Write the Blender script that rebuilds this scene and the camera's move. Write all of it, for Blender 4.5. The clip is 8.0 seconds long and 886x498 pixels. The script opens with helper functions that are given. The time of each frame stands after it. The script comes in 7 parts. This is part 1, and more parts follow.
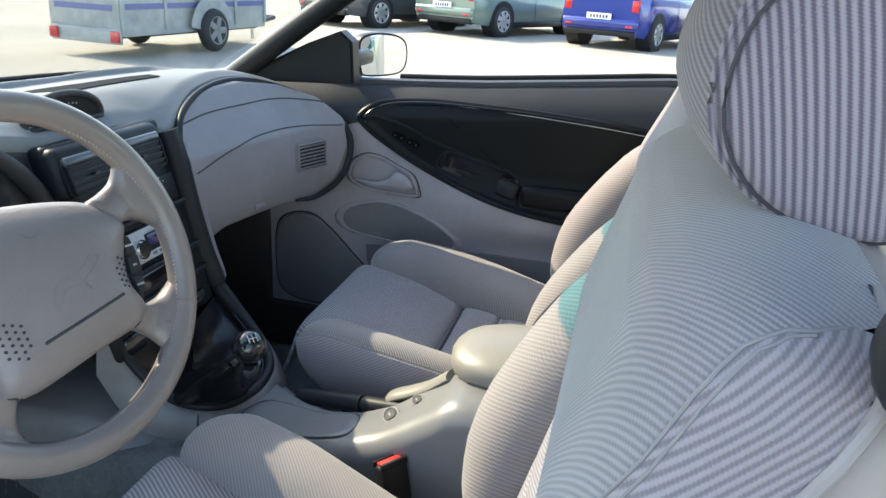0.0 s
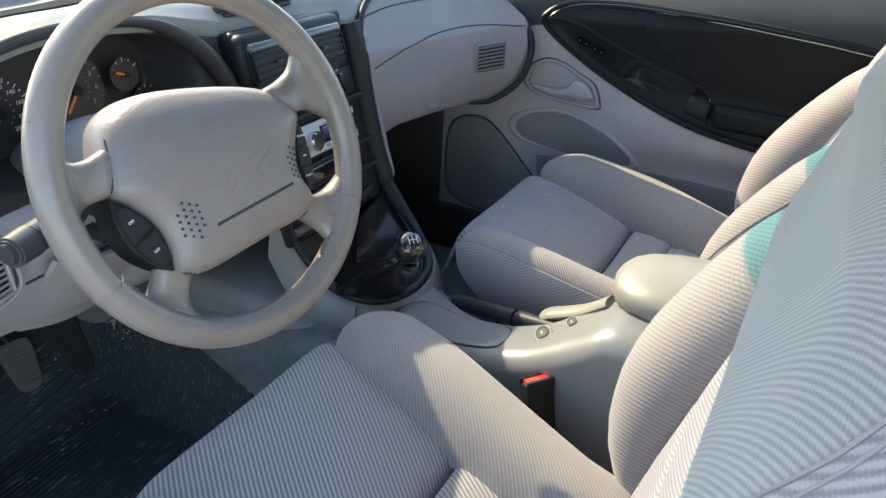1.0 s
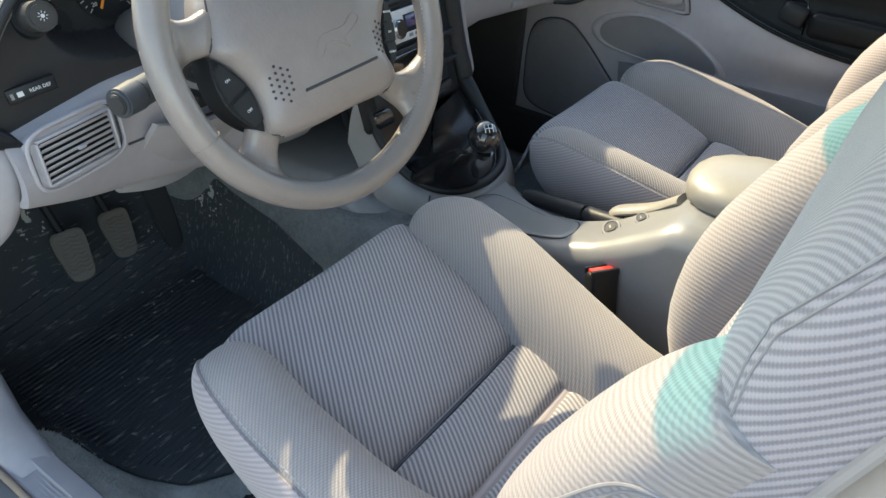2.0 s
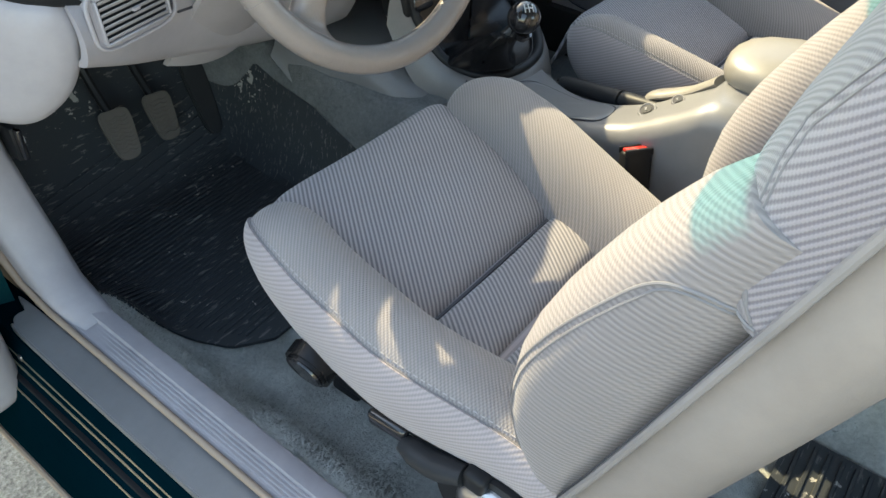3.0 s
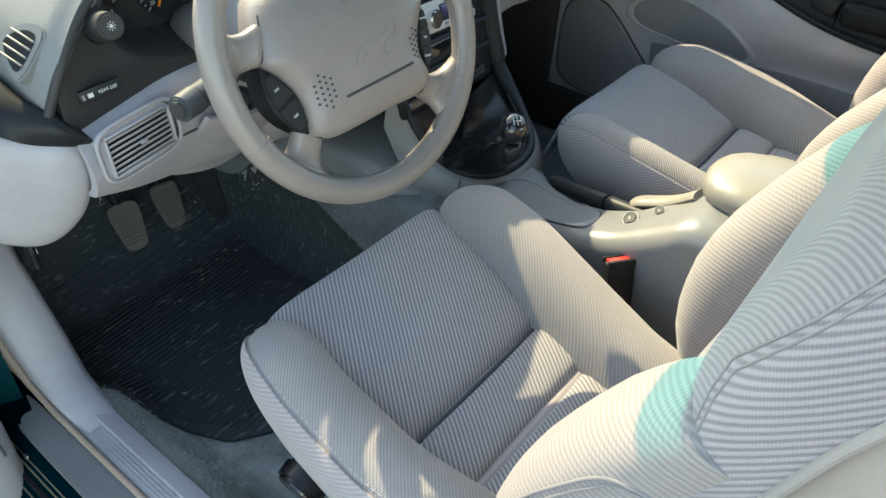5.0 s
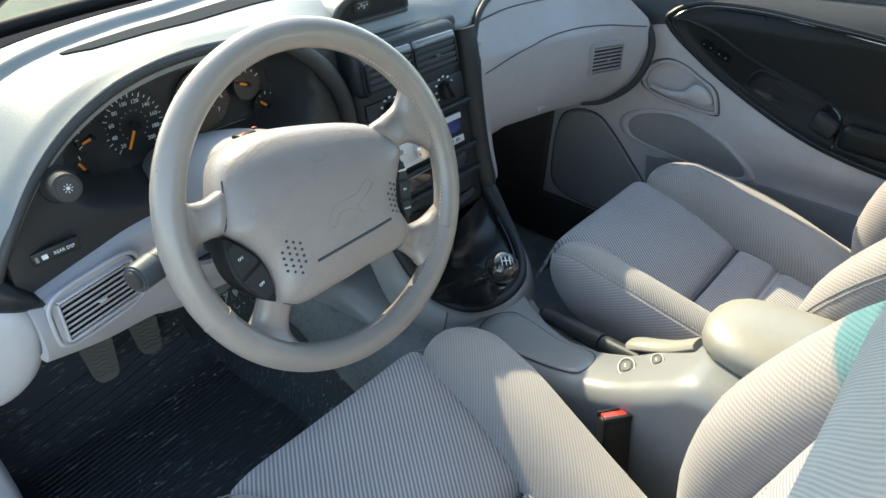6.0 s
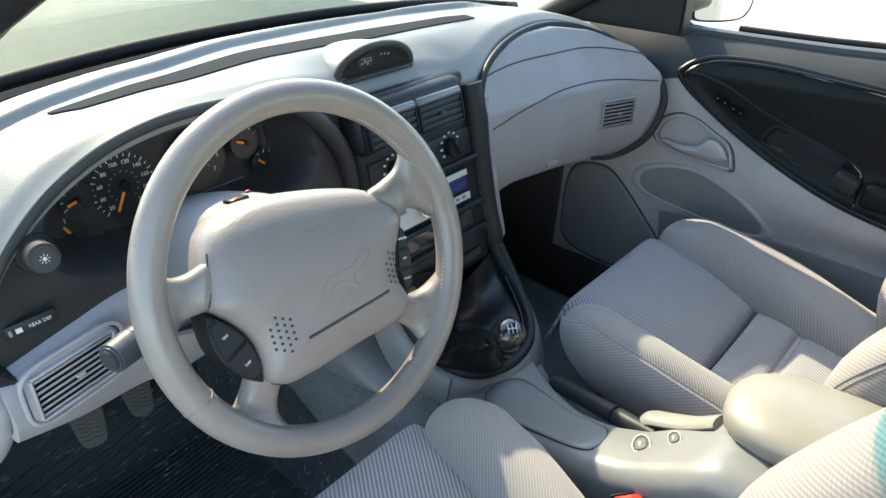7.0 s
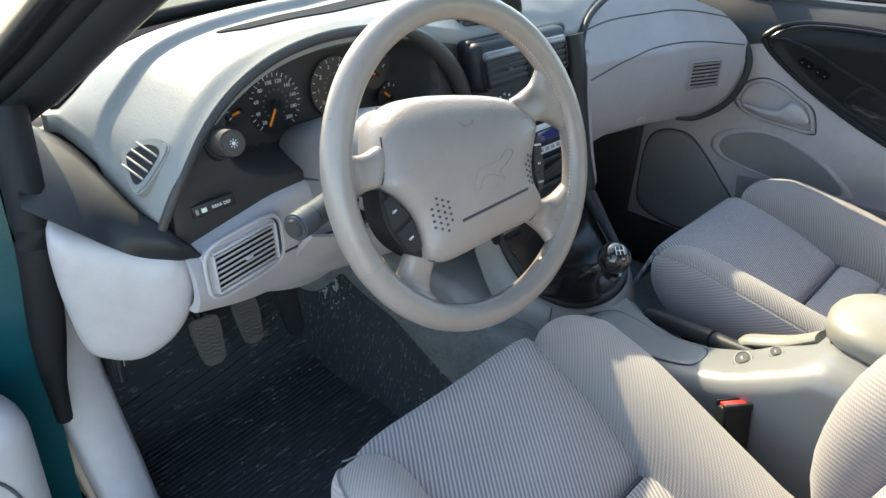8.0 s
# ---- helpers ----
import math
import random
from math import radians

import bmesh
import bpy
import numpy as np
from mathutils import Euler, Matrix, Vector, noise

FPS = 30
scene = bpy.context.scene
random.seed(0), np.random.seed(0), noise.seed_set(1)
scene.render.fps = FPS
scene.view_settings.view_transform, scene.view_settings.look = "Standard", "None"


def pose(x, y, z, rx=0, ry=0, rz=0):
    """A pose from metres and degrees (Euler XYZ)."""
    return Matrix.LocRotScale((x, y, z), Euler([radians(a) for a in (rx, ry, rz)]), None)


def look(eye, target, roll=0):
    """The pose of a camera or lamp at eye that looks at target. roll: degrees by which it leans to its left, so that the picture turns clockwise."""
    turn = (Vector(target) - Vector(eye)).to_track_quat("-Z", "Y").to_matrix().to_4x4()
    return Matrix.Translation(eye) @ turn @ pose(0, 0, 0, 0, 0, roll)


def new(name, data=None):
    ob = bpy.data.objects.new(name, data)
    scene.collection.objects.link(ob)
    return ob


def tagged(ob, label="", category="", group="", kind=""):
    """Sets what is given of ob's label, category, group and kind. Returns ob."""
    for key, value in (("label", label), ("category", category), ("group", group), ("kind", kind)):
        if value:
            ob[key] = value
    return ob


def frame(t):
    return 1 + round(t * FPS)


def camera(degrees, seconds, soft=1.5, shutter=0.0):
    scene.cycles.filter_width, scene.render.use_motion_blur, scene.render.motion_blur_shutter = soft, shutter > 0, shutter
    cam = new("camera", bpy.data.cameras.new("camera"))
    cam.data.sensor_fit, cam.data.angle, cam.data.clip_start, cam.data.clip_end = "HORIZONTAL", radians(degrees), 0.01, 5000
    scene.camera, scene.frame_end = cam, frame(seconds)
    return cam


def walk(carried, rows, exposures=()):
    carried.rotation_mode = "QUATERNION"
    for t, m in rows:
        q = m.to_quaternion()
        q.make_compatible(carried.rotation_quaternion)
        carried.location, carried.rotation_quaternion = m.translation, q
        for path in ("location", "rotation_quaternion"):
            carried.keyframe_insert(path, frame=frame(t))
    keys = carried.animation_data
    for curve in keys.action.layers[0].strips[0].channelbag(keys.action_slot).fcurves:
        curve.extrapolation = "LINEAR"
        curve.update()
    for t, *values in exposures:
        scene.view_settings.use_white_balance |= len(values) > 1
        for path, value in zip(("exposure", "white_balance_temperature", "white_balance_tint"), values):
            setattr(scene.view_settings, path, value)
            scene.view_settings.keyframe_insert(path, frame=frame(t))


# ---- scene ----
cam = camera(62.4, 8.0)
# seconds, eye, yaw, pitch, roll
ROWS = [
    (0.0, -0.8792, 0.0679, 1.2127, -76.24, -20.71, 3.22),
    (0.5, -0.8661, 0.0751, 1.2106, -68.29, -25.58, 3.41),
    (1.0, -0.8402, 0.0796, 1.1987, -62.45, -28.51, 3.34),
    (1.5, -0.8346, 0.0689, 1.2006, -58.93, -31.30, 3.39),
    (2.0, -0.8845, 0.0545, 1.1713, -56.53, -34.88, 3.68),
    (3.3, -0.9513, 0.0237, 1.1397, -54.46, -42.16, 3.86),
    (3.5, -0.9534, 0.0223, 1.1421, -54.30, -42.66, 3.82),
    (4.0, -0.9474, 0.0232, 1.1644, -54.03, -43.10, 3.81),
    (4.5, -0.9391, 0.0239, 1.2110, -54.06, -41.98, 3.85),
    (5.0, -0.9076, 0.0357, 1.2496, -53.71, -38.64, 3.55),
    (5.2, -0.8851, 0.0480, 1.2642, -53.75, -36.90, 3.64),
    (6.3, -0.7820, 0.1006, 1.3099, -52.62, -32.33, 3.36),
    (6.5, -0.7679, 0.1098, 1.3130, -52.32, -31.58, 3.35),
    (7.0, -0.7530, 0.1194, 1.3044, -51.97, -30.15, 3.34),
    (7.5, -0.7797, 0.1231, 1.2808, -51.70, -29.48, 3.33),
    (7.8, -0.8621, 0.1345, 1.2365, -51.21, -29.37, 3.63),
    (8.0, -0.9245, 0.1180, 1.2283, -48.84, -29.42, 3.31),
]
EXPOSURES = [(0.0, 2.23, 7000, 6), (1.0, 2.4, 7300, 6), (2.0, 2.48, 7800, 5), (3.5, 2.52, 8300, 4), (4.5, 2.52, 8300, 2), (5.2, 2.56, 7800, 0), (6.5, 2.60, 7100, 1), (8.0, 2.68, 7400, 4)]
walk(cam, [(t, pose(x, y, z, 0, 0, yaw) @ pose(0, 0, 0, 90 + pitch) @ pose(0, 0, 0, 0, 0, roll)) for t, x, y, z, yaw, pitch, roll in ROWS], EXPOSURES)

# ---- light ----
SUN = Vector((0.230, 0.754, 0.616)).normalized()   # towards the sun: ahead of the car
world = bpy.data.worlds.new("world")
scene.world = world
world.use_nodes = True
wn, wl = world.node_tree.nodes, world.node_tree.links
sky = wn.new("ShaderNodeTexSky")
sky.sky_type, sky.sun_disc = "NISHITA", False
sky.sun_elevation = math.asin(SUN.z)
sky.sun_rotation = math.atan2(SUN.x, SUN.y)
wn["Background"].inputs["Strength"].default_value = 0.15
wl.new(sky.outputs[0], wn["Background"].inputs[0])
sun = new("sun", bpy.data.lights.new("sun", "SUN"))
sun.data.energy, sun.data.angle, sun.data.color = 2.0, radians(0.6), (1.0, 0.87, 0.68)
sun.matrix_world = look(SUN * 30, (0, 0, 0))

# ---- materials ----
def mat(name, color, rough=0.5, metal=0.0, spec=0.5, coat=0.0):
    m = bpy.data.materials.new(name)
    m.use_nodes = True
    b = m.node_tree.nodes["Principled BSDF"]
    b.inputs["Base Color"].default_value = (*color, 1)
    b.inputs["Roughness"].default_value = rough
    b.inputs["Metallic"].default_value = metal
    b.inputs["Specular IOR Level"].default_value = spec
    b.inputs["Coat Weight"].default_value = coat
    m.diffuse_color = (*color, 1)
    return m


def nodes(m):
    return m.node_tree.nodes, m.node_tree.links, m.node_tree.nodes["Principled BSDF"]


def coords(m, scale=1.0, kind="Object"):
    n, l, _ = nodes(m)
    tc, mp = n.new("ShaderNodeTexCoord"), n.new("ShaderNodeMapping")
    mp.inputs["Scale"].default_value = (scale, scale, scale)
    l.new(tc.outputs[kind], mp.inputs[0])
    return mp.outputs[0]


def noise_tex(m, vec, scale, detail=4, rough=0.55):
    n, l, _ = nodes(m)
    t = n.new("ShaderNodeTexNoise")
    t.inputs["Scale"].default_value, t.inputs["Detail"].default_value = scale, detail
    t.inputs["Roughness"].default_value = rough
    l.new(vec, t.inputs["Vector"])
    return t.outputs["Fac"]


def ramp(m, fac, stops):
    n, l, _ = nodes(m)
    r = n.new("ShaderNodeValToRGB")
    while len(r.color_ramp.elements) < len(stops):
        r.color_ramp.elements.new(0.5)
    for e, (p, c) in zip(r.color_ramp.elements, stops):
        e.position, e.color = p, (*c, 1)
    l.new(fac, r.inputs[0])
    return r.outputs[0]


def mix(m, fac, a, b, blend="MIX"):
    n, l, _ = nodes(m)
    x = n.new("ShaderNodeMix")
    x.data_type, x.blend_type = "RGBA", blend
    if isinstance(fac, float):
        x.inputs[0].default_value = fac
    else:
        l.new(fac, x.inputs[0])
    l.new(a, x.inputs[6])
    l.new(b, x.inputs[7])
    return x.outputs[2]


def math_node(m, op, a, b=0.0, c=0.0):
    n, l, _ = nodes(m)
    x = n.new("ShaderNodeMath")
    x.operation = op
    for i, v in enumerate((a, b, c)):
        if isinstance(v, (int, float)):
            x.inputs[i].default_value = v
        else:
            l.new(v, x.inputs[i])
    return x.outputs[0]


def bump(m, height, strength=0.3, distance=0.001, prev=None):
    n, l, b = nodes(m)
    x = n.new("ShaderNodeBump")
    x.inputs["Strength"].default_value, x.inputs["Distance"].default_value = strength, distance
    l.new(height, x.inputs["Height"])
    if prev:
        l.new(prev, x.inputs["Normal"])
    l.new(x.outputs[0], b.inputs["Normal"])
    return x.outputs[0]


def grained(name, color, rough=0.55, grain=900.0, strength=0.25, vary=0.06, spec=0.5):
    """Moulded plastic or leather: fine grain relief, slow tone drift, uneven gloss."""
    m = mat(name, color, rough, spec=spec)
    n, l, b = nodes(m)
    v = coords(m)
    slow, fine = noise_tex(m, v, 6.0, 5), noise_tex(m, v, grain, 2)
    scuff = noise_tex(m, v, 45.0, 6, 0.7)
    dark = tuple(c * (1 - 2 * vary) for c in color)
    light = tuple(min(1, c * (1 + vary)) for c in color)
    base = ramp(m, slow, [(0.3, dark), (0.7, light)])
    speck = ramp(m, scuff, [(0.35, (0.93, 0.93, 0.93)), (0.65, (1, 1, 1))])
    l.new(mix(m, 1.0, base, speck, "MULTIPLY"), b.inputs["Base Color"])
    gloss = math_node(m, "MULTIPLY_ADD", scuff, 0.16, rough - 0.08)
    l.new(gloss, b.inputs["Roughness"])
    bump(m, fine, strength, 0.0006)
    return m


def fabric(name, along, light=(0.405, 0.380, 0.386), dark=(0.185, 0.180, 0.195), period=0.0052, duty=0.5, soft=0.30, twist=0.0016, rope=0.07, relief=0.5):
    """Ribbed upholstery cloth; 'along' is the way across the ribs."""
    m = mat(name, light, 0.95, spec=0.15)
    n, l, b = nodes(m)
    b.inputs["Sheen Weight"].default_value = 0.25
    b.inputs["Sheen Roughness"].default_value = 0.5
    d = Vector(along).normalized()
    v = coords(m)
    wob = noise_tex(m, v, 9.0, 2)
    dot = n.new("ShaderNodeVectorMath")
    dot.operation = "DOT_PRODUCT"
    l.new(v, dot.inputs[0])
    dot.inputs[1].default_value = d
    ph = math_node(m, "MULTIPLY_ADD", dot.outputs["Value"], 2 * math.pi / period, 0.0)
    ph = math_node(m, "MULTIPLY_ADD", wob, 2.2, ph)
    s = math_node(m, "MULTIPLY_ADD", math_node(m, "SINE", ph), 0.5, 0.5)
    # yarn twist across each rib
    flat = min(range(3), key=lambda k: abs(d[k]))
    side = d.cross(Vector([float(k == flat) for k in range(3)])).normalized() + d * 0.45
    dot2 = n.new("ShaderNodeVectorMath")
    dot2.operation = "DOT_PRODUCT"
    l.new(v, dot2.inputs[0])
    dot2.inputs[1].default_value = side
    tw = math_node(m, "SINE", math_node(m, "MULTIPLY", dot2.outputs["Value"], 2 * math.pi / twist))
    fuzz = noise_tex(m, v, 1400.0, 2)
    s2 = math_node(m, "MULTIPLY_ADD", tw, rope, s)
    s2 = math_node(m, "ADD", s2, math_node(m, "MULTIPLY_ADD", fuzz, 0.5, -0.25))
    col = ramp(m, s2, [(duty - soft, dark), (duty + soft, light)])
    worn = ramp(m, noise_tex(m, v, 4.0, 4), [(0.3, (0.86, 0.86, 0.87)), (0.7, (1.0, 1.0, 1.0))])
    l.new(mix(m, 1.0, col, worn, "MULTIPLY"), b.inputs["Base Color"])
    bump(m, s2, relief, 0.0008)
    return m


GREY = grained("interior grey plastic", (0.40, 0.375, 0.393), 0.48)
GREY_SOFT = grained("soft grey dash pad", (0.205, 0.206, 0.203), 0.48, 500, 0.5, spec=0.3)
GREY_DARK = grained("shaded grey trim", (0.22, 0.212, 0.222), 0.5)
BEIGE = grained("grey console vinyl", (0.27, 0.252, 0.222), 0.38, 600, 0.2)
LEATHER = grained("grey leather", (0.255, 0.218, 0.202), 0.30, 420, 0.45, spec=0.6)
PAD = grained("grey airbag cover", (0.276, 0.236, 0.224), 0.36, 300, 0.7)
# Darker copy of the interior grey; the pod's shade is in its colour.
POD_GREY = grained("shaded grey pod skin", (0.285, 0.268, 0.280), 0.5)
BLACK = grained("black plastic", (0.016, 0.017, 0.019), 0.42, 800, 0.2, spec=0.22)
BLACK_SOFT = grained("black soft trim", (0.019, 0.021, 0.024), 0.45, 300, 0.35, spec=0.25)
DARK_BLUE = grained("dark slate trim", (0.060, 0.068, 0.080), 0.46, 500, 0.3, spec=0.3)
DOOR_SLATE = grained("grained slate door trim", (0.034, 0.039, 0.046), 0.5, 500, 0.3, spec=0.25)
KNOB = grained("dark grey knob", (0.026, 0.028, 0.031), 0.45, 500, 0.3, spec=0.25)
GLOSS_BLACK = mat("gloss black", (0.012, 0.012, 0.014), 0.1, coat=0.5)
RUBBER = grained("black rubber", (0.011, 0.012, 0.014), 0.6, 200, 0.3, spec=0.2)
CHROME = mat("chrome", (0.75, 0.75, 0.76), 0.12, 1.0)
STEEL = mat("brushed steel", (0.5, 0.5, 0.5), 0.3, 1.0)
SEAM = mat("dark seam", (0.05, 0.05, 0.06), 0.8)
THREAD = mat("grey thread", (0.36, 0.34, 0.33), 0.8)
WHITE = mat("white marking", (0.8, 0.8, 0.8), 0.5)
GREY_MARK = mat("dull white marking", (0.58, 0.59, 0.60), 0.5)
DIM_MARK = mat("dim grey marking", (0.22, 0.225, 0.23), 0.5)
ORANGE = mat("orange needle", (0.85, 0.26, 0.03), 0.45)
RED = mat("red plastic", (0.62, 0.035, 0.025), 0.35)
RED_MARK = mat("red marking", (0.34, 0.05, 0.05), 0.5)
INSERT = grained("black leather-grain insert", (0.008, 0.009, 0.010), 0.46, 420, 0.4, spec=0.18)
SATIN = grained("satin black moulding", (0.010, 0.010, 0.011), 0.24, 300, 0.15, spec=0.3)
# Lighter slate than the black mouldings; a sky highlight is in the colour.
BROW = grained("glossy moulding with highlight tone", (0.13, 0.14, 0.155), 0.24, 300, 0.1)
CHARCOAL = grained("charcoal plastic", (0.046, 0.044, 0.044), 0.5, 600, 0.25, spec=0.25)
CONSOLE = grained("slate grey console", (0.200, 0.200, 0.205), 0.36, 600, 0.2)
PEDAL = grained("worn pedal rubber", (0.12, 0.106, 0.094), 0.7, 300, 0.5)
WELT = grained("beige weather strip", (0.36, 0.27, 0.205), 0.6, 300, 0.4)
BRASS = mat("faded gold strip", (0.36, 0.31, 0.22), 0.35, 0.7)
SILVER = grained("silver radio face", (0.55, 0.55, 0.56), 0.3, 900, 0.1)
DISPLAY = mat("dark blue display", (0.03, 0.035, 0.12), 0.08)
LENS_BLACK = mat("gauge lens", (0.02, 0.02, 0.022), 0.3)

MATTE = mat("matt black recess", (0.014, 0.015, 0.018), 1.0, spec=0.02)
SLOT = grained("matt slate slot", (0.034, 0.037, 0.043), 0.95, 300, 0.2, spec=0.03)
# Car's teal darkened and unglossed; the sill's dark reflections are in the colour.
TEAL_DARK = grained("teal sill paint with dark reflections", (0.0, 0.009, 0.014), 0.25, 300, 0.02, 0.1, spec=0.0)
# Bonnet's teal with gloss cut and tone lowered to hold back sun glare.
TEAL_BONNET = grained("low-gloss teal bonnet paint", (0.014, 0.055, 0.050), 0.6, 300, 0.05, 0.15, spec=0.12)
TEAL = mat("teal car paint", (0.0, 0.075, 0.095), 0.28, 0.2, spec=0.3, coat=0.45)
n, l, b = nodes(TEAL)
b.inputs["Coat Roughness"].default_value = 0.04
flake = noise_tex(TEAL, coords(TEAL), 1800.0, 2)
l.new(ramp(TEAL, flake, [(0.35, (0.0, 0.035, 0.048)), (0.7, (0.006, 0.085, 0.10))]), b.inputs["Base Color"])


def carpet(name, a, c):
    m = mat(name, a, 0.95, spec=0.1)
    n, l, b = nodes(m)
    v = coords(m)
    f1, f2 = noise_tex(m, v, 150.0, 6, 0.8), noise_tex(m, v, 14.0, 5)
    k = math_node(m, "MULTIPLY_ADD", f2, 0.55, math_node(m, "MULTIPLY", f1, 0.6))
    l.new(ramp(m, k, [(0.38, a), (0.75, c)]), b.inputs["Base Color"])
    bump(m, f1, 1.0, 0.008)
    return m


# Lit and shaded copies of one grey carpet; the light is in the colours.
CARPET = carpet("lit grey carpet", (0.40, 0.412, 0.392), (0.78, 0.795, 0.755))
CARPET_SHADED = carpet("shaded grey carpet", (0.16, 0.17, 0.175), (0.34, 0.355, 0.36))

MAT_RUBBER = mat("dusty black rubber", (0.014, 0.016, 0.02), 0.55, spec=0.25)
n, l, b = nodes(MAT_RUBBER)
v = coords(MAT_RUBBER)
mp = n.new("ShaderNodeMapping")
mp.inputs["Scale"].default_value = (26.0, 190.0, 60.0)
mp.inputs["Rotation"].default_value = (0, 0, 0.35)
l.new(v, mp.inputs[0])
scr = noise_tex(MAT_RUBBER, mp.outputs[0], 1.0, 5, 0.7)
blot = noise_tex(MAT_RUBBER, v, 7.0, 4)
spots = noise_tex(MAT_RUBBER, v, 75.0, 3, 0.6)
dust = math_node(MAT_RUBBER, "MULTIPLY", math_node(MAT_RUBBER, "GREATER_THAN", scr, 0.60), blot)
specks = math_node(MAT_RUBBER, "GREATER_THAN", math_node(MAT_RUBBER, "MULTIPLY", spots, blot), 0.392)
dust = math_node(MAT_RUBBER, "MAXIMUM", math_node(MAT_RUBBER, "MULTIPLY", dust, 0.32), math_node(MAT_RUBBER, "MULTIPLY", specks, 0.55))
l.new(ramp(MAT_RUBBER, dust, [(0.0, (0.042, 0.048, 0.054)), (0.9, (0.62, 0.60, 0.56))]), b.inputs["Base Color"])
bump(MAT_RUBBER, scr, 0.4, 0.001)

# across-rib ways: cushion top, cushion side, backrest front, backrest side, headrest
CLOTH_TOP = fabric("ribbed seat cloth", (0.795, -0.606, 0.0))
CLOTH_BOLSTER = fabric("ribbed bolster cloth", (0.62, -0.70, 0.0), (0.335, 0.308, 0.302), (0.235, 0.216, 0.214), period=0.0034, soft=0.45, twist=0.0030, rope=0.32, relief=0.45)
CLOTH_SIDE = fabric("ribbed side cloth", (0.0, 0.50, 0.87), (0.400, 0.355, 0.360), (0.295, 0.265, 0.275), period=0.0046, soft=0.42, twist=0.0032, rope=0.2, relief=0.4)
CLOTH_BACK = fabric("ribbed backrest cloth", (0.50, -0.24, 0.83), (0.345, 0.318, 0.335), (0.20, 0.185, 0.205), period=0.0040, soft=0.40, twist=0.0030, rope=0.12)
CLOTH_WING = fabric("ribbed wing cloth", (0.46, -0.10, 0.86), (0.310, 0.278, 0.272), (0.225, 0.202, 0.200), period=0.0046, soft=0.45, twist=0.0034, rope=0.25, relief=0.4)
CLOTH_HEAD = fabric("coarse headrest side cloth", (0.0, 0.98, -0.21), (0.33, 0.292, 0.325), (0.125, 0.108, 0.138), period=0.0047, duty=0.46, soft=0.38, twist=0.0019, rope=0.10)
CLOTH_HEAD_FRONT = fabric("ribbed headrest front cloth", (0.30, 0.50, -0.80), (0.30, 0.268, 0.295), (0.155, 0.138, 0.162), period=0.0042, soft=0.38, twist=0.0019, rope=0.10)
CLOTH_SHOULDER = fabric("ribbed shoulder cloth", (0.606, -0.663, 0.44), (0.295, 0.277, 0.290), (0.200, 0.188, 0.202), period=0.0031, soft=0.38, twist=0.0022, rope=0.12)
CLOTH_GUSSET = fabric("coarse backrest side cloth", (0.0, 0.72, 0.70), (0.318, 0.290, 0.306), (0.190, 0.173, 0.190), period=0.0043, duty=0.44, soft=0.36, twist=0.0022, rope=0.12)
THREAD_SEAT = mat("pale seat thread", (0.37, 0.345, 0.345), 0.85)
# Warm bounce light is mixed into the vinyl's grey.
SHELL_GREY = grained("grey seat vinyl with warm bounce", (0.325, 0.286, 0.264), 0.42, 500, 0.25)
PIPING = grained("grey vinyl piping", (0.27, 0.25, 0.245), 0.5, 500, 0.2)


def glass(name, tint, gloss=1.0):
    m = bpy.data.materials.new(name)
    m.use_nodes = True
    n, l = m.node_tree.nodes, m.node_tree.links
    n.remove(n["Principled BSDF"])
    tr, gl, mx, fr, pw, ad = (n.new("ShaderNode" + k) for k in ("BsdfTransparent", "BsdfGlossy", "MixShader", "LayerWeight", "Math", "Math"))
    tr.inputs[0].default_value = (*tint, 1)
    gl.inputs["Roughness"].default_value = 0.02
    gl.inputs[0].default_value = (gloss, gloss, gloss, 1)
    fr.inputs[0].default_value = 0.5
    pw.operation, ad.operation = "POWER", "MULTIPLY_ADD"
    pw.inputs[1].default_value, ad.inputs[1].default_value, ad.inputs[2].default_value = 5.0, 0.5, 0.03
    l.new(fr.outputs["Facing"], pw.inputs[0])
    l.new(pw.outputs[0], ad.inputs[0])
    l.new(ad.outputs[0], mx.inputs[0])
    l.new(tr.outputs[0], mx.inputs[1])
    l.new(gl.outputs[0], mx.inputs[2])
    l.new(mx.outputs[0], n["Material Output"].inputs[0])
    return m


CLEAR = glass("clear glass", (0.93, 0.95, 0.94), 0.35)
TINT = glass("teal tint band glass", (0.06, 0.20, 0.22), 0.35)
TINT_FADE = glass("faint tint band glass", (0.22, 0.72, 0.76), 0.35)
MIRROR = mat("mirror", (0.85, 0.85, 0.85), 0.02, 1.0)

GROUND = mat("pale gravelly concrete", (0.4, 0.38, 0.34), 0.9, spec=0.2)
n, l, b = nodes(GROUND)
v = coords(GROUND)
g1, g2, g3 = noise_tex(GROUND, v, 0.5, 6), noise_tex(GROUND, v, 130.0, 5, 0.65), noise_tex(GROUND, v, 38.0, 4, 0.6)
stone = ramp(GROUND, g2, [(0.36, (0.25, 0.24, 0.22)), (0.50, (0.43, 0.412, 0.375)), (0.64, (0.60, 0.576, 0.528))])
tone = ramp(GROUND, g1, [(0.3, (0.80, 0.78, 0.74)), (0.7, (1.0, 0.98, 0.95))])
patch = ramp(GROUND, g3, [(0.35, (0.82, 0.82, 0.82)), (0.65, (1.06, 1.05, 1.03))])
l.new(mix(GROUND, 1.0, mix(GROUND, 1.0, stone, tone, "MULTIPLY"), patch, "MULTIPLY"), b.inputs["Base Color"])
bump(GROUND, g2, 0.8, 0.008)

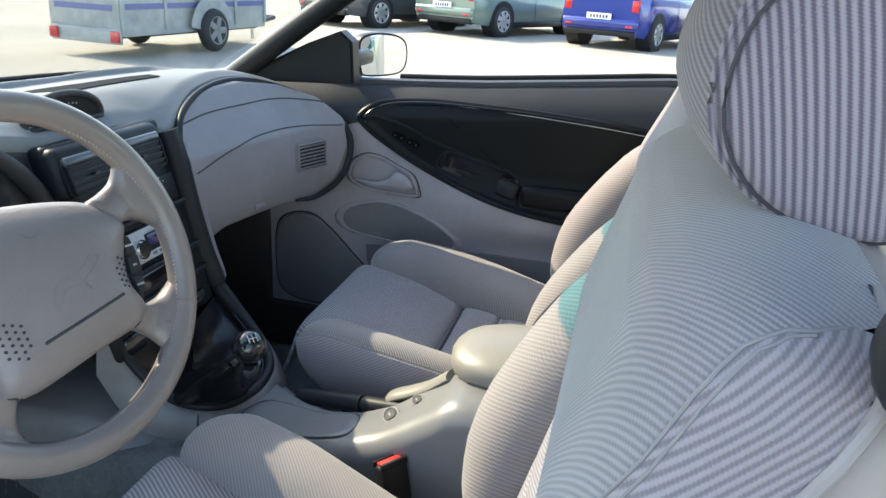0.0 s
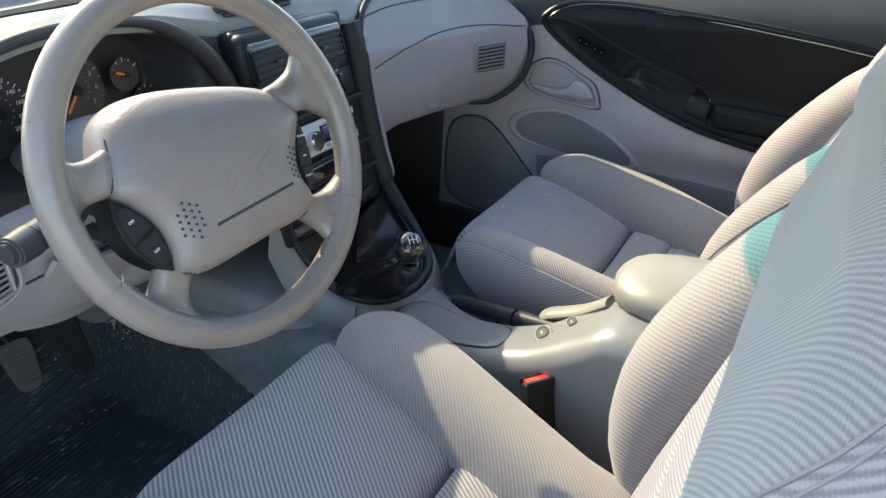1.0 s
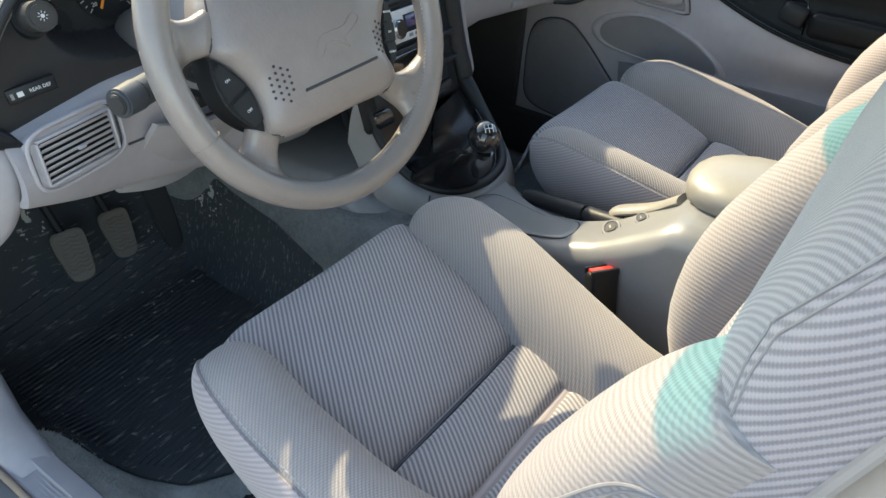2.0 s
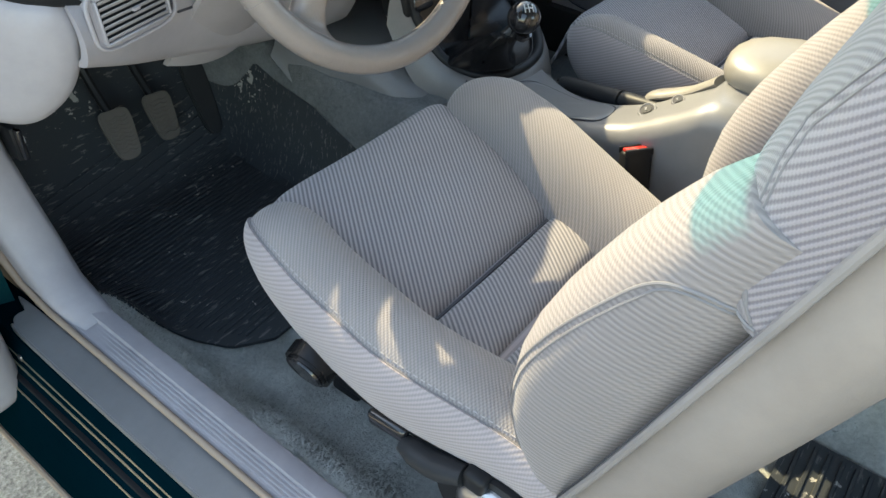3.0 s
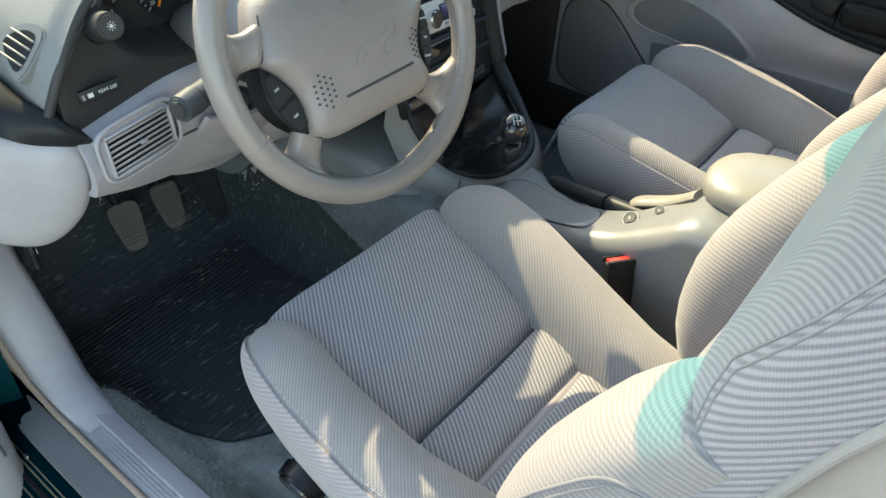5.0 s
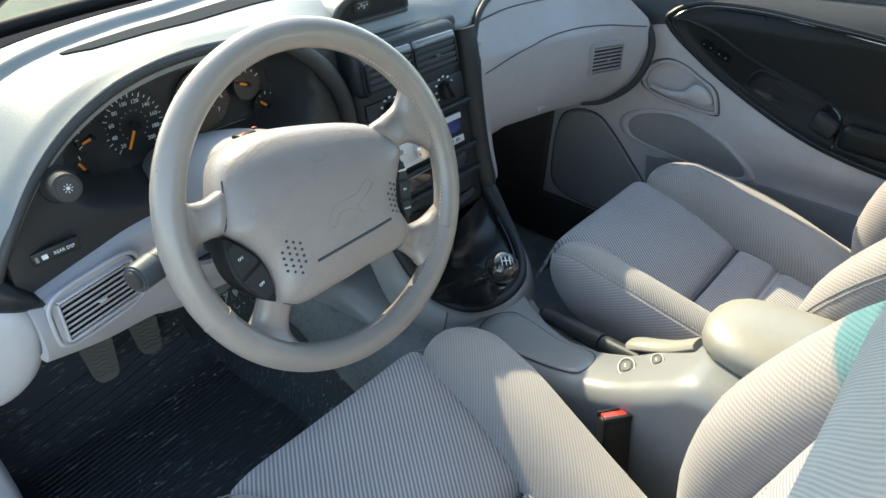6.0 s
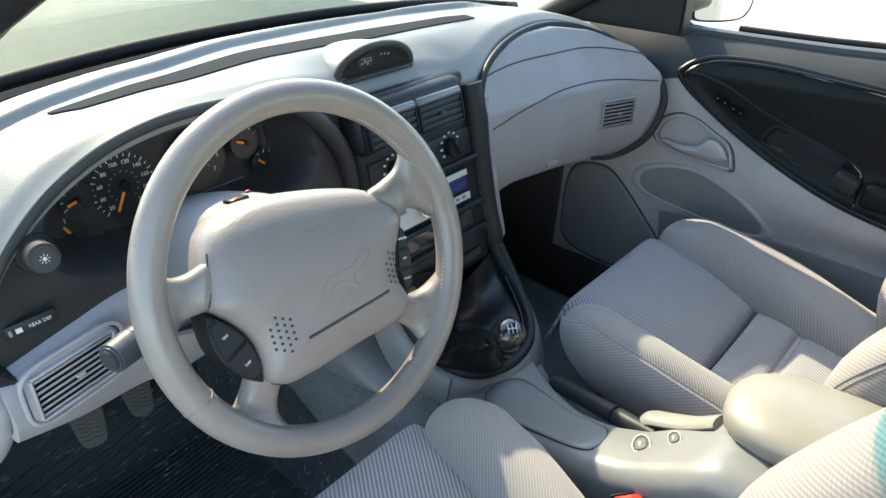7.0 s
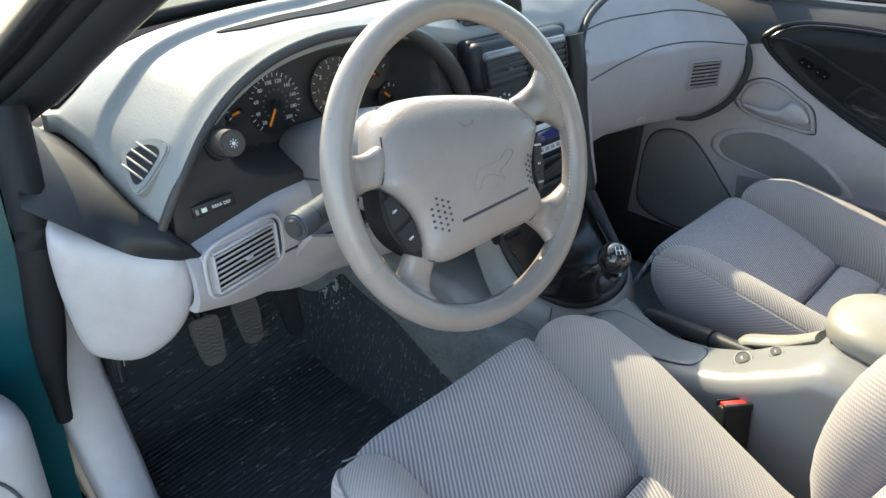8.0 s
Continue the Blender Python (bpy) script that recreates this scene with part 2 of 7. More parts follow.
# ---- building helpers ----
def part(name, bm, material, parent=None, label="", smooth=38, flip=True):
    me = bpy.data.meshes.new(name)
    if flip:
        bmesh.ops.recalc_face_normals(bm, faces=bm.faces)
    bm.to_mesh(me)
    bm.free()
    me.materials.append(material)
    if smooth:
        me.shade_smooth()
        me.set_sharp_from_angle(angle=radians(smooth))
    ob = new(name, me)
    if parent:
        ob.parent = parent
        ob.matrix_parent_inverse = parent.matrix_world.inverted()
    return tagged(ob, label)


def thing(name, label, category, at=(0, 0, 0), group="", kind="", m=None):
    ob = new(name)
    ob.empty_display_size = 0.05
    ob.matrix_world = m if m else Matrix.Translation(at)
    return tagged(ob, label, category, group, kind)


def solo(name, bm, material, label, category, group="", kind="", smooth=38):
    return tagged(part(name, bm, material, None, label, smooth), "", category, group, kind)


def moved(bm, m):
    bmesh.ops.transform(bm, matrix=m, verts=bm.verts)
    return bm


def join(*bms):
    out = bmesh.new()
    for bm in bms:
        me = bpy.data.meshes.new("tmp")
        bm.to_mesh(me)
        bm.free()
        out.from_mesh(me)
        bpy.data.meshes.remove(me)
    return out


def box(c, s, r=0.0, seg=2, rot=(0, 0, 0)):
    """A box with rounded edges; c centre, s full sizes."""
    bm = bmesh.new()
    bmesh.ops.create_cube(bm, size=1.0)
    bmesh.ops.scale(bm, vec=s, verts=bm.verts)
    if r > 0:
        r = min(r, 0.49 * min(s))
        bmesh.ops.bevel(bm, geom=bm.edges[:], offset=r, segments=seg, profile=0.5, affect="EDGES")
    return moved(bm, pose(*c, *rot))


def cyl(a, b, r1, r2=None, n=24, bevel=0.0):
    """A round bar from a to b."""
    a, b = Vector(a), Vector(b)
    bm = bmesh.new()
    bmesh.ops.create_cone(bm, cap_ends=True, segments=n, radius1=r1, radius2=r1 if r2 is None else r2, depth=(b - a).length)
    if bevel:
        rim = [e for e in bm.edges if len({round(v.co.z, 5) for v in e.verts}) == 1]
        bmesh.ops.bevel(bm, geom=rim, offset=bevel, segments=2, affect="EDGES")
    q = (b - a).to_track_quat("Z", "Y").to_matrix().to_4x4()
    return moved(bm, Matrix.Translation((a + b) / 2) @ q)


def ball(c, s, n=24):
    bm = bmesh.new()
    bmesh.ops.create_uvsphere(bm, u_segments=n, v_segments=n // 2, radius=1.0)
    bmesh.ops.scale(bm, vec=s, verts=bm.verts)
    return moved(bm, Matrix.Translation(c))


def spline(pts, n, closed=False):
    """n points of a smooth curve through pts."""
    P = [Vector(p) for p in pts]
    k, out = len(P), []
    spans = k if closed else k - 1
    for i in range(n):
        t = i * spans / (n if closed else n - 1)
        a = min(int(t), spans - 1)
        u = t - a
        if closed:
            p0, p1, p2, p3 = (P[(a + j) % k] for j in (-1, 0, 1, 2))
        else:
            p1, p2 = P[a], P[a + 1]
            p0 = P[a - 1] if a > 0 else 2 * p1 - p2
            p3 = P[a + 2] if a + 2 < k else 2 * p2 - p1
        out.append(0.5 * (2 * p1 + (p2 - p0) * u + (2 * p0 - 5 * p1 + 4 * p2 - p3) * u * u + (3 * p1 - p0 - 3 * p2 + p3) * u ** 3))
    return out


def along(xs, ys, x):
    """Smooth-ish value at x of a table."""
    return float(np.interp(x, xs, ys))


def tube(pts, r, n=10, closed=False, flat=1.0, up=(0, 0, 1)):
    """A tube along points; r a number or a function of 0..1; flat squeezes it across 'up'."""
    bm, rings, m = bmesh.new(), [], len(pts)
    for i, p in enumerate(pts):
        a = pts[i - 1] if (i or closed) else p
        b = pts[(i + 1) % m] if (i < m - 1 or closed) else p
        t = (Vector(b) - Vector(a)).normalized()
        s = t.cross(Vector(up))
        s = s.normalized() if s.length > 1e-4 else Vector((1, 0, 0))
        w = s.cross(t)
        rr = r(i / (m - 1)) if callable(r) else r
        rings.append([bm.verts.new(Vector(p) + rr * (math.cos(2 * math.pi * k / n) * s + flat * math.sin(2 * math.pi * k / n) * w)) for k in range(n)])
    for i in range(m if closed else m - 1):
        A, B = rings[i], rings[(i + 1) % m]
        for k in range(n):
            bm.faces.new((A[k], A[(k + 1) % n], B[(k + 1) % n], B[k]))
    if not closed:
        bm.faces.new(rings[0])
        bm.faces.new(rings[-1])
    return bm


def loft(rings, caps=True):
    """Closed loops of equal length joined into one skin."""
    bm = bmesh.new()
    R = [[bm.verts.new(p) for p in ring] for ring in rings]
    n = len(R[0])
    for A, B in zip(R, R[1:]):
        for k in range(n):
            bm.faces.new((A[k], A[(k + 1) % n], B[(k + 1) % n], B[k]))
    if caps:
        bm.faces.new(R[0])
        bm.faces.new(R[-1])
    return bm


def shell(fn, nu, nv, thick, way=None):
    """A sheet with thickness; fn(u, v) with u, v in 0..1. It thickens against its normal, or along 'way'."""
    P = np.array([[fn(i / (nu - 1), j / (nv - 1)) for j in range(nv)] for i in range(nu)], float)
    if way is None:
        N = np.cross(np.gradient(P, axis=0), np.gradient(P, axis=1))
        N /= np.maximum(np.linalg.norm(N, axis=2, keepdims=True), 1e-9)
        Q = P - thick * N
    else:
        Q = P + thick * np.array(way, float)
    bm = bmesh.new()
    A = [[bm.verts.new(p) for p in row] for row in P]
    B = [[bm.verts.new(p) for p in row] for row in Q]
    for i in range(nu - 1):
        for j in range(nv - 1):
            bm.faces.new((A[i][j], A[i + 1][j], A[i + 1][j + 1], A[i][j + 1]))
            bm.faces.new((B[i][j], B[i][j + 1], B[i + 1][j + 1], B[i + 1][j]))
    for i in range(nu - 1):
        for j in (0, nv - 1):
            bm.faces.new((A[i][j], A[i + 1][j], B[i + 1][j], B[i][j]))
    for j in range(nv - 1):
        for i in (0, nu - 1):
            bm.faces.new((A[i][j], A[i][j + 1], B[i][j + 1], B[i][j]))
    return bm


def prism(outline, axis, lo, hi, bevel=0.0, seg=2):
    """A flat outline (pairs) pushed through from lo to hi along the axis x, y or z."""
    put = {"x": lambda a, b, c: (c, a, b), "y": lambda a, b, c: (a, c, b), "z": lambda a, b, c: (a, b, c)}[axis]
    bm = bmesh.new()
    A = [bm.verts.new(put(a, b, lo)) for a, b in outline]
    B = [bm.verts.new(put(a, b, hi)) for a, b in outline]
    bm.faces.new(A)
    bm.faces.new(B)
    n = len(A)
    for k in range(n):
        bm.faces.new((A[k], A[(k + 1) % n], B[(k + 1) % n], B[k]))
    if bevel:
        bmesh.ops.recalc_face_normals(bm, faces=bm.faces)
        rim = [e for e in bm.edges if (e.verts[0] in A) == (e.verts[1] in A)]
        bmesh.ops.bevel(bm, geom=rim, offset=bevel, segments=seg, affect="EDGES")
    return bm


def oval(cx, cy, rx, ry, n=40, e=2.0, rot=0.0):
    """A superellipse outline as pairs."""
    out, c0, s0 = [], math.cos(rot), math.sin(rot)
    for k in range(n):
        a = 2 * math.pi * k / n
        c, s = math.cos(a), math.sin(a)
        x, y = rx * math.copysign(abs(c) ** (2 / e), c), ry * math.copysign(abs(s) ** (2 / e), s)
        out.append((cx + x * c0 - y * s0, cy + x * s0 + y * c0))
    return out


def smooth_outline(pts, n):
    return [(p.x, p.y) for p in spline([(a, b, 0) for a, b in pts], n, True)]


def text(body, size, m, depth=0.0004):
    """Raised lettering in the built-in font, centred on the pose m, facing its z."""
    cu = bpy.data.curves.new("letters", "FONT")
    cu.body, cu.size, cu.extrude, cu.resolution_u = body, size, depth, 2
    cu.align_x, cu.align_y = "CENTER", "CENTER"
    ob = bpy.data.objects.new("letters", cu)
    me = bpy.data.meshes.new_from_object(ob)
    bm = bmesh.new()
    bm.from_mesh(me)
    bpy.data.objects.remove(ob)
    bpy.data.curves.remove(cu)
    bpy.data.meshes.remove(me)
    return moved(bm, m)


def smoothstep(a, b, x):
    t = min(1.0, max(0.0, (x - a) / (b - a)))
    return t * t * (3 - 2 * t)

# ---- ground and car shell ----
bm = bmesh.new()
bmesh.ops.create_grid(bm, x_segments=40, y_segments=40, size=400)
solo("ground", bm, GROUND, "pale gravelly concrete lot under bright sun", "ground", kind="structure", smooth=0)

# floor pan with the raised tunnel between the seats
TUN_X = [-0.9, -0.15, -0.125, -0.10, 0.14, 0.165, 0.19, 0.9]
TUN_Z = [0.0, 0.0, 0.10, 0.20, 0.20, 0.10, 0.0, 0.0]


def floor_z(x, y):
    wide = smoothstep(0.56, 0.68, y)                           # the tunnel swells ahead of the seats
    z = 0.275 + along(TUN_X, TUN_Z, x + 0.040 * wide * (1 if x < 0 else -1)) * (1 + 0.24 * wide) * (1 if y < 1.0 else 1 + 0.6 * (y - 1.0))
    z += 0.26 * smoothstep(1.08, 1.30, y)                      # toe board
    z += 0.035 * smoothstep(0.20, 0.10, y)                     # step to the rear foot well
    z += 0.085 * smoothstep(-0.555, -0.640, x) * smoothstep(0.98, 0.86, y)
    z += 0.025 * smoothstep(0.55, 0.50, y) * smoothstep(-0.30, -0.42, x) * smoothstep(0.25, 0.35, y)
    return z


def floor_sheet(x0, x1, y0, y1, nx, ny):
    def at(u, v):
        x, y = x0 + (x1 - x0) * u, y0 + (y1 - y0) * v
        return (x, y, floor_z(x, y) + 0.004 * noise.noise(Vector((x * 22, y * 18, 0))))
    return shell(at, nx, ny, 0.02, (0, 0, -1))


fl = thing("floor", "carpeted car floor, painted lit by the sill and shaded at the tunnel", "carpet floor", (0, 0.2, 0.27), kind="structure")
part("sill_carpet", floor_sheet(-0.665, -0.40, 0.10, 1.30, 40, 90), CARPET, fl, "grey carpet painted as lit", smooth=60)
# The tunnel's shade is put into this darker copy of the carpet.
part("tunnel_carpet", floor_sheet(-0.40, 0.695, 0.10, 1.30, 90, 90), CARPET_SHADED, fl, "shaded grey carpet", smooth=60)
part("rear_carpet", floor_sheet(-0.665, 0.695, -0.90, 0.10, 100, 60), CARPET, fl, "grey carpet painted as lit", smooth=60)

# short pile standing up from the carpet beside the driver's seat and behind it
rng = random.Random(4)
vs, fs = [], []
for x0, x1, y0, y1, n in ((-0.655, -0.44, -0.06, 0.80, 26000), (-0.62, -0.12, -0.50, -0.06, 9000), (-0.66, -0.59, 0.80, 0.90, 900)):
    for _ in range(n):
        x, y = rng.uniform(x0, x1), rng.uniform(y0, y1)
        z, a, l = floor_z(x, y) - 0.001, rng.uniform(0, 2 * math.pi), rng.uniform(0.0015, 0.0045)
        c_, s_ = 0.0020 * math.cos(a), 0.0020 * math.sin(a)
        k = len(vs)
        vs += [(x - c_, y - s_, z), (x + c_, y + s_, z), (x + rng.uniform(-0.007, 0.007), y + rng.uniform(-0.007, 0.007), z + l)]
        fs.append((k, k + 1, k + 2))
me = bpy.data.meshes.new("carpet_pile")
me.from_pydata(vs, [], fs)
me.materials.append(CARPET)
tagged(new("carpet_pile", me), "short grey carpet pile on the car floor", "carpet", kind="stuff")

solo("firewall", box((0, 1.33, 0.56), (1.42, 0.03, 0.62), 0.005), CARPET_SHADED, "carpeted bulkhead ahead of the foot wells, shade in its colour", "bulkhead", kind="structure")

# roof, header and closed rear
roof = thing("roof", "teal car roof with a pale headliner", "roof", (0, -0.3, 1.28), kind="structure")
HEAD = [(-0.56, 0.34, 1.325), (-0.48, 0.365, 1.342), (-0.25, 0.390, 1.355), (0.0, 0.395, 1.360), (0.25, 0.390, 1.355), (0.48, 0.365, 1.342), (0.56, 0.34, 1.325)]


def roof_fn(u, v):
    p = spline(HEAD, 25)[round(u * 24)]
    y = p.y + (-1.05 - p.y) * v
    return (p.x, y, p.z + 0.05 * math.sin(math.pi * v) * (1 - (p.x / 0.62) ** 2) - 0.03 * v)


part("roof_skin", shell(roof_fn, 25, 16, 0.03, (0, 0, 1)), TEAL, roof)
part("headliner", shell(lambda u, v: tuple(Vector(roof_fn(u, v)) - Vector((0, 0.004 * (1 - 2 * v), 0.012))), 25, 12, 0.01, (0, 0, 1)), GREY, roof, "pale grey cloth headliner")
part("header_rail", tube(spline(HEAD, 30), 0.018, 10), GREY_DARK, roof)
rear = thing("rear_bulkhead", "plain grey rear wall of the cabin", "wall", (0, -1.0, 0.3), kind="structure")
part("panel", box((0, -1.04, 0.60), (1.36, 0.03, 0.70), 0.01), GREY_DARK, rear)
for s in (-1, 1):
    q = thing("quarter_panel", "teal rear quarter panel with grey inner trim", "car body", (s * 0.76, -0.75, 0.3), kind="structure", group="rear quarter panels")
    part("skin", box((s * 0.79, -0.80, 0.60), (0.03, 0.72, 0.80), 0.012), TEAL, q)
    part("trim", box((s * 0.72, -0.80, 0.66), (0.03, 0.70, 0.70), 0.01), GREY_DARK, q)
    part("pillar", tube([(s * 0.70, -0.46, 0.98), (s * 0.62, -0.50, 1.20), (s * 0.565, -0.52, 1.335)], 0.03, 8), BLACK, q)

# windscreen pillars
for s in (-1, 1):
    p = thing("windscreen_pillar", "black windscreen pillar with grey inner trim", "pillar", (s * 0.64, 0.9, 0.95), kind="structure", group="windscreen pillars")
    line = spline([(s * 0.685, 1.04, 0.915), (s * 0.650, 0.91, 1.000), (s * 0.618, 0.72, 1.128), (s * 0.590, 0.55, 1.235), (s * 0.560, 0.34, 1.330), (s * 0.555, 0.10, 1.350), (s * 0.552, -0.5, 1.340)], 16)
    part("inner_trim", tube(line, 0.020 if s > 0 else 0.026, 12, flat=1.2), BLACK, p)
    part("outer_seal", tube([q + Vector((s * 0.022, -0.004, 0.006)) for q in line], 0.013, 10), RUBBER, p)
    part("roof_gutter", tube([q + Vector((s * 0.036, 0.004, 0.018)) for q in line], 0.016, 10), SATIN, p)

# windscreen: clear pane, tint band under the header
ws = thing("window_1", "raked clear windscreen with a teal tint band on top", "windscreen", (0, 0.75, 1.1), kind="structure")
BASE = [(-0.70, 1.08, 0.945), (-0.5, 1.145, 0.965), (-0.25, 1.185, 0.975), (0, 1.195, 0.978), (0.25, 1.185, 0.975), (0.5, 1.145, 0.965), (0.70, 1.08, 0.945)]


def screen_fn(u, v):
    """From the header (v 0) down to the cowl (v 1)."""
    a, b = spline(HEAD, 25)[round(u * 24)], spline(BASE, 25)[round(u * 24)]
    p = a.lerp(b, v)
    return (p.x, p.y, p.z + 0.025 * math.sin(math.pi * v))


for nm, v0, v1, m_, lb in (("tint_band", 0.01, 0.200, TINT, "dark teal tinted band"), ("tint_fade", 0.2001, 0.247, TINT_FADE, "lighter lower edge of the tint band"), ("pane", 0.2471, 1.0, CLEAR, "")):
    g = part(nm, shell(lambda u, v: screen_fn(u, v0 + (v1 - v0) * v), 25, 10 if nm == "pane" else 3, 0.004, (0, 0, 1)), m_, ws, lb)

part("base_seal", tube([p + Vector((0, 0.006, 0.004)) for p in spline(BASE, 40)], 0.011, 10), RUBBER, ws, "black rubber seal along the glass")

# bonnet and cowl beyond the glass
hood = thing("bonnet", "teal bonnet reflecting the sky beyond the windscreen", "bonnet", (0, 1.9, 0.8), kind="structure")
part("skin", shell(lambda u, v: (-0.80 + 1.6 * u, 1.17 + 0.17 * math.sin(math.pi * u) + 1.05 * v, 0.935 - 0.08 * (2 * u - 1) ** 4 - 0.10 * v ** 2), 24, 14, 0.015, (0, 0, -1)), TEAL_BONNET, hood)
cowl = thing("cowl", "black cowl grille under the windscreen with wiper arms", "cowl", (0, 1.23, 0.93), kind="structure")
part("grille", shell(lambda u, v: (-0.70 + 1.40 * u, 1.09 + 0.115 * math.sin(math.pi * u) + (0.09 + 0.05 * math.sin(math.pi * u)) * v, 0.938 - 0.03 * (2 * u - 1) ** 2 + 0.004 * v), 24, 8, 0.03, (0, 0, -1)), MATTE, cowl)
for x0 in (-0.30, 0.16):
    part("wiper_arm", tube(spline([(x0, 1.262, 0.955), (x0 + 0.2, 1.235, 0.966), (x0 + 0.42, 1.205, 0.966)], 10), 0.0045, 6), SATIN, cowl)

# driver's sill, from the carpet out to the rocker
sill = thing("door_sill", "grey ribbed door sill over a darkened teal body edge", "door sill", (-0.70, 0.2, 0.38), kind="structure")
Y0 = -0.55


part("sill_trim", prism([(-0.650, 0.33), (-0.645, 0.385), (-0.650, 0.398), (-0.660, 0.403), (-0.674, 0.405), (-0.676, 0.400), (-0.698, 0.401), (-0.702, 0.396), (-0.700, 0.33)], "y", Y0, 0.90), GREY, sill)
for k in range(4):
    part("rib", tube([(-0.679 - 0.005 * k, -0.5, 0.4005), (-0.679 - 0.005 * k, 0.70, 0.4005), (-0.679 - 0.005 * k, 0.80, 0.398)], 0.0017, 6), GREY, sill)
part("weather_strip", tube([(-0.706, Y0, 0.399), (-0.706, 0.84, 0.399), (-0.708, 0.90, 0.42), (-0.712, 0.96, 0.50), (-0.716, 0.99, 0.62)], lambda t: 0.0045 + 0.003 * smoothstep(0.55, 0.75, t), 10), WELT, sill, "beige rubber weather strip")
part("sill_plate", join(prism(smooth_outline([(-0.705, -0.5), (-0.749, -0.5), (-0.750, 0.2), (-0.749, 0.80), (-0.742, 0.875), (-0.722, 0.885), (-0.708, 0.87), (-0.705, 0.3)], 60), "z", 0.372, 0.388, 0.002)), CONSOLE, sill, "smooth grey scuff plate")
part("body_sill", prism([(-0.70, 0.30), (-0.70, 0.372), (-0.750, 0.370), (-0.758, 0.362), (-0.763, 0.345), (-0.768, 0.335), (-0.778, 0.328), (-0.786, 0.316), (-0.799, 0.272), (-0.811, 0.225), (-0.812, 0.20), (-0.79, 0.16), (-0.72, 0.15)], "y", Y0, 1.02), TEAL_DARK, sill, "teal painted sill with dark reflections in the colour")
for x, z, r in ((-0.7607, 0.352, 0.0015), (-0.7655, 0.3405, 0.0015), (-0.7835, 0.3215, 0.0012)):
    part("trim_line", tube([(x, Y0, z), (x, 1.0, z)], r, 6), BRASS, sill, "dull gold drip strip")
part("gap_seal", tube([(-0.773, Y0, 0.331), (-0.773, 1.0, 0.331)], 0.005, 8, flat=0.5), RUBBER, sill)
part("rocker_edge", tube([(-0.814, Y0, 0.210), (-0.814, 1.02, 0.210)], 0.005, 8), WELT, sill, "beige rocker edge")
part("strip_clip", box((-0.757, 0.845, 0.352), (0.012, 0.010, 0.010), 0.002), STEEL, sill)

# passenger side sill closing the floor
rsill = thing("inner_sill", "dark inner sill under the passenger door, darkened further for shade", "door sill", (0.69, 0.2, 0.35), kind="structure")
# Trim set to charcoal; shade under the door is put into its colour.
part("trim", box((0.715, 0.15, 0.34), (0.09, 1.9, 0.12), 0.012), CHARCOAL, rsill)
part("skin", box((0.775, 0.25, 0.27), (0.05, 2.0, 0.20), 0.012), TEAL, rsill)
jamb = thing("hinge_pillar", "teal painted hinge pillar of the open doorway", "pillar", (-0.75, 1.0, 0.4), kind="structure")
part("jamb", prism([(-0.715, 0.93), (-0.765, 0.955), (-0.80, 1.04), (-0.80, 1.25), (-0.70, 1.25), (-0.70, 1.0)], "z", 0.26, 0.93, 0.01), TEAL, jamb)
part("seal", tube(spline([(-0.712, 0.925, 0.56), (-0.713, 0.915, 0.65), (-0.711, 0.895, 0.74), (-0.708, 0.88, 0.82), (-0.704, 0.885, 0.90), (-0.695, 0.91, 0.97)], 20), lambda t: 0.010 + 0.010 * smoothstep(0.0, 0.35, t), 10), RUBBER, jamb)
for z in (0.48, 0.78):
    part("hinge", box((-0.80, 0.955, z), (0.05, 0.05, 0.06), 0.008), STEEL, jamb)
part("wing", shell(lambda u, v: (-0.80 - 0.035 * math.sin(math.pi * v), 1.0 + 1.3 * u, 0.30 + 0.60 * v), 12, 10, 0.02, (1, 0, 0)), TEAL, jamb)

# grey kick trim rising from the sill to the dash
kick = thing("kick_trim", "grey moulded trim from sill to dash end", "trim", (-0.66, 0.9, 0.4), kind="structure")
rings = []
for y, z, x0, x1 in ((0.78, 0.396, -0.699, -0.645), (0.86, 0.412, -0.702, -0.638), (0.905, 0.45, -0.704, -0.632), (0.935, 0.51, -0.708, -0.634), (0.952, 0.57, -0.712, -0.638), (0.962, 0.645, -0.714, -0.642), (0.966, 0.72, -0.714, -0.646)):
    t = 0.05
    rings.append([(x0, y, z), (x0 + 0.006, y - 0.006, z + 0.006), (x1 - 0.012, y - 0.004, z + 0.005), (x1, y + 0.012, z - 0.004), (x1 + 0.004, y + t, z - 0.03), (x0, y + t, z - 0.03)])
part("body", loft(rings), GREY, kick, smooth=75)
latch = thing("bonnet_release", "black bonnet release lever under the dash end", "lever", (-0.632, 0.94, 0.59))
part("bracket", box((-0.632, 0.955, 0.590), (0.012, 0.04, 0.05), 0.004), BLACK, latch)
part("lever", box((-0.630, 0.932, 0.592), (0.008, 0.014, 0.045), 0.003), GLOSS_BLACK, latch)
part("marking", box((-0.6255, 0.932, 0.598), (0.001, 0.007, 0.010)), GREY_MARK, latch)

# rubber mats
mat_ob = thing("floor_mat", "dusty black ribbed rubber floor mat", "floor mat", (-0.38, 0.85, 0.285))


def matz(x, y):
    return floor_z(x, y) + 0.010 + 0.003 * noise.noise(Vector((x * 9, y * 9, 2)))


def mat_fn(u, v):
    y = 0.665 + 0.62 * v
    xl = along([0.66, 0.70, 0.80, 0.94, 1.2], [-0.47, -0.535, -0.584, -0.618, -0.60], y)
    xr = along([0.66, 0.9, 1.05, 1.2], [-0.17, -0.155, -0.15, -0.19], y)
    x = xl + (xr - xl) * u
    return (x, y, matz(x, y))


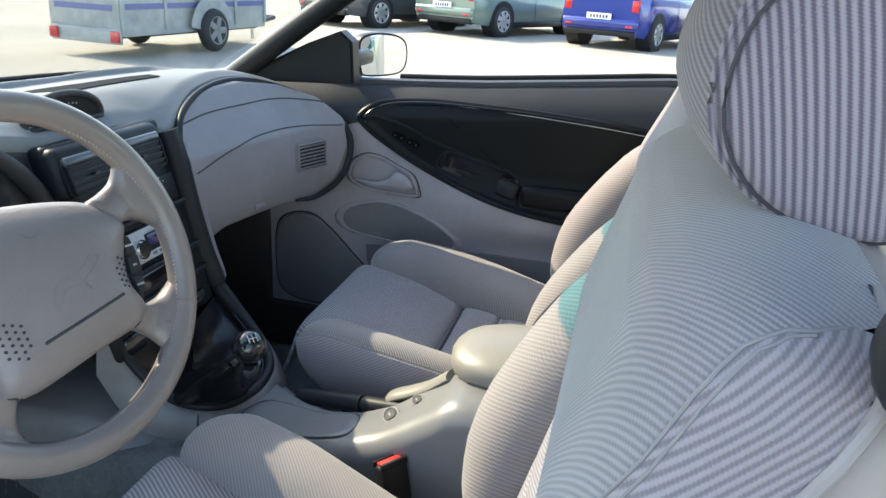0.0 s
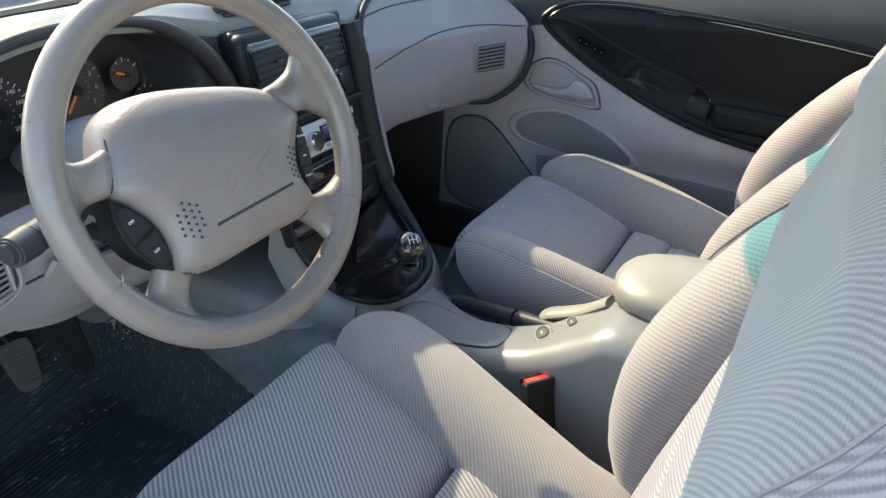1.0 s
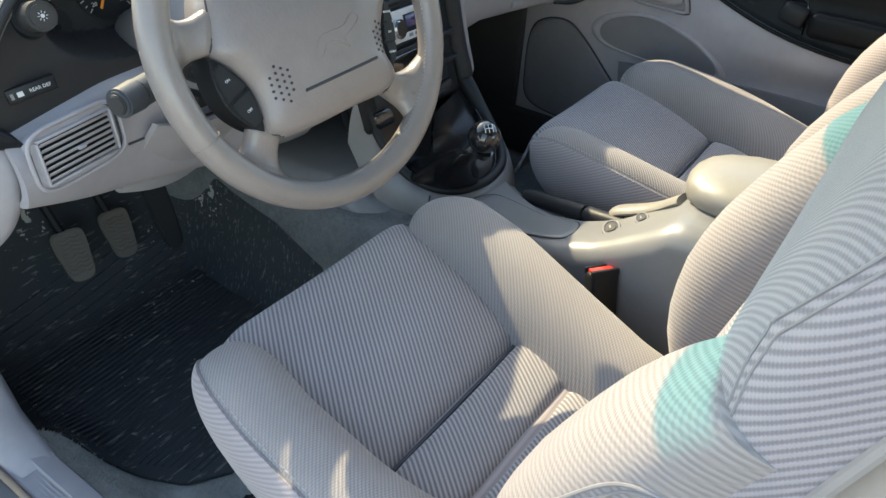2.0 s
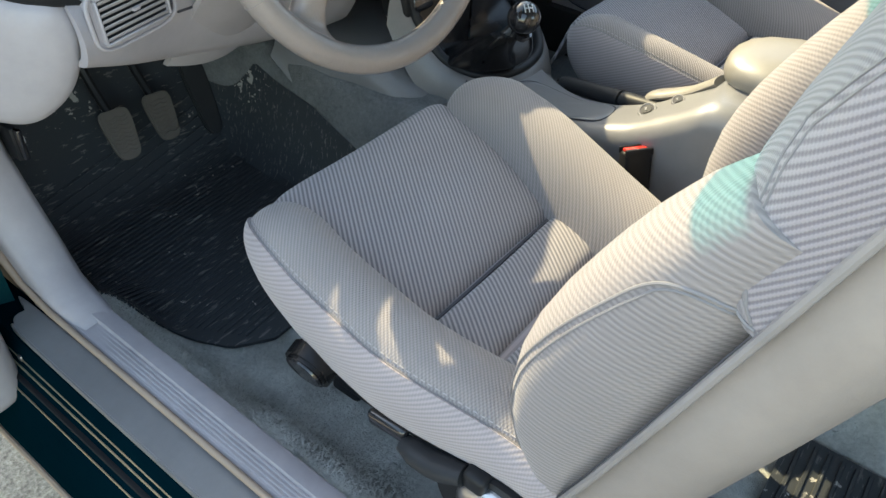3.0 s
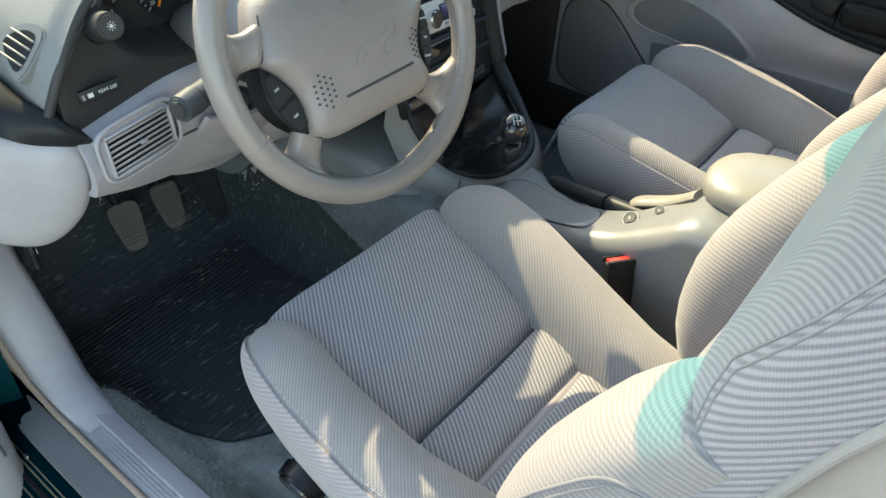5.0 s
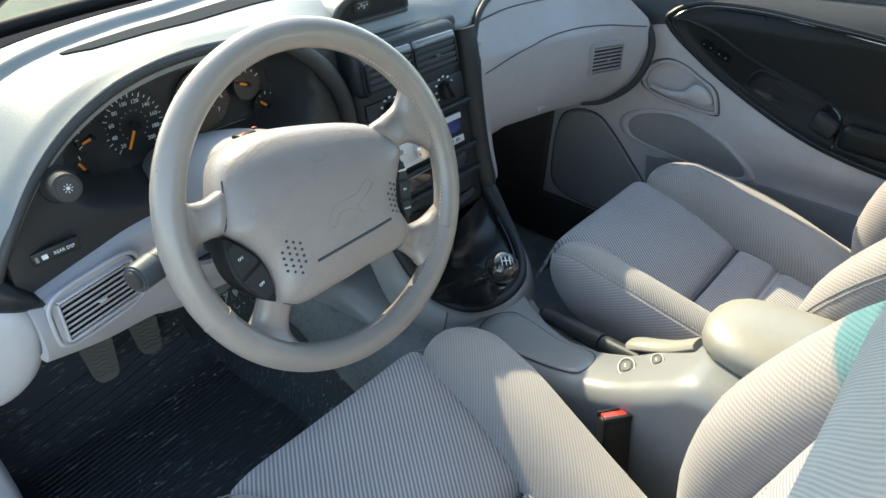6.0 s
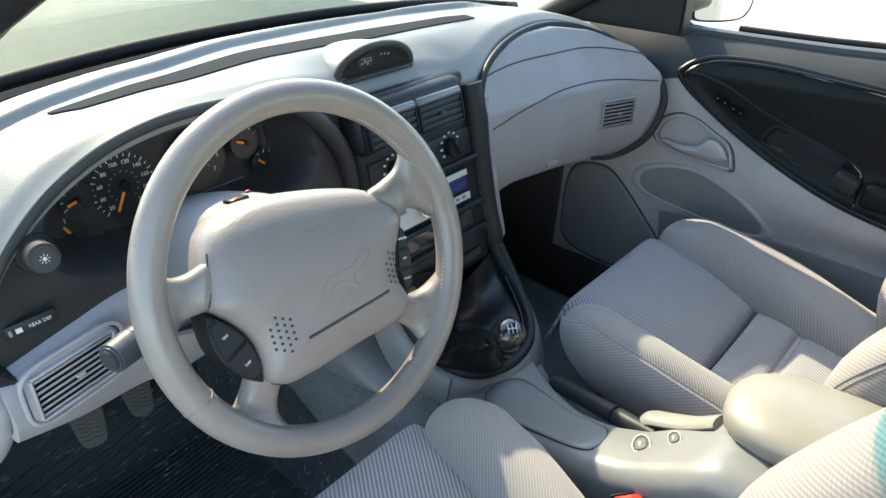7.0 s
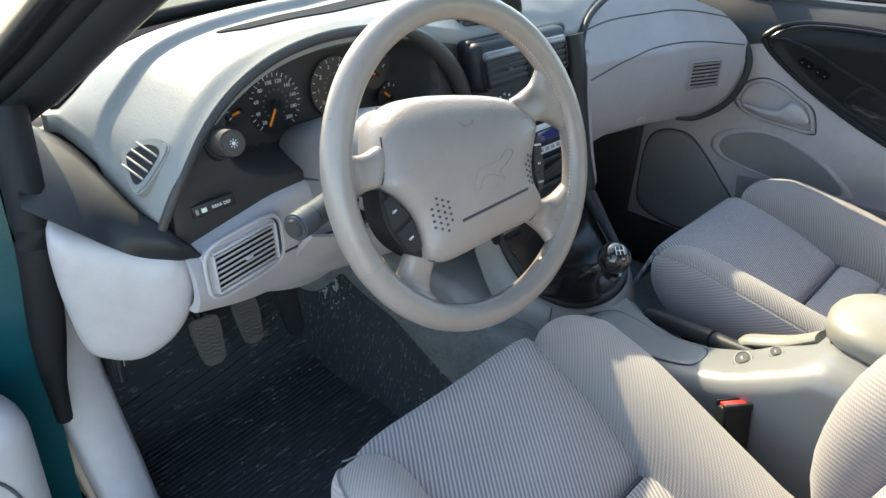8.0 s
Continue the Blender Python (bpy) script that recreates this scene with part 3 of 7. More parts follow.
part("sheet", shell(mat_fn, 40, 60, 0.006, (0, 0, -1)), MAT_RUBBER, mat_ob)
for k in range(44):
    y = 0.71 + 0.0105 * k
    x0, x1 = along([0.70, 0.80, 0.94, 1.2], [-0.50, -0.555, -0.590, -0.57], y), -0.20
    part("rib", tube([(x, y + 0.10 * (x + 0.4), matz(x, y + 0.10 * (x + 0.4)) + 0.001) for x in np.linspace(x0, x1, 9)], 0.0020, 5), MAT_RUBBER, mat_ob)
# Mat added for the dark foot well; its tone stands for the shade.
pas_mat = thing("floor_mat", "added carpet mat in the passenger foot well, shade in its tone", "floor mat", (0.42, 0.85, 0.285))
part("sheet", shell(lambda u, v: (0.20 + 0.46 * u, 0.50 + 0.68 * v, floor_z(0.4, 0.50 + 0.68 * v) + 0.012), 12, 30, 0.006, (0, 0, -1)), CARPET_SHADED, pas_mat)
rear_mat = thing("rear_floor_mat", "black rubber mat behind the front seat", "floor mat", (-0.4, -0.25, 0.32))
part("sheet", shell(lambda u, v: (-0.56 + 0.40 * u, -0.45 + 0.43 * v, floor_z(-0.4, -0.2) + 0.012), 14, 14, 0.008, (0, 0, -1)), MAT_RUBBER, rear_mat)
for k in range(24):
    part("rib", box((-0.36, -0.44 + 0.0175 * k, floor_z(-0.4, -0.2) + 0.013), (0.38, 0.006, 0.004), 0.001, 1), MAT_RUBBER, rear_mat)

# ---- seats ----
def cush_z(y):
    """Height of the cushion's middle from back to front."""
    return along([0.10, 0.20, 0.27, 0.355, 0.45, 0.53, 0.58, 0.61, 0.64], [0.545, 0.545, 0.550, 0.556, 0.583, 0.600, 0.604, 0.600, 0.580], y)


def cushion_panel(cx, y0, y1, w0, w1, puff, nose=0.0):
    """One sewn panel of the seat middle between two seams."""
    def top(u, v):
        s, t = 2 * u - 1, v
        y = y0 + (y1 - y0) * t
        x = cx + s * (w0 + (w1 - w0) * t)
        edge = (1 - abs(s) ** 7) * (1 - abs(2 * t - 1) ** (9 if not nose else 14))
        z = cush_z(y) - 0.020 + (0.020 + puff * (1 - (2 * t - 1) ** 2)) * max(0.0, edge) ** 0.45 - 0.006 * (1 - s * s)
        if nose:
            roll = smoothstep(0.80, 1.0, t)
            z -= nose * roll * roll
            y -= 0.012 * roll * (1 - math.sqrt(max(0.0, 1 - s * s * 0.9)))
        return (x, y, z)
    return shell(lambda u, v: top(u, v), 45, 31, 0.06 if cx < 0 else 0.012, (0, 0, -1))


def bolster_at(cx, s, outer, v, a):
    """A point of a thigh bolster: v from back to nose, a the angle round it from outwards (0) over the top."""
    if v < 0.70:
        y, g = 0.11 + (0.500 - 0.11) * v / 0.70, min(1.0, 0.35 + v * 9)
    else:
        f = (v - 0.70) / 0.30 * math.pi / 2
        y, g = 0.500 + 0.082 * math.sin(f), max(0.02, math.cos(f)) ** 0.78
    zt = along([0.1, 0.2, 0.3, 0.4, 0.5, 0.59], [0.588, 0.604, 0.620, 0.635, 0.645, 0.640], y)
    zb = along([0.1, 0.2, 0.3, 0.4, 0.45, 0.5, 0.59], [0.500, 0.503, 0.496, 0.494, 0.501, 0.514, 0.545], y)
    if outer:
        off, w = 0.206 - 0.010 * smoothstep(0.44, 0.58, y) - 0.036 * smoothstep(0.36, 0.14, y), 0.052
    elif cx > 0:
        off, w = along([0.1, 0.25, 0.36, 0.50, 0.58], [0.202, 0.206, 0.208, 0.208, 0.200], y), 0.048
        zb -= 0.028
    else:
        off, w = along([0.1, 0.21, 0.29, 0.36, 0.43, 0.50, 0.58], [0.150, 0.150, 0.164, 0.178, 0.192, 0.198, 0.192], y), along([0.1, 0.25, 0.45], [0.038, 0.042, 0.048], y)
    c, si, ex = math.cos(a), math.sin(a), 2 / 2.35
    dx = w * g ** 0.9 * math.copysign(abs(c) ** ex, c)
    dz = (zt - zb) / 2 * g * math.copysign(abs(si) ** ex, si)
    lean = 0.014 * dz / 0.07 - 0.008
    return (cx + s * (off + dx + lean), y, (zt + zb) / 2 + dz)


def set_tilt(degrees):
    """How far the backrest leans back: sets its up and forward ways."""
    global UPV, FWD
    a = radians(degrees)
    UPV, FWD = Vector((0, -math.sin(a), math.cos(a))), Vector((0, math.cos(a), math.sin(a)))


set_tilt(16.6)
ORG = Vector((0, 0.122, 0.555))     # on the piping line at the foot of the backrest


def bk(cx, dx, d, h):
    """A place on the backrest: dx across, d forward of the piping, h up the back."""
    return Vector((cx + dx, 0, 0)) + ORG + FWD * d + UPV * h


def back_half(h):
    return along([-0.05, 0.0, 0.08, 0.20, 0.33, 0.44, 0.515, 0.538, 0.550, 0.559, 0.566, 0.570], [0.222, 0.236, 0.248, 0.254, 0.257, 0.256, 0.250, 0.242, 0.230, 0.205, 0.160, 0.080], h)


def pipe_d(h):
    """How far forward the piping lies."""
    return 0.012 - 0.020 * smoothstep(0.42, 0.57, h)


def wing_depth(h):
    return along([-0.012, 0.0, 0.016, 0.036, 0.06, 0.087, 0.13, 0.165, 0.20, 0.27, 0.328, 0.352, 0.37], [0.020, 0.038, 0.060, 0.084, 0.099, 0.110, 0.119, 0.121, 0.118, 0.105, 0.088, 0.077, 0.066], h)


def wing_at(cx, s, h, a):
    """A point of a side wing: h up the back, a the angle round it from outwards (0) over the front."""
    wo = back_half(h) + 0.003 + 0.008 * math.exp(-((h - 0.13) / 0.10) ** 2)
    wi, dep = 0.132 + 0.02 * smoothstep(0.28, 0.36, h), wing_depth(h)
    c, si = math.cos(a), math.sin(a)
    x = (wo + wi) / 2 + (wo - wi) / 2 * math.copysign(abs(c) ** (2 / 2.7), c)
    d = dep / 2 + dep / 2 * math.copysign(abs(si) ** (2 / 2.3), si)
    return bk(cx, s * (x + 0.012 * (d / dep - 0.5)), d, h)


def wing_side(cx, s, h, d, lift):
    """The wing's outer face at depth d."""
    q = max(-1.0, min(1.0, 2 * d / wing_depth(h) - 1))
    a = math.asin(math.copysign(abs(q) ** (2.3 / 2), q))
    return wing_at(cx, s, h, a) + Vector((s * lift, 0, 0))


def upper_depth(h):
    return along([0.318, 0.326, 0.340, 0.36, 0.39, 0.44, 0.50, 0.523, 0.540, 0.552, 0.561, 0.570], [0.040, 0.062, 0.078, 0.085, 0.087, 0.087, 0.088, 0.083, 0.070, 0.054, 0.036, 0.010], h)


def upper_at(cx, h, a):
    """A point of the shoulder cushion: a from one side (0) over the front to the other (pi)."""
    w, p = back_half(h) + 0.002, pipe_d(h)
    c, si = math.cos(a), math.sin(a)
    d = p + (upper_depth(h) - p) * abs(si) ** (2 / 3.4) - 0.010 * max(0.0, si) ** 6 * smoothstep(0.56, 0.46, h)
    dip = 0.014 * abs(c) ** 3 * smoothstep(0.40, 0.32, h)
    return bk(cx, -w * math.copysign(abs(c) ** (2 / 4.2), c), d, h - dip)


GUSSET_H = [0.322, 0.332, 0.346, 0.365, 0.388, 0.41, 0.44, 0.47, 0.507, 0.523, 0.536, 0.545, 0.5515, 0.5555]
GUSSET_D = [0.016, 0.030, 0.045, 0.058, 0.066, 0.069, 0.064, 0.058, 0.053, 0.049, 0.043, 0.033, 0.018, 0.004]


def gusset_angle(h):
    """Where the side panel of the shoulder ends, as an angle for upper_at."""
    p = pipe_d(h)
    f = max(0.01, min(0.98, (along(GUSSET_H, GUSSET_D, h) - p) / (upper_depth(h) - p)))
    return math.asin(f ** (3.4 / 2))


ARCH_LINE = spline([(-0.004, 0.026, 0), (0.02, 0.060, 0), (0.055, 0.090, 0), (0.094, 0.103, 0), (0.139, 0.108, 0), (0.195, 0.101, 0), (0.249, 0.087, 0), (0.28, 0.077, 0), (0.297, 0.066, 0), (0.306, 0.050, 0), (0.309, 0.032, 0), (0.308, 0.014, 0)], 61)


def head_at(cx, t, a, grow=0.0):
    """A point of the headrest: t across from -1 to 1, a round it."""
    g = max(0.0, 1 - abs(t) ** 3.2) ** (1 / 2.5)
    c, si = math.cos(a), math.sin(a)
    hh = (0.092 * (0.86 + 0.14 * g) + grow) * math.copysign(abs(si) ** (2 / 2.2), si)
    dd = ((0.066 + 0.040 * g if c > 0 else 0.074) * (0.86 + 0.14 * g) + grow) * math.copysign(abs(c) ** (2 / 2.2), c)
    return Vector((cx + 0.124 * t, 0, 0)) + ORG + UPV * (0.650 + hh) + FWD * (-0.002 + dd - 0.10 * hh - 0.20 * max(0.0, hh))


def make_seat(cx, out, name, label, shear):
    """A bucket seat; out is the side of the door, -1 or 1."""
    seat = thing(name, label, "car seat", (cx, 0.25, 0.29), group="front seats")
    # cushion
    cu = part("cushion", box((cx, 0.345, 0.510), (0.36, 0.42, 0.06), 0.03, 4), CLOTH_SIDE, seat)
    for y0, y1, w0, w1, puff, nose in ((0.358, 0.640, 0.143, 0.172, 0.004, 0.055), (0.272, 0.355, 0.140, 0.143, 0.006, 0), (0.13, 0.269, 0.134, 0.140, 0.006, 0)):
        part("seat_panel", cushion_panel(cx, y0, y1, w0, w1, puff, nose=nose), CLOTH_TOP, cu, smooth=70)
    for y_ in (0.3565, 0.2705):
        part("panel_seam", tube([(cx + x_, y_, cush_z(y_) - 0.0155) for x_ in np.linspace(-0.138, 0.138, 9)], 0.0036, 6), SEAM, cu)
    for s in (-1, 1):
        o_ = s == out
        A_SEAM = radians(50)
        b_ = part("bolster", shell(lambda u, v: bolster_at(cx, s, o_, v, A_SEAM + (radians(235) - A_SEAM) * u), 26, 60, 0.004), CLOTH_BOLSTER, cu, smooth=70)
        part("side_cloth", shell(lambda u, v: bolster_at(cx, s, o_, v, A_SEAM + (radians(-130) - A_SEAM) * u), 26, 60, 0.004), CLOTH_SIDE, cu, "ribbed side cloth", smooth=70)
        line = [Vector(bolster_at(cx, s, o_, v, A_SEAM)) for v in np.linspace(0.03, 0.955, 70)]
        part("seam", tube([p + Vector((s * 0.0002, 0, 0.0004)) for p in line], 0.0011, 6), GREY_DARK, b_)
        for k in range(64):
            p = Vector(bolster_at(cx, s, o_, 0.04 + 0.0140 * k, A_SEAM + 0.11))
            q = Vector(bolster_at(cx, s, o_, 0.04 + 0.0140 * k + 0.0082, A_SEAM + 0.11))
            part("stitch", cyl(p, q, 0.0007, n=6), THREAD_SEAT, b_, smooth=0)
        # welt between the middle and the bolster at the nose
        if cx < 0:
            part("nose_seam", tube([Vector((cx + s * (0.150 + 0.022 * t), 0.40 + 0.225 * t, cush_z(0.40 + 0.225 * t) - 0.004 - 0.012 * (1 - t) - 0.028 * smoothstep(0.8, 1.0, t))) for t in np.linspace(0, 1, 24)], 0.0012, 6), GREY_DARK, cu)
    # the whole cushion is sheared sideways to fit the camera's view
    for ob in [cu] + [c for c in cu.children_recursive]:
        for v_ in ob.data.vertices:
            v_.co.x += shear * (v_.co.y - 0.40)
    # base under the cushion
    fr = part("seat_frame", box((cx, 0.33, 0.452), (0.30, 0.34, 0.05), 0.01), BLACK, seat)
    for s in (-1, 1):
        part("rail", box((cx + s * 0.12, 0.30, 0.345), (0.035, 0.50, 0.06), 0.006), BLACK, fr)
        for y_ in (0.50, 0.08):
            part("leg", box((cx + s * 0.12, y_, 0.375), (0.03, 0.05, 0.16), 0.006), BLACK, fr)
    # lumbar knob, recline lever and hinge cover on the door side
    sx = cx + out * 0.246
    kn = part("lumbar_knob", cyl((sx - out * 0.012, 0.432, 0.524), (sx + out * 0.012, 0.430, 0.518), 0.0305, 0.0290, 40, 0.004), SATIN, seat, "round black lumbar knob")
    part("knob_face", cyl((sx + out * 0.011, 0.430, 0.5183), (sx + out * 0.0135, 0.430, 0.5176), 0.0230, 0.0220, 36, 0.0008), GLOSS_BLACK, kn)
    lv = part("recline_lever", tube(spline([(sx + out * 0.006, 0.296, 0.508), (sx + out * 0.010, 0.258, 0.514), (sx + out * 0.008, 0.220, 0.528)], 14), lambda t: 0.0105 + 0.004 * smoothstep(0.0, 0.25, t) - 0.003 * smoothstep(0.7, 1, t), 14, flat=0.8), KNOB, seat, "dark grey recline lever")
    part("lever_pivot", box((sx + out * 0.002, 0.320, 0.512), (0.012, 0.052, 0.020), 0.006, 3, rot=(-8, 0, 0)), GLOSS_BLACK, lv, "glossy black slot")
    part("lever_collar", box((sx + out * 0.004, 0.208, 0.530), (0.020, 0.026, 0.024), 0.006, 3), BLACK, lv)
    rc = part("hinge_cover", prism(smooth_outline([(0.262, 0.512), (0.225, 0.534), (0.180, 0.545), (0.140, 0.530), (0.128, 0.480), (0.148, 0.430), (0.205, 0.425), (0.250, 0.455)], 40), "x", min(sx - out * 0.05, sx + out * 0.004), max(sx - out * 0.05, sx + out * 0.004), 0.006), BLACK, seat, "black hinge cover")
    cap = part("hinge_cap", loft([[(sx + out * x_, 0.186 + a * g, 0.492 + c * g) for a, c in oval(0, 0, 0.042, 0.036, 36)] for g, x_ in ((1.0, -0.01), (1.0, 0.006), (0.94, 0.011), (0.75, 0.015), (0.4, 0.017), (0.03, 0.0175))]), STEEL, seat, "worn bare metal hinge cap")
    part("bolt", cyl((sx + out * 0.016, 0.186, 0.492), (sx + out * 0.022, 0.186, 0.492), 0.009, n=6), STEEL, cap)
    # backrest: rounded vinyl shell behind the piping
    rings = []
    for h in np.linspace(-0.05, 0.567, 28):
        w = back_half(h) - 0.003
        dep = along([-0.05, 0.1, 0.35, 0.48, 0.54, 0.567], [0.060, 0.085, 0.090, 0.078, 0.060, 0.030], h)
        ring = []
        for k in range(44):
            a = 2 * math.pi * k / 44
            c, si = math.cos(a), math.sin(a)
            d = pipe_d(h) - 0.006 + (dep if si < 0 else 0.003) * math.copysign(abs(si) ** (2 / 3.0), si)
            ring.append(bk(cx, w * math.copysign(abs(c) ** (2 / 5.0), c), d, h))
        rings.append(ring)
    bk_shell = part("back_shell", loft(rings), SHELL_GREY, seat, "smooth grey vinyl back shell", smooth=60)
    for s in (-1, 1):
        line = [bk(cx, s * (back_half(h) + 0.002), pipe_d(h) - 0.002, h) for h in np.linspace(-0.04, 0.563, 48)]
        part("piping", tube(line, 0.0036, 8), PIPING, bk_shell, "grey piping")
        part("piping_groove", tube([p + FWD * 0.0040 - Vector((s * 0.0012, 0, 0)) for p in line], 0.0011, 6), SEAM, bk_shell)

    # lower middle between the wings
    def face(u, v):
        s, h = 2 * u - 1, -0.01 + 0.375 * v
        prof = (1 - abs(s) ** 2.8) ** 0.58 if abs(s) < 1 else 0.0
        d = 0.022 + (along([0, 0.1, 0.25, 0.36], [0.050, 0.058, 0.064, 0.066], h) - 0.022) * prof - 0.008 * (1 - s * s)
        for hl in (0.10, 0.21):
            d -= 0.008 * math.exp(-((h - hl) / 0.005) ** 2)
        return bk(cx, s * 0.165, d, h)
    bf = part("backrest", shell(face, 35, 61, 0.008, tuple(-FWD)), CLOTH_BACK, seat, smooth=70)
    # wings, with an arched double seam on the outer face
    for s in (-1, 1):
        hs = [-0.012, -0.008, 0.0, 0.012, 0.03, 0.05, 0.075, 0.10, 0.13, 0.16, 0.19, 0.22, 0.25, 0.28, 0.305, 0.325, 0.342, 0.355, 0.366]
        wg = part("wing_bolster", loft([[wing_at(cx, s, h, 2 * math.pi * k / 40) for k in range(40)] for h in hs]), CLOTH_WING, bf, smooth=70)
        arch = [wing_side(cx, s, p.x, p.y, 0.0) for p in ARCH_LINE]
        part("seam", tube(arch, 0.0013, 6), GREY_DARK, wg)
        inner = [wing_side(cx, s, p.x - 0.004 * smoothstep(0.25, 0.30, p.x), p.y - 0.0055 * smoothstep(0.31, 0.27, p.x), 0.0) for p in ARCH_LINE]
        part("top_stitch", tube(inner, 0.0010, 6), GREY_DARK, wg)
    # shoulder cushion: front cloth and a coarser side panel sewn together
    def front_cloth(u, v):
        h = 0.318 + 0.251 * v
        g = gusset_angle(h) * smoothstep(0.319, 0.324, h) * smoothstep(0.559, 0.555, h)
        return upper_at(cx, h, g + (math.pi - 2 * g) * u)
    sh = part("shoulder_cushion", shell(front_cloth, 61, 70, 0.004, tuple(-FWD)), CLOTH_SHOULDER, bf, smooth=75)
    for s in (-1, 1):
        def side_cloth(u, v):
            h = 0.323 + 0.2315 * v
            a = gusset_angle(h) * u
            return upper_at(cx, h, a if s < 0 else math.pi - a)
        part("side_gusset", shell(side_cloth, 20, 60, 0.003, (-s, 0, 0)), CLOTH_GUSSET, sh, "coarse ribbed side cloth", smooth=75)
        edge = [upper_at(cx, h, gusset_angle(h) if s < 0 else math.pi - gusset_angle(h)) for h in np.linspace(0.324, 0.5535, 60)]
        part("seam", tube(edge, 0.0011, 6), GREY_DARK, sh)
        part("top_stitch", tube([upper_at(cx, h, (gusset_angle(h) * 0.86) if s < 0 else math.pi - gusset_angle(h) * 0.86) for h in np.linspace(0.332, 0.549, 50)], 0.0010, 6), GREY_DARK, sh)
        lowline = [upper_at(cx, 0.322, a if s < 0 else math.pi - a) for a in np.linspace(0.02, 1.2, 24)]
        part("seam", tube(lowline, 0.0014, 6), GREY_DARK, sh)
    if out < 0:
        gd = part("belt_guide", loft([[bk(cx, out * (0.262 + x_), -0.013 + a * g, 0.574 + c * g) for a, c in oval(0, 0, 0.026, 0.032, 32, 2.6)] for g, x_ in ((0.9, -0.02), (1.0, -0.006), (1.0, 0.004), (0.9, 0.010), (0.72, 0.010), (0.66, 0.004))]), BLACK, seat, "black belt guide on the shoulder")
        part("guide_face", loft([[bk(cx, out * (0.262 + x_), -0.013 + a * g, 0.574 + c * g) for a, c in oval(0, 0, 0.026, 0.032, 32, 2.6)] for g, x_ in ((0.70, 0.003), (0.66, 0.0085), (0.4, 0.010), (0.03, 0.0105))]), BROW, gd)
    # headrest on two posts
    hd = part("headrest", loft([[head_at(cx, t, 2 * math.pi * j / 48) for j in range(48)] for t in np.linspace(-0.995, 0.995, 33)]), CLOTH_HEAD_FRONT, seat, smooth=80)
    for s in (-1, 1):
        rows = [[head_at(cx, s * t, 2 * math.pi * j / 48, 0.0008) for j in range(48)] for t in (0.86, 0.92, 0.96, 0.985, 0.998)]
        mid = sum((Vector(p) for p in rows[-1]), Vector()) / 48
        rows += [[mid + (p - mid) * g + Vector((s * 0.010 * (1 - g * g), 0, 0)) for p in rows[-1]] for g in (0.92, 0.80, 0.6, 0.35, 0.03)]
        part("side_gusset", loft(rows, False), CLOTH_HEAD, hd, "coarse ribbed side cloth", smooth=75)
        part("seam", tube([p + Vector((s * 0.0006, 0, 0)) for p in rows[0]], 0.0024, 8, True), CLOTH_HEAD, hd)
        part("seam_groove", tube([p + Vector((s * 0.0022, 0, 0)) for p in rows[1]], 0.0012, 6, True), SEAM, hd)
        foot = ORG + Vector((cx + s * 0.055, 0, 0))
        part("post", cyl(foot + UPV * 0.48, foot + UPV * 0.58, 0.006, n=12), CHROME, hd)
    return seat


set_tilt(16.6)
make_seat(-0.362, -1, "driver_seat", "grey ribbed cloth bucket seat with sunlit bolsters", 0.115)
set_tilt(24.0)
make_seat(0.376, 1, "passenger_seat", "grey ribbed cloth bucket seat beside the console", 0.06)

# ---- dashboard ----
dash = thing("dashboard", "twin-hooded dashboard, grey pads around black panels", "dashboard", (0, 0.95, 0.6))
# rear edge of the top pad, across the car
EDGE = spline([(-0.608, 0.795, 0.855), (-0.582, 0.79, 0.905), (-0.535, 0.81, 0.947), (-0.477, 0.832, 0.976), (-0.407, 0.842, 1.000), (-0.313, 0.848, 1.010),
               (-0.20, 0.852, 1.000), (-0.10, 0.860, 0.978), (-0.02, 0.865, 0.962), (0.08, 0.860, 0.957), (0.15, 0.845, 0.953), (0.197, 0.828, 0.940),
               (0.245, 0.838, 0.955), (0.30, 0.855, 0.972), (0.36, 0.866, 0.985), (0.45, 0.868, 0.992), (0.53, 0.850, 0.984), (0.605, 0.795, 0.955), (0.658, 0.71, 0.900)], 110)


def level(line, x):
    """The point of a line that runs across the car, at x."""
    xs = [p.x for p in line]
    return Vector((x, float(np.interp(x, xs, [p.y for p in line])), float(np.interp(x, xs, [p.z for p in line]))))


def edge_at(x):
    return level(EDGE, x)


STEP_X = [-0.622, -0.577, -0.52, -0.43, -0.29, -0.09, 0.10, 0.25, 0.42, 0.52]
STEP_Y = [0.888, 0.928, 0.950, 0.982, 1.020, 1.052, 1.075, 1.066, 1.01, 0.94]


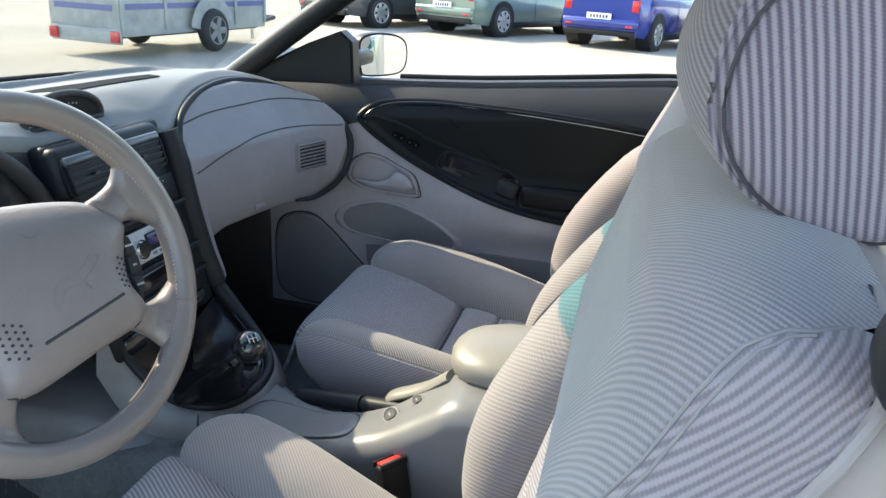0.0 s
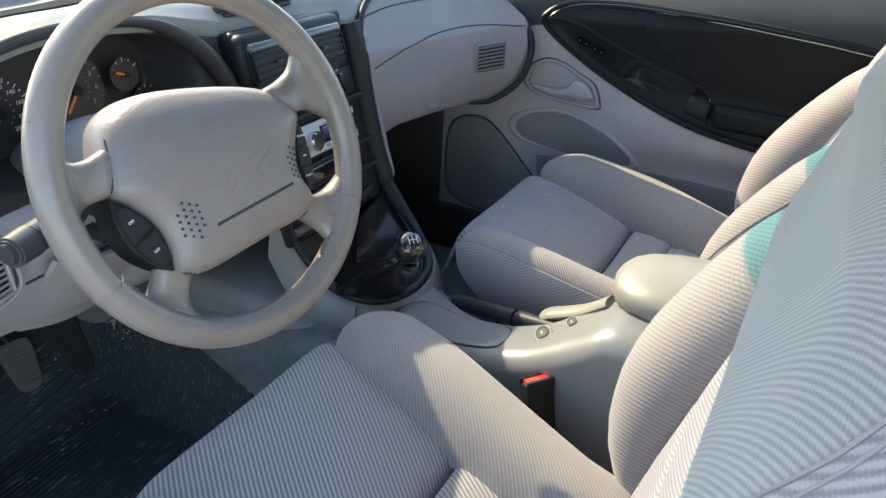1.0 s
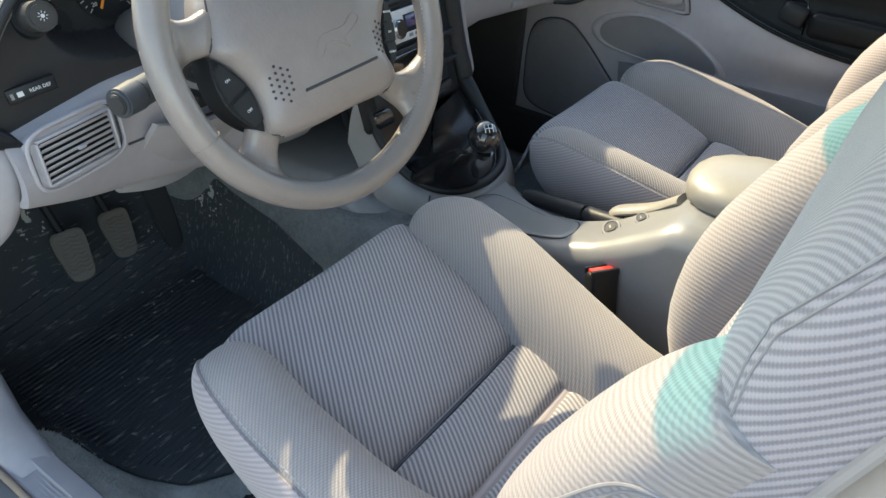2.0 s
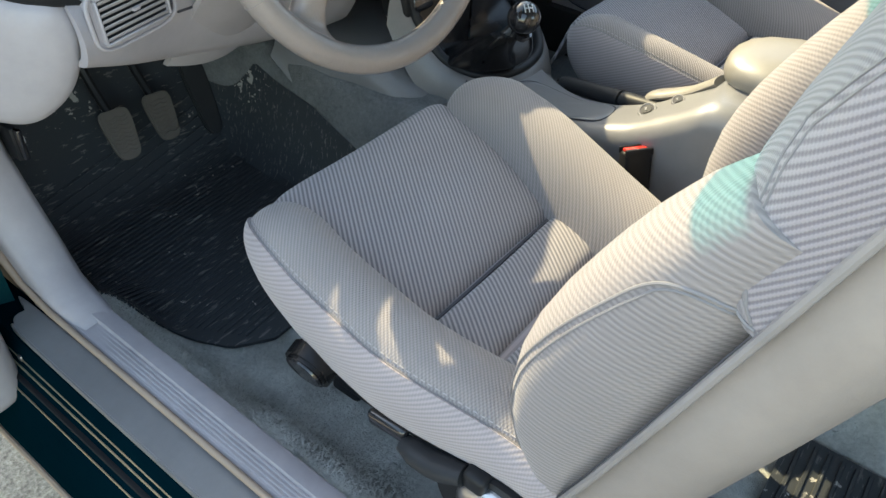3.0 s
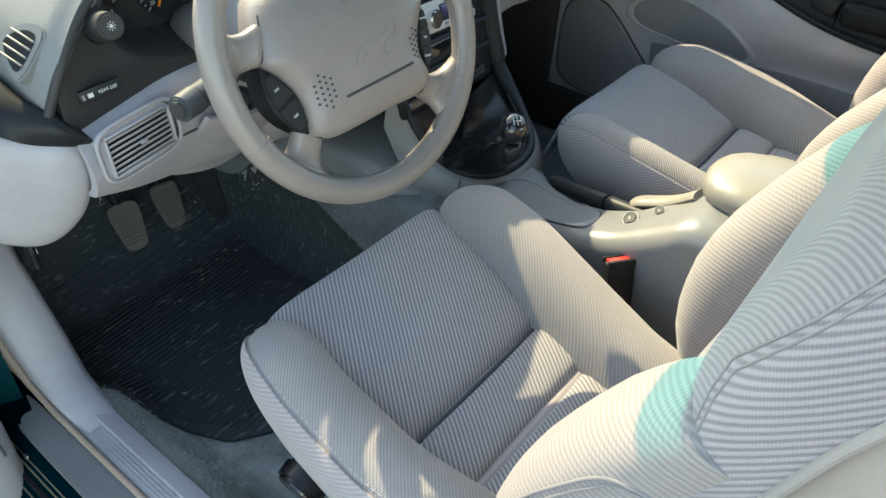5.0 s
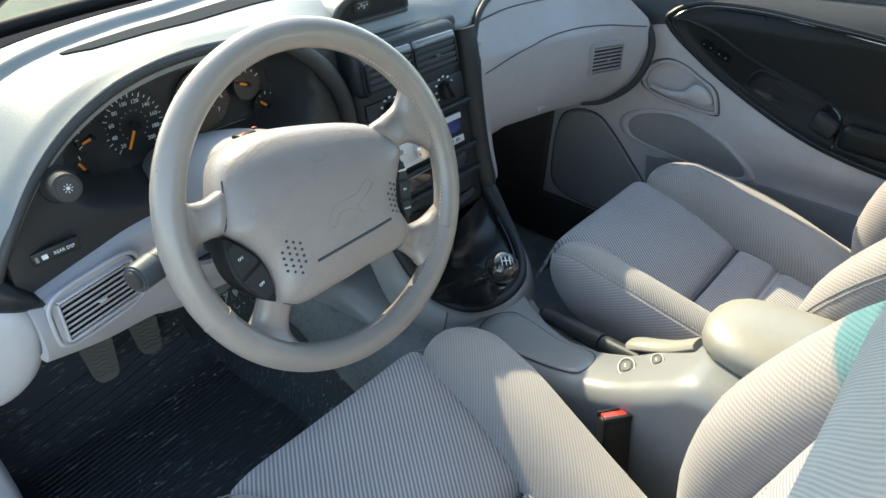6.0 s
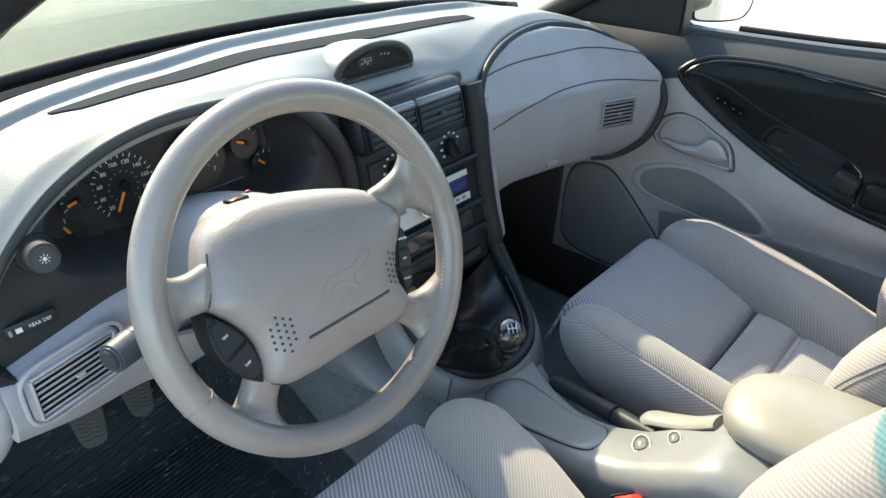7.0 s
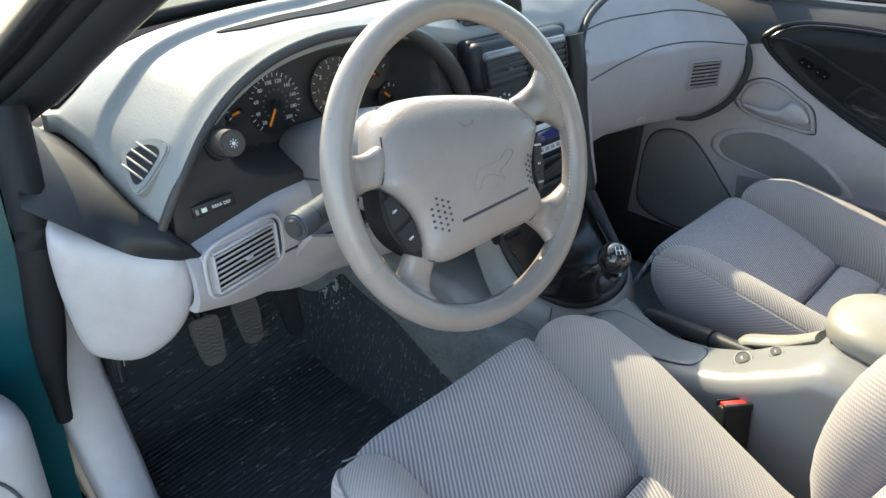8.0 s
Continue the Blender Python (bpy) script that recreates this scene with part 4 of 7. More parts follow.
def top_fn(u, v):
    p = EDGE[round(u * 109)]
    q = Vector((p.x * 1.03, 1.135 - 0.13 * (p.x / 0.66) ** 2, 0.980 - 0.045 * (p.x / 0.66) ** 4))
    if p.x < -0.5:
        q.z -= 0.03 * smoothstep(-0.5, -0.6, p.x)
    m_ = p.lerp(q, v)
    m_.z += (0.018 - 0.008 * smoothstep(-0.1, -0.25, p.x)) * math.sin(math.pi * v) ** 0.7 * (1 - 0.5 * smoothstep(0.4, 0.65, abs(p.x)))
    m_.z += 0.008 * (1 - v) * smoothstep(0.0, 0.12, v)
    # the pad evens out away from its scalloped edge
    even = along([-0.5, -0.4, -0.3, -0.2, -0.1, 0.1, 0.3, 0.5, 0.65], [0.976, 0.990, 0.994, 0.992, 0.986, 0.972, 0.978, 0.988, 0.95], p.x) - p.z
    m_.z += even * (1 - v) * smoothstep(0.0, 0.35, v) * smoothstep(-0.55, -0.42, p.x) * smoothstep(0.64, 0.5, p.x)
    # raised roll along the glass
    step = along(STEP_X, STEP_Y, p.x)
    m_.z += 0.013 * smoothstep(step - 0.006, step + 0.010, m_.y) * smoothstep(0.50, 0.40, p.x) * (1 - smoothstep(0.80, 1.0, v))
    return tuple(m_)


pad = part("top_pad", shell(top_fn, 110, 72, 0.02, (0, 0, -1)), GREY_SOFT, dash, "sunlit grey soft pad", smooth=70)


def top_z(x, y):
    """Height of the pad's surface over x, y."""
    i = min(range(110), key=lambda k: abs(EDGE[k].x - x))
    p, q = EDGE[i], Vector(top_fn(i / 109, 1.0))
    return top_fn(i / 109, min(1.0, max(0.0, (y - p.y) / (q.y - p.y))))[2]


def on_pad(i, y, lift=0.0):
    """The pad's surface on its i-th rib at depth y."""
    p, q = EDGE[i], Vector(top_fn(i / 109, 1.0))
    return Vector(top_fn(i / 109, min(1.0, max(0.0, (y - p.y) / (q.y - p.y))))) + Vector((0, 0, lift))


S0, S1 = [min(range(110), key=lambda k: abs(EDGE[k].x - x)) for x in (-0.415, 0.345)]


def slot_fn(u, v):
    i = S0 + round(u * (S1 - S0))
    near = along([-0.41, -0.38, -0.26, -0.12, 0.06, 0.26, 0.36], [0.960, 0.946, 0.950, 0.957, 0.966, 0.945, 0.932], EDGE[i].x)
    far = along([-0.41, -0.36, -0.23, -0.08, 0.11, 0.30, 0.36], [0.968, 0.976, 0.996, 1.006, 1.008, 0.974, 0.950], EDGE[i].x)
    return tuple(on_pad(i, near + (far - near) * v, 0.0020))


part("demister_slot", shell(slot_fn, S1 - S0 + 1, 6, 0.008, (0, 0, -1)), SLOT, pad, "dark demister slot", smooth=60)
part("glass_strip", shell(lambda u, v: tuple(Vector(top_fn(0.03 + 0.94 * u, 0.90 + 0.10 * v)) + Vector((0, 0, 0.004))), 90, 4, 0.01, (0, 0, -1)), MATTE, pad, "black strip along the glass")
# hooded clock pod on the pad
clock = part("clock_pod", bmesh.new(), GREY_SOFT, dash, "half-round grey clock hood")
rings = []
for t in np.linspace(0, 1, 12):
    y = 0.886 + 0.105 * t
    g = math.sqrt(max(0.0, 1 - (t * 0.98) ** 2.2))
    rings.append([(0.034 + 0.080 * (0.35 + 0.65 * g) * math.cos(a), y, 0.972 + (0.006 + 0.036 * g) * math.sin(a) ** 0.8 if 0 < a < math.pi else 0.972) for a in np.linspace(0, math.pi, 25)] + [(0.036 - 0.05, y, 0.955), (0.036 + 0.05, y, 0.955)])
bm2 = loft(rings)
bmesh.ops.recalc_face_normals(bm2, faces=bm2.faces)
bm2.to_mesh(clock.data)
bm2.free()
clock.data.shade_smooth()
clock.data.set_sharp_from_angle(angle=radians(40))
part("hood_lip", tube([(0.034 + 0.078 * math.cos(a), 0.885, 0.974 + 0.040 * math.sin(a) ** 0.8) for a in np.linspace(0.02, math.pi - 0.02, 40)], 0.0062, 10, up=(0, 1, 0)), CHARCOAL, clock, "dark hood lip")
part("window", prism([(0.034 + 0.074 * math.cos(a), 0.975 + 0.037 * math.sin(a) ** 0.8) for a in np.linspace(0, math.pi, 30)], "y", 0.8835, 0.892), BLACK, clock, "black clock window")
part("sill", box((0.034, 0.880, 0.973), (0.150, 0.012, 0.007), 0.003), CHARCOAL, clock)
part("dial_mark", prism(oval(0.012, 0.994, 0.019, 0.009, 24, 3.0), "y", 0.8825, 0.8832), KNOB, clock)
for k in range(4):
    part("clock_bar", box((0.003 + 0.006 * k, 0.8822, 0.992 + 0.0025 * (k % 2)), (0.0040, 0.0008, 0.0030 + 0.0015 * (k % 3))), DIM_MARK, clock, smooth=0)
part("clock_bar", box((0.012, 0.8822, 0.9985), (0.022, 0.0008, 0.0010)), DIM_MARK, clock, smooth=0)
for k in range(3):
    part("clock_digit", box((0.044 + 0.008 * k, 0.8828, 1.000 - 0.001 * k), (0.0034, 0.001, 0.0028)), DIM_MARK, clock, smooth=0)

# instrument panel: black hooded face with a deep oval recess
LOW = [(-0.592, 0.792, 0.814), (-0.50, 0.812, 0.822), (-0.43, 0.828, 0.825), (-0.30, 0.838, 0.826), (-0.18, 0.838, 0.828), (-0.095, 0.828, 0.822), (-0.06, 0.824, 0.812)]
LOWS = spline(LOW, 60)


def low_at(x):
    return level(LOWS, x)


def bezel_fn(u, v):
    x = -0.594 + 0.530 * u
    a, c = edge_at(x) + Vector((0, 0.004, -0.006)), low_at(x)
    p = a.lerp(c, v)
    p.x = x
    rx, rz = (x + 0.313) / 0.186, (p.z - 0.912) / 0.071
    r = (abs(rx) ** 2.6 + abs(rz) ** 2.6) ** (1 / 2.6)
    p.y += 0.085 * smoothstep(1.04, 0.90, r)
    return tuple(p)


bez = part("instrument_panel", shell(bezel_fn, 120, 50, 0.012, (0, 1, 0)), CHARCOAL, dash, "black hooded instrument panel", smooth=50)
lip = [p + Vector((0, 0.000, -0.008)) for p in EDGE if p.x < -0.20]
lip = spline([tuple(p) for p in lip[::4]] + [(-0.160, 0.848, 0.975), (-0.115, 0.842, 0.940), (-0.084, 0.834, 0.892), (-0.071, 0.826, 0.83), (-0.068, 0.818, 0.79)], 90)
part("hood_lip", tube(lip, lambda t: 0.0055 + 0.0075 * smoothstep(0.6, 0.8, t), 12), CHARCOAL, bez, "rounded charcoal hood edge")

# gauges on the recessed plate
def plate_y(z):
    return 0.9245 - 0.10 * (z - 0.89)


def gauge(cx, cz, r, name, marks, a0, a1, needle, red=None, numbers=(), nsize=0.0105):
    """A dial with ticks from a0 to a1 degrees (clockwise from straight down) and its orange needle."""
    g = part(name, moved(prism(oval(0, 0, r, r, 48), "z", -0.002, 0.0015), Matrix.Translation((cx, plate_y(cz) - (0.010 if r < 0.03 else 0.0), cz)) @ pose(0, 0, 0, 84.3)), LENS_BLACK, dash)
    M = Matrix.Translation((cx, plate_y(cz) - 0.002 - (0.010 if r < 0.03 else 0.0), cz)) @ pose(0, 0, 0, 84.3)

    def at(deg, rad):
        a = radians(deg)
        return (-rad * math.sin(a), -rad * math.cos(a))
    for k in range(marks):
        d = a0 + (a1 - a0) * k / (marks - 1)
        x, y = at(d, r * 0.90)
        long = k % 2 == 0
        is_red = red and red[0] <= k <= red[1]
        part("tick", moved(box((0, 0, 0), (0.0011, 0.0055 if long else 0.0032, 0.0006)), M @ pose(x, y, 0, 0, 0, -d)), RED_MARK if is_red else GREY_MARK, g, smooth=0)
    for k, s in enumerate(numbers):
        d = a0 + (a1 - a0) * k / (len(numbers) - 1)
        x, y = at(d, r * 0.70)
        part("numeral", text(s, nsize, M @ pose(x, y, 0)), GREY_MARK, g, smooth=0)
    if r > 0.04:
        for k in range(13):
            d = a0 + (a1 - a0) * k / 12
            x, y = at(d, r * 0.44)
            part("inner_mark", moved(box((0, 0, 0), (0.0022, 0.0016, 0.0006)), M @ pose(x, y, 0)), DIM_MARK, g, smooth=0)
    x, y = at(needle, r * 0.34)
    nd = part("needle", moved(box((0, 0, 0.0035), (0.0032, r * 0.78, 0.0012)), M @ pose(x, y, 0, 0, 0, -needle)), ORANGE, g, "orange needle", smooth=0)
    part("hub", moved(prism(oval(0, 0, r * 0.16, r * 0.16, 20), "z", 0.0, 0.006), M), BLACK, g)
    return g


gauge(-0.366, 0.903, 0.043, "speedometer", 25, 42, 318, 28, numbers=[str(k) for k in range(20, 220, 20)], nsize=0.0074)
gauge(-0.262, 0.907, 0.043, "tachometer", 15, 50, 310, 38, red=(12, 14), numbers=[str(k) for k in range(0, 8)], nsize=0.0085)
gauge(-0.428, 0.910, 0.020, "oil_gauge", 5, 60, 190, 75, red=(3, 4))
gauge(-0.442, 0.868, 0.020, "fuel_gauge", 5, 60, 170, 150)
gauge(-0.194, 0.915, 0.022, "battery_gauge", 5, 120, 240, 110, red=(0, 0))
gauge(-0.160, 0.872, 0.022, "temperature_gauge", 5, 120, 240, 130, red=(0, 0))
part("odometer", box((-0.256, plate_y(0.880) - 0.004, 0.880), (0.042, 0.002, 0.012), 0.001), LENS_BLACK, bez)
for k in range(6):
    part("digit_bar", box((-0.272 + 0.0062 * k, plate_y(0.876) - 0.0058, 0.880), (0.0032, 0.001, 0.006)), GREY_MARK, bez, smooth=0)
part("odometer_flag", box((-0.236, plate_y(0.880) - 0.006, 0.880), (0.006, 0.001, 0.007)), WHITE, bez, smooth=0)
part("unit_text", text("km/h", 0.0065, Matrix.Translation((-0.352, plate_y(0.868) - 0.004, 0.866)) @ pose(0, 0, 0, 84)), GREY_MARK, bez, smooth=0)
for x0 in (-0.375, -0.215):
    part("panel_line", tube(spline([(x0 - 0.045, 0.922, 0.850), (x0 + 0.045, 0.922, 0.850), (x0 + 0.048, 0.923, 0.858), (x0 - 0.045, 0.923, 0.858)], 24, True), 0.0007, 5, True), GREY_DARK, bez)

# headlamp switch and the rear demister button
hs = part("headlamp_switch", cyl((-0.517, 0.828, 0.912), (-0.521, 0.803, 0.922), 0.021, 0.019, 28, 0.002), BLACK, dash)
part("knob", cyl((-0.5205, 0.806, 0.921), (-0.526, 0.772, 0.931), 0.0150, 0.0145, 32, 0.003), CHARCOAL, hs, "dark grey ribbed knob")
KM = look((-0.5262, 0.7715, 0.9312), (-0.526 + 0.005, 0.772 + 0.034, 0.931 - 0.010)) @ Matrix.Scale(0.6, 4)
part("symbol", join(moved(prism(oval(0, 0, 0.0032, 0.0032, 16), "z", 0, 0.0008), KM), *[moved(box((0, 0.0066, 0.0004), (0.0011, 0.0032, 0.0008)), KM @ pose(0, 0, 0, 0, 0, a)) for a in range(0, 360, 45)]), GREY_MARK, hs, smooth=0)
RM = Matrix.Translation((-0.546, 0.7935, 0.856)) @ pose(0, 0, 0, 80, -9, -13)
rd = part("rear_demister_switch", moved(box((0, 0, 0), (0.050, 0.015, 0.010), 0.002), RM), BLACK, dash)
part("symbol", moved(box((-0.012, 0, 0.0055), (0.006, 0.005, 0.0006)), RM), GREY_MARK, rd, smooth=0)
part("symbol", moved(box((-0.020, 0, 0.0055), (0.003, 0.006, 0.0006)), RM), GREY_DARK, rd, smooth=0)
part("lettering", text("REAR DEF", 0.0050, RM @ pose(0.008, 0, 0.0055)), GREY_MARK, rd, smooth=0)

# lower grey panel under the instruments
BOT = spline([(-0.600, 0.772, 0.738), (-0.52, 0.802, 0.700), (-0.424, 0.850, 0.657), (-0.32, 0.880, 0.622), (-0.232, 0.900, 0.596), (-0.10, 0.905, 0.575)], 60)


def lower_fn(u, v):
    x = -0.594 + 0.530 * u
    a = low_at(x)
    c = level(BOT, x)
    p = Vector((x, a.y, a.z)).lerp(Vector((x, c.y, c.z)), v)
    p.y -= 0.020 * math.sin(math.pi * min(1, v * 1.1)) ** 0.6 + 0.008 * (1 - v)
    if v > 0.92:
        p.y += 0.03 * (v - 0.92) / 0.08
    return tuple(p)


low = part("lower_panel", shell(lower_fn, 70, 30, 0.012, (0, 1, 0.3)), GREY, dash, "smooth grey lower panel", smooth=60)
part("panel_gap", tube([Vector(lower_fn(u, 0.50 - 0.12 * u)) + Vector((0, -0.001, 0)) for u in np.linspace(0.28, 0.98, 40)], 0.0016, 6), SEAM, low)


def vent(parent, M, w, h, slats, m_frame, m_slat, label, angle=-25, depth=0.012):
    """A louvred outlet facing the local z, in a frame."""
    v_ = part("air_vent", moved(prism(oval(0, 0, w / 2 + 0.008, h / 2 + 0.008, 48, 6.0), "z", -depth, 0.001), M), m_frame, parent, label)
    part("mouth", moved(prism(oval(0, 0, w / 2, h / 2, 40, 7.0), "z", -depth, 0.0022), M), BLACK, v_)
    for k in range(slats):
        y = -h / 2 + h * (k + 0.5) / slats
        part("slat", moved(box((0, 0, 0), (w * 0.97, h / slats * 0.72, 0.0016), 0.0006, 1), M @ pose(0, y, 0.0045, angle)), m_slat, v_)
    for x in (-w / 2 - 0.0015, w / 2 + 0.0015):
        part("cheek", moved(box((x, 0, 0.003), (0.003, h * 1.02, 0.008), 0.001, 1), M), m_frame, v_)
    for y in (-h / 2 - 0.0015, h / 2 + 0.0015):
        part("cheek", moved(box((0, y, 0.003), (w * 1.02, 0.003, 0.008), 0.001, 1), M), m_frame, v_)
    if m_frame is BLACK_SOFT:
        part("brow", moved(box((0, h / 2 + 0.005, 0.004), (w * 1.06, 0.014, 0.014), 0.005, 3), M @ pose(0, 0, 0, -8)), BROW, v_, "glossy brow, sky highlight in its tone")
    part("tab", moved(box((0, 0, 0.007), (0.010, 0.004, 0.005), 0.001), M), m_slat, v_)
    return v_


def facing(c, right, up):
    """A pose at c whose x runs along right and y near up."""
    r = Vector(right).normalized()
    f = r.cross(Vector(up)).normalized()
    u = f.cross(r)
    return Matrix(((r.x, u.x, f.x, c[0]), (r.y, u.y, f.y, c[1]), (r.z, u.z, f.z, c[2]), (0, 0, 0, 1)))


VM = facing((-0.523, 0.776, 0.789), (0.094, 0.021, 0.0), (0, 0.10, 1))
dv = vent(dash, VM, 0.096, 0.046, 7, GREY, GREY, "grey louvred driver's vent", 35)
part("vent_lip", moved(tube([(a, c, 0.001) for a, c in oval(0.002, 0, 0.062, 0.034, 48, 4.5)], 0.0026, 8, True), VM), GREY, dv, "rounded outlet surround")
part("vent_groove", moved(tube([(a, c, -0.0005) for a, c in oval(0.002, 0, 0.0585, 0.0305, 48, 4.5)], 0.0014, 6, True), VM), SEAM, dv)
# small demister vent at the left end of the pad
SU, SV = min(((a, c) for a in np.linspace(0.01, 0.2, 40) for c in np.linspace(0.05, 0.6, 40)), key=lambda w: (Vector(top_fn(*w)) - Vector((-0.606, 0.842, 0.914))).length)
svc = Vector(top_fn(SU, SV))
vm = facing(svc, Vector(top_fn(SU, SV - 0.05)) - Vector(top_fn(SU, SV + 0.05)), Vector(top_fn(SU + 0.03, SV)) - svc) @ Matrix.Diagonal((1.5, 1.0, 1.0, 1.0))
sv = part("side_vent", moved(prism(smooth_outline([(-0.022, -0.002), (-0.004, 0.026), (0.016, 0.030), (0.020, 0.0), (0.016, -0.030), (0.0, -0.026)], 40), "z", -0.01, 0.0035, 0.002), vm), GREY_SOFT, dash, "grey wedge-shaped demister vent")
part("mouth", moved(prism(smooth_outline([(-0.014, -0.002), (-0.003, 0.018), (0.011, 0.021), (0.014, 0.0), (0.011, -0.022), (0.0, -0.018)], 40), "z", -0.004, 0.0042), vm), BLACK, sv)
for k in range(4):
    part("slat", moved(box((0.001, -0.014 + 0.0095 * k, 0.0050), (0.026, 0.0022, 0.003), 0.0006, 1), vm), GREY_SOFT, sv)

# left end: dark cap over a rounded grey end panel
CAP_LOW = spline([(-0.722, 0.845, 0.890), (-0.688, 0.826, 0.862), (-0.660, 0.812, 0.838), (-0.637, 0.800, 0.822), (-0.604, 0.782, 0.812), (-0.572, 0.776, 0.806)], 30)
CAP_TOP = spline([(-0.668, 1.00, 0.928), (-0.634, 0.94, 0.906), (-0.626, 0.875, 0.884), (-0.620, 0.822, 0.862), (-0.606, 0.796, 0.850), (-0.590, 0.788, 0.830)], 30)


def cap_fn(u, v):
    i = round(u * 29)
    p = CAP_LOW[i].lerp(CAP_TOP[i], v)
    return tuple(p + Vector((-0.35, -0.75, 0.3)) * 0.012 * math.sin(math.pi * v))


part("end_cap", shell(cap_fn, 30, 10, 0.03, (0.3, 0.8, -0.2)), BLACK, dash, "black dash end cap", smooth=70)
EM = facing((-0.652, 0.828, 0.738), (0.115, -0.072, 0.0), (0.0, -0.16, 1))
EO = smooth_outline([(-0.052, 0.124), (-0.024, 0.114), (0.007, 0.100), (0.036, 0.088), (0.070, 0.078), (0.083, 0.048), (0.079, 0.016), (0.062, -0.026), (0.037, -0.055), (0.008, -0.071), (-0.022, -0.068), (-0.050, -0.046), (-0.060, 0.03), (-0.060, 0.10)], 84)
part("end_panel", loft([[EM @ Vector((0.012 + (a - 0.012) * g, 0.02 + (c - 0.02) * g, z)) for a, c in EO] for g, z in ((0.99, -0.09), (1.0, -0.03), (0.995, -0.014), (0.97, -0.003), (0.92, 0.005), (0.82, 0.011), (0.6, 0.0155), (0.3, 0.018), (0.02, 0.0185))]), GREY, dash, "rounded grey end panel", smooth=70)

# centre stack: black tilted face
ST = facing((0.043, 0.7925, 0.80), (1, 0, 0), (0, 0.283, 1))


def st(a, c, d=0.0):
    """A pose on the stack: a across, c up from its middle, d out of it."""
    return ST @ pose(a, c, d)


stack = part("centre_panel", moved(box((0.018, 0, -0.03), (0.262, 0.335, 0.06), 0.012, 3), ST), BLACK, dash, "black centre stack")
part("vent_hood", moved(box((0.006, 0.124, -0.006), (0.240, 0.078, 0.042), 0.016, 4), ST), BLACK_SOFT, stack, "rounded black vent housing")
for a in (-0.051, 0.057):
    vent(dash, st(a, 0.114, 0.0155), 0.098, 0.040, 4, BLACK_SOFT, DARK_BLUE, "black louvred centre vent", 30)
part("control_plate", moved(box((0.016, 0.052, 0.001), (0.236, 0.044, 0.006), 0.002), ST), BLACK_SOFT, stack)
for a in (-0.050, 0.082):
    kb = part("climate_knob", moved(prism(oval(0, 0, 0.016, 0.016, 28), "z", 0.003, 0.016, 0.002), st(a, 0.052)), BLACK, stack)
    part("grip", moved(box((0, 0, 0.018), (0.007, 0.030, 0.010), 0.002), st(a, 0.052) @ pose(0, 0, 0, 0, 0, 25)), BLACK, kb)
    for k in range(9):
        w = radians(-120 + 30 * k)
        part("mark", moved(box((0.023 * math.sin(w), 0.023 * math.cos(w), 0.0045), (0.005, 0.0032, 0.0006)), st(a, 0.052)), GREY_MARK, kb, smooth=0)
for c in (0.022, -0.056, -0.100):
    part("shelf_rib", moved(box((0.018, c, 0.003), (0.250, 0.009, 0.016), 0.003), ST), BLACK_SOFT, stack)
radio = part("radio", moved(box((0.015, -0.018, 0.001), (0.19, 0.056, 0.012), 0.003), ST), BLACK, dash, "silver aftermarket radio with a blue display")
part("fascia", moved(box((0.015, 0.003, 0.0075), (0.186, 0.010, 0.002), 0.001), ST), SILVER, radio)
part("fascia", moved(box((0.015, -0.037, 0.0072), (0.186, 0.012, 0.002), 0.001), ST), SILVER, radio)
part("fascia", moved(box((-0.032, -0.018, 0.0075), (0.090, 0.034, 0.002), 0.001), ST), SILVER, radio)
part("display", moved(box((0.060, -0.014, 0.0075), (0.085, 0.020, 0.002), 0.001), ST), DISPLAY, radio)
part("volume_knob", moved(prism(oval(0, 0, 0.0155, 0.0155, 28), "z", 0.005, 0.022, 0.003), st(-0.010, -0.020)), CHROME, radio, "chrome volume knob")
for k in range(5):
    part("button", moved(box((0.026 + 0.016 * k, -0.036, 0.0078), (0.011, 0.006, 0.002), 0.001), ST), GREY_DARK, radio)
part("button", moved(box((-0.055, -0.014, 0.0080), (0.016, 0.008, 0.002), 0.001), ST), GREY_DARK, radio)
part("cubby", moved(box((0.012, -0.078, -0.006), (0.20, 0.034, 0.02), 0.003), ST), GLOSS_BLACK, stack)
part("cubby_lip", moved(box((0.012, -0.118, 0.0), (0.20, 0.026, 0.010), 0.003), ST), BLACK_SOFT, stack)
part("lower_pocket", moved(box((0.012, -0.148, -0.01), (0.22, 0.030, 0.03), 0.006), ST), GLOSS_BLACK, stack)

# passenger pod: grey face inside a dark arched outline
ARCH = [(0.214, 0.757, 0.660), (0.213, 0.777, 0.72), (0.212, 0.798, 0.800), (0.214, 0.812, 0.870), (0.218, 0.822, 0.915), (0.250, 0.838, 0.950), (0.31, 0.853, 0.972), (0.38, 0.861, 0.984), (0.46, 0.860, 0.986), (0.54, 0.838, 0.974), (0.605, 0.785, 0.945), (0.648, 0.712, 0.895),
        (0.652, 0.682, 0.860), (0.645, 0.676, 0.815), (0.615, 0.688, 0.765), (0.565, 0.722, 0.733), (0.51, 0.745, 0.735)]


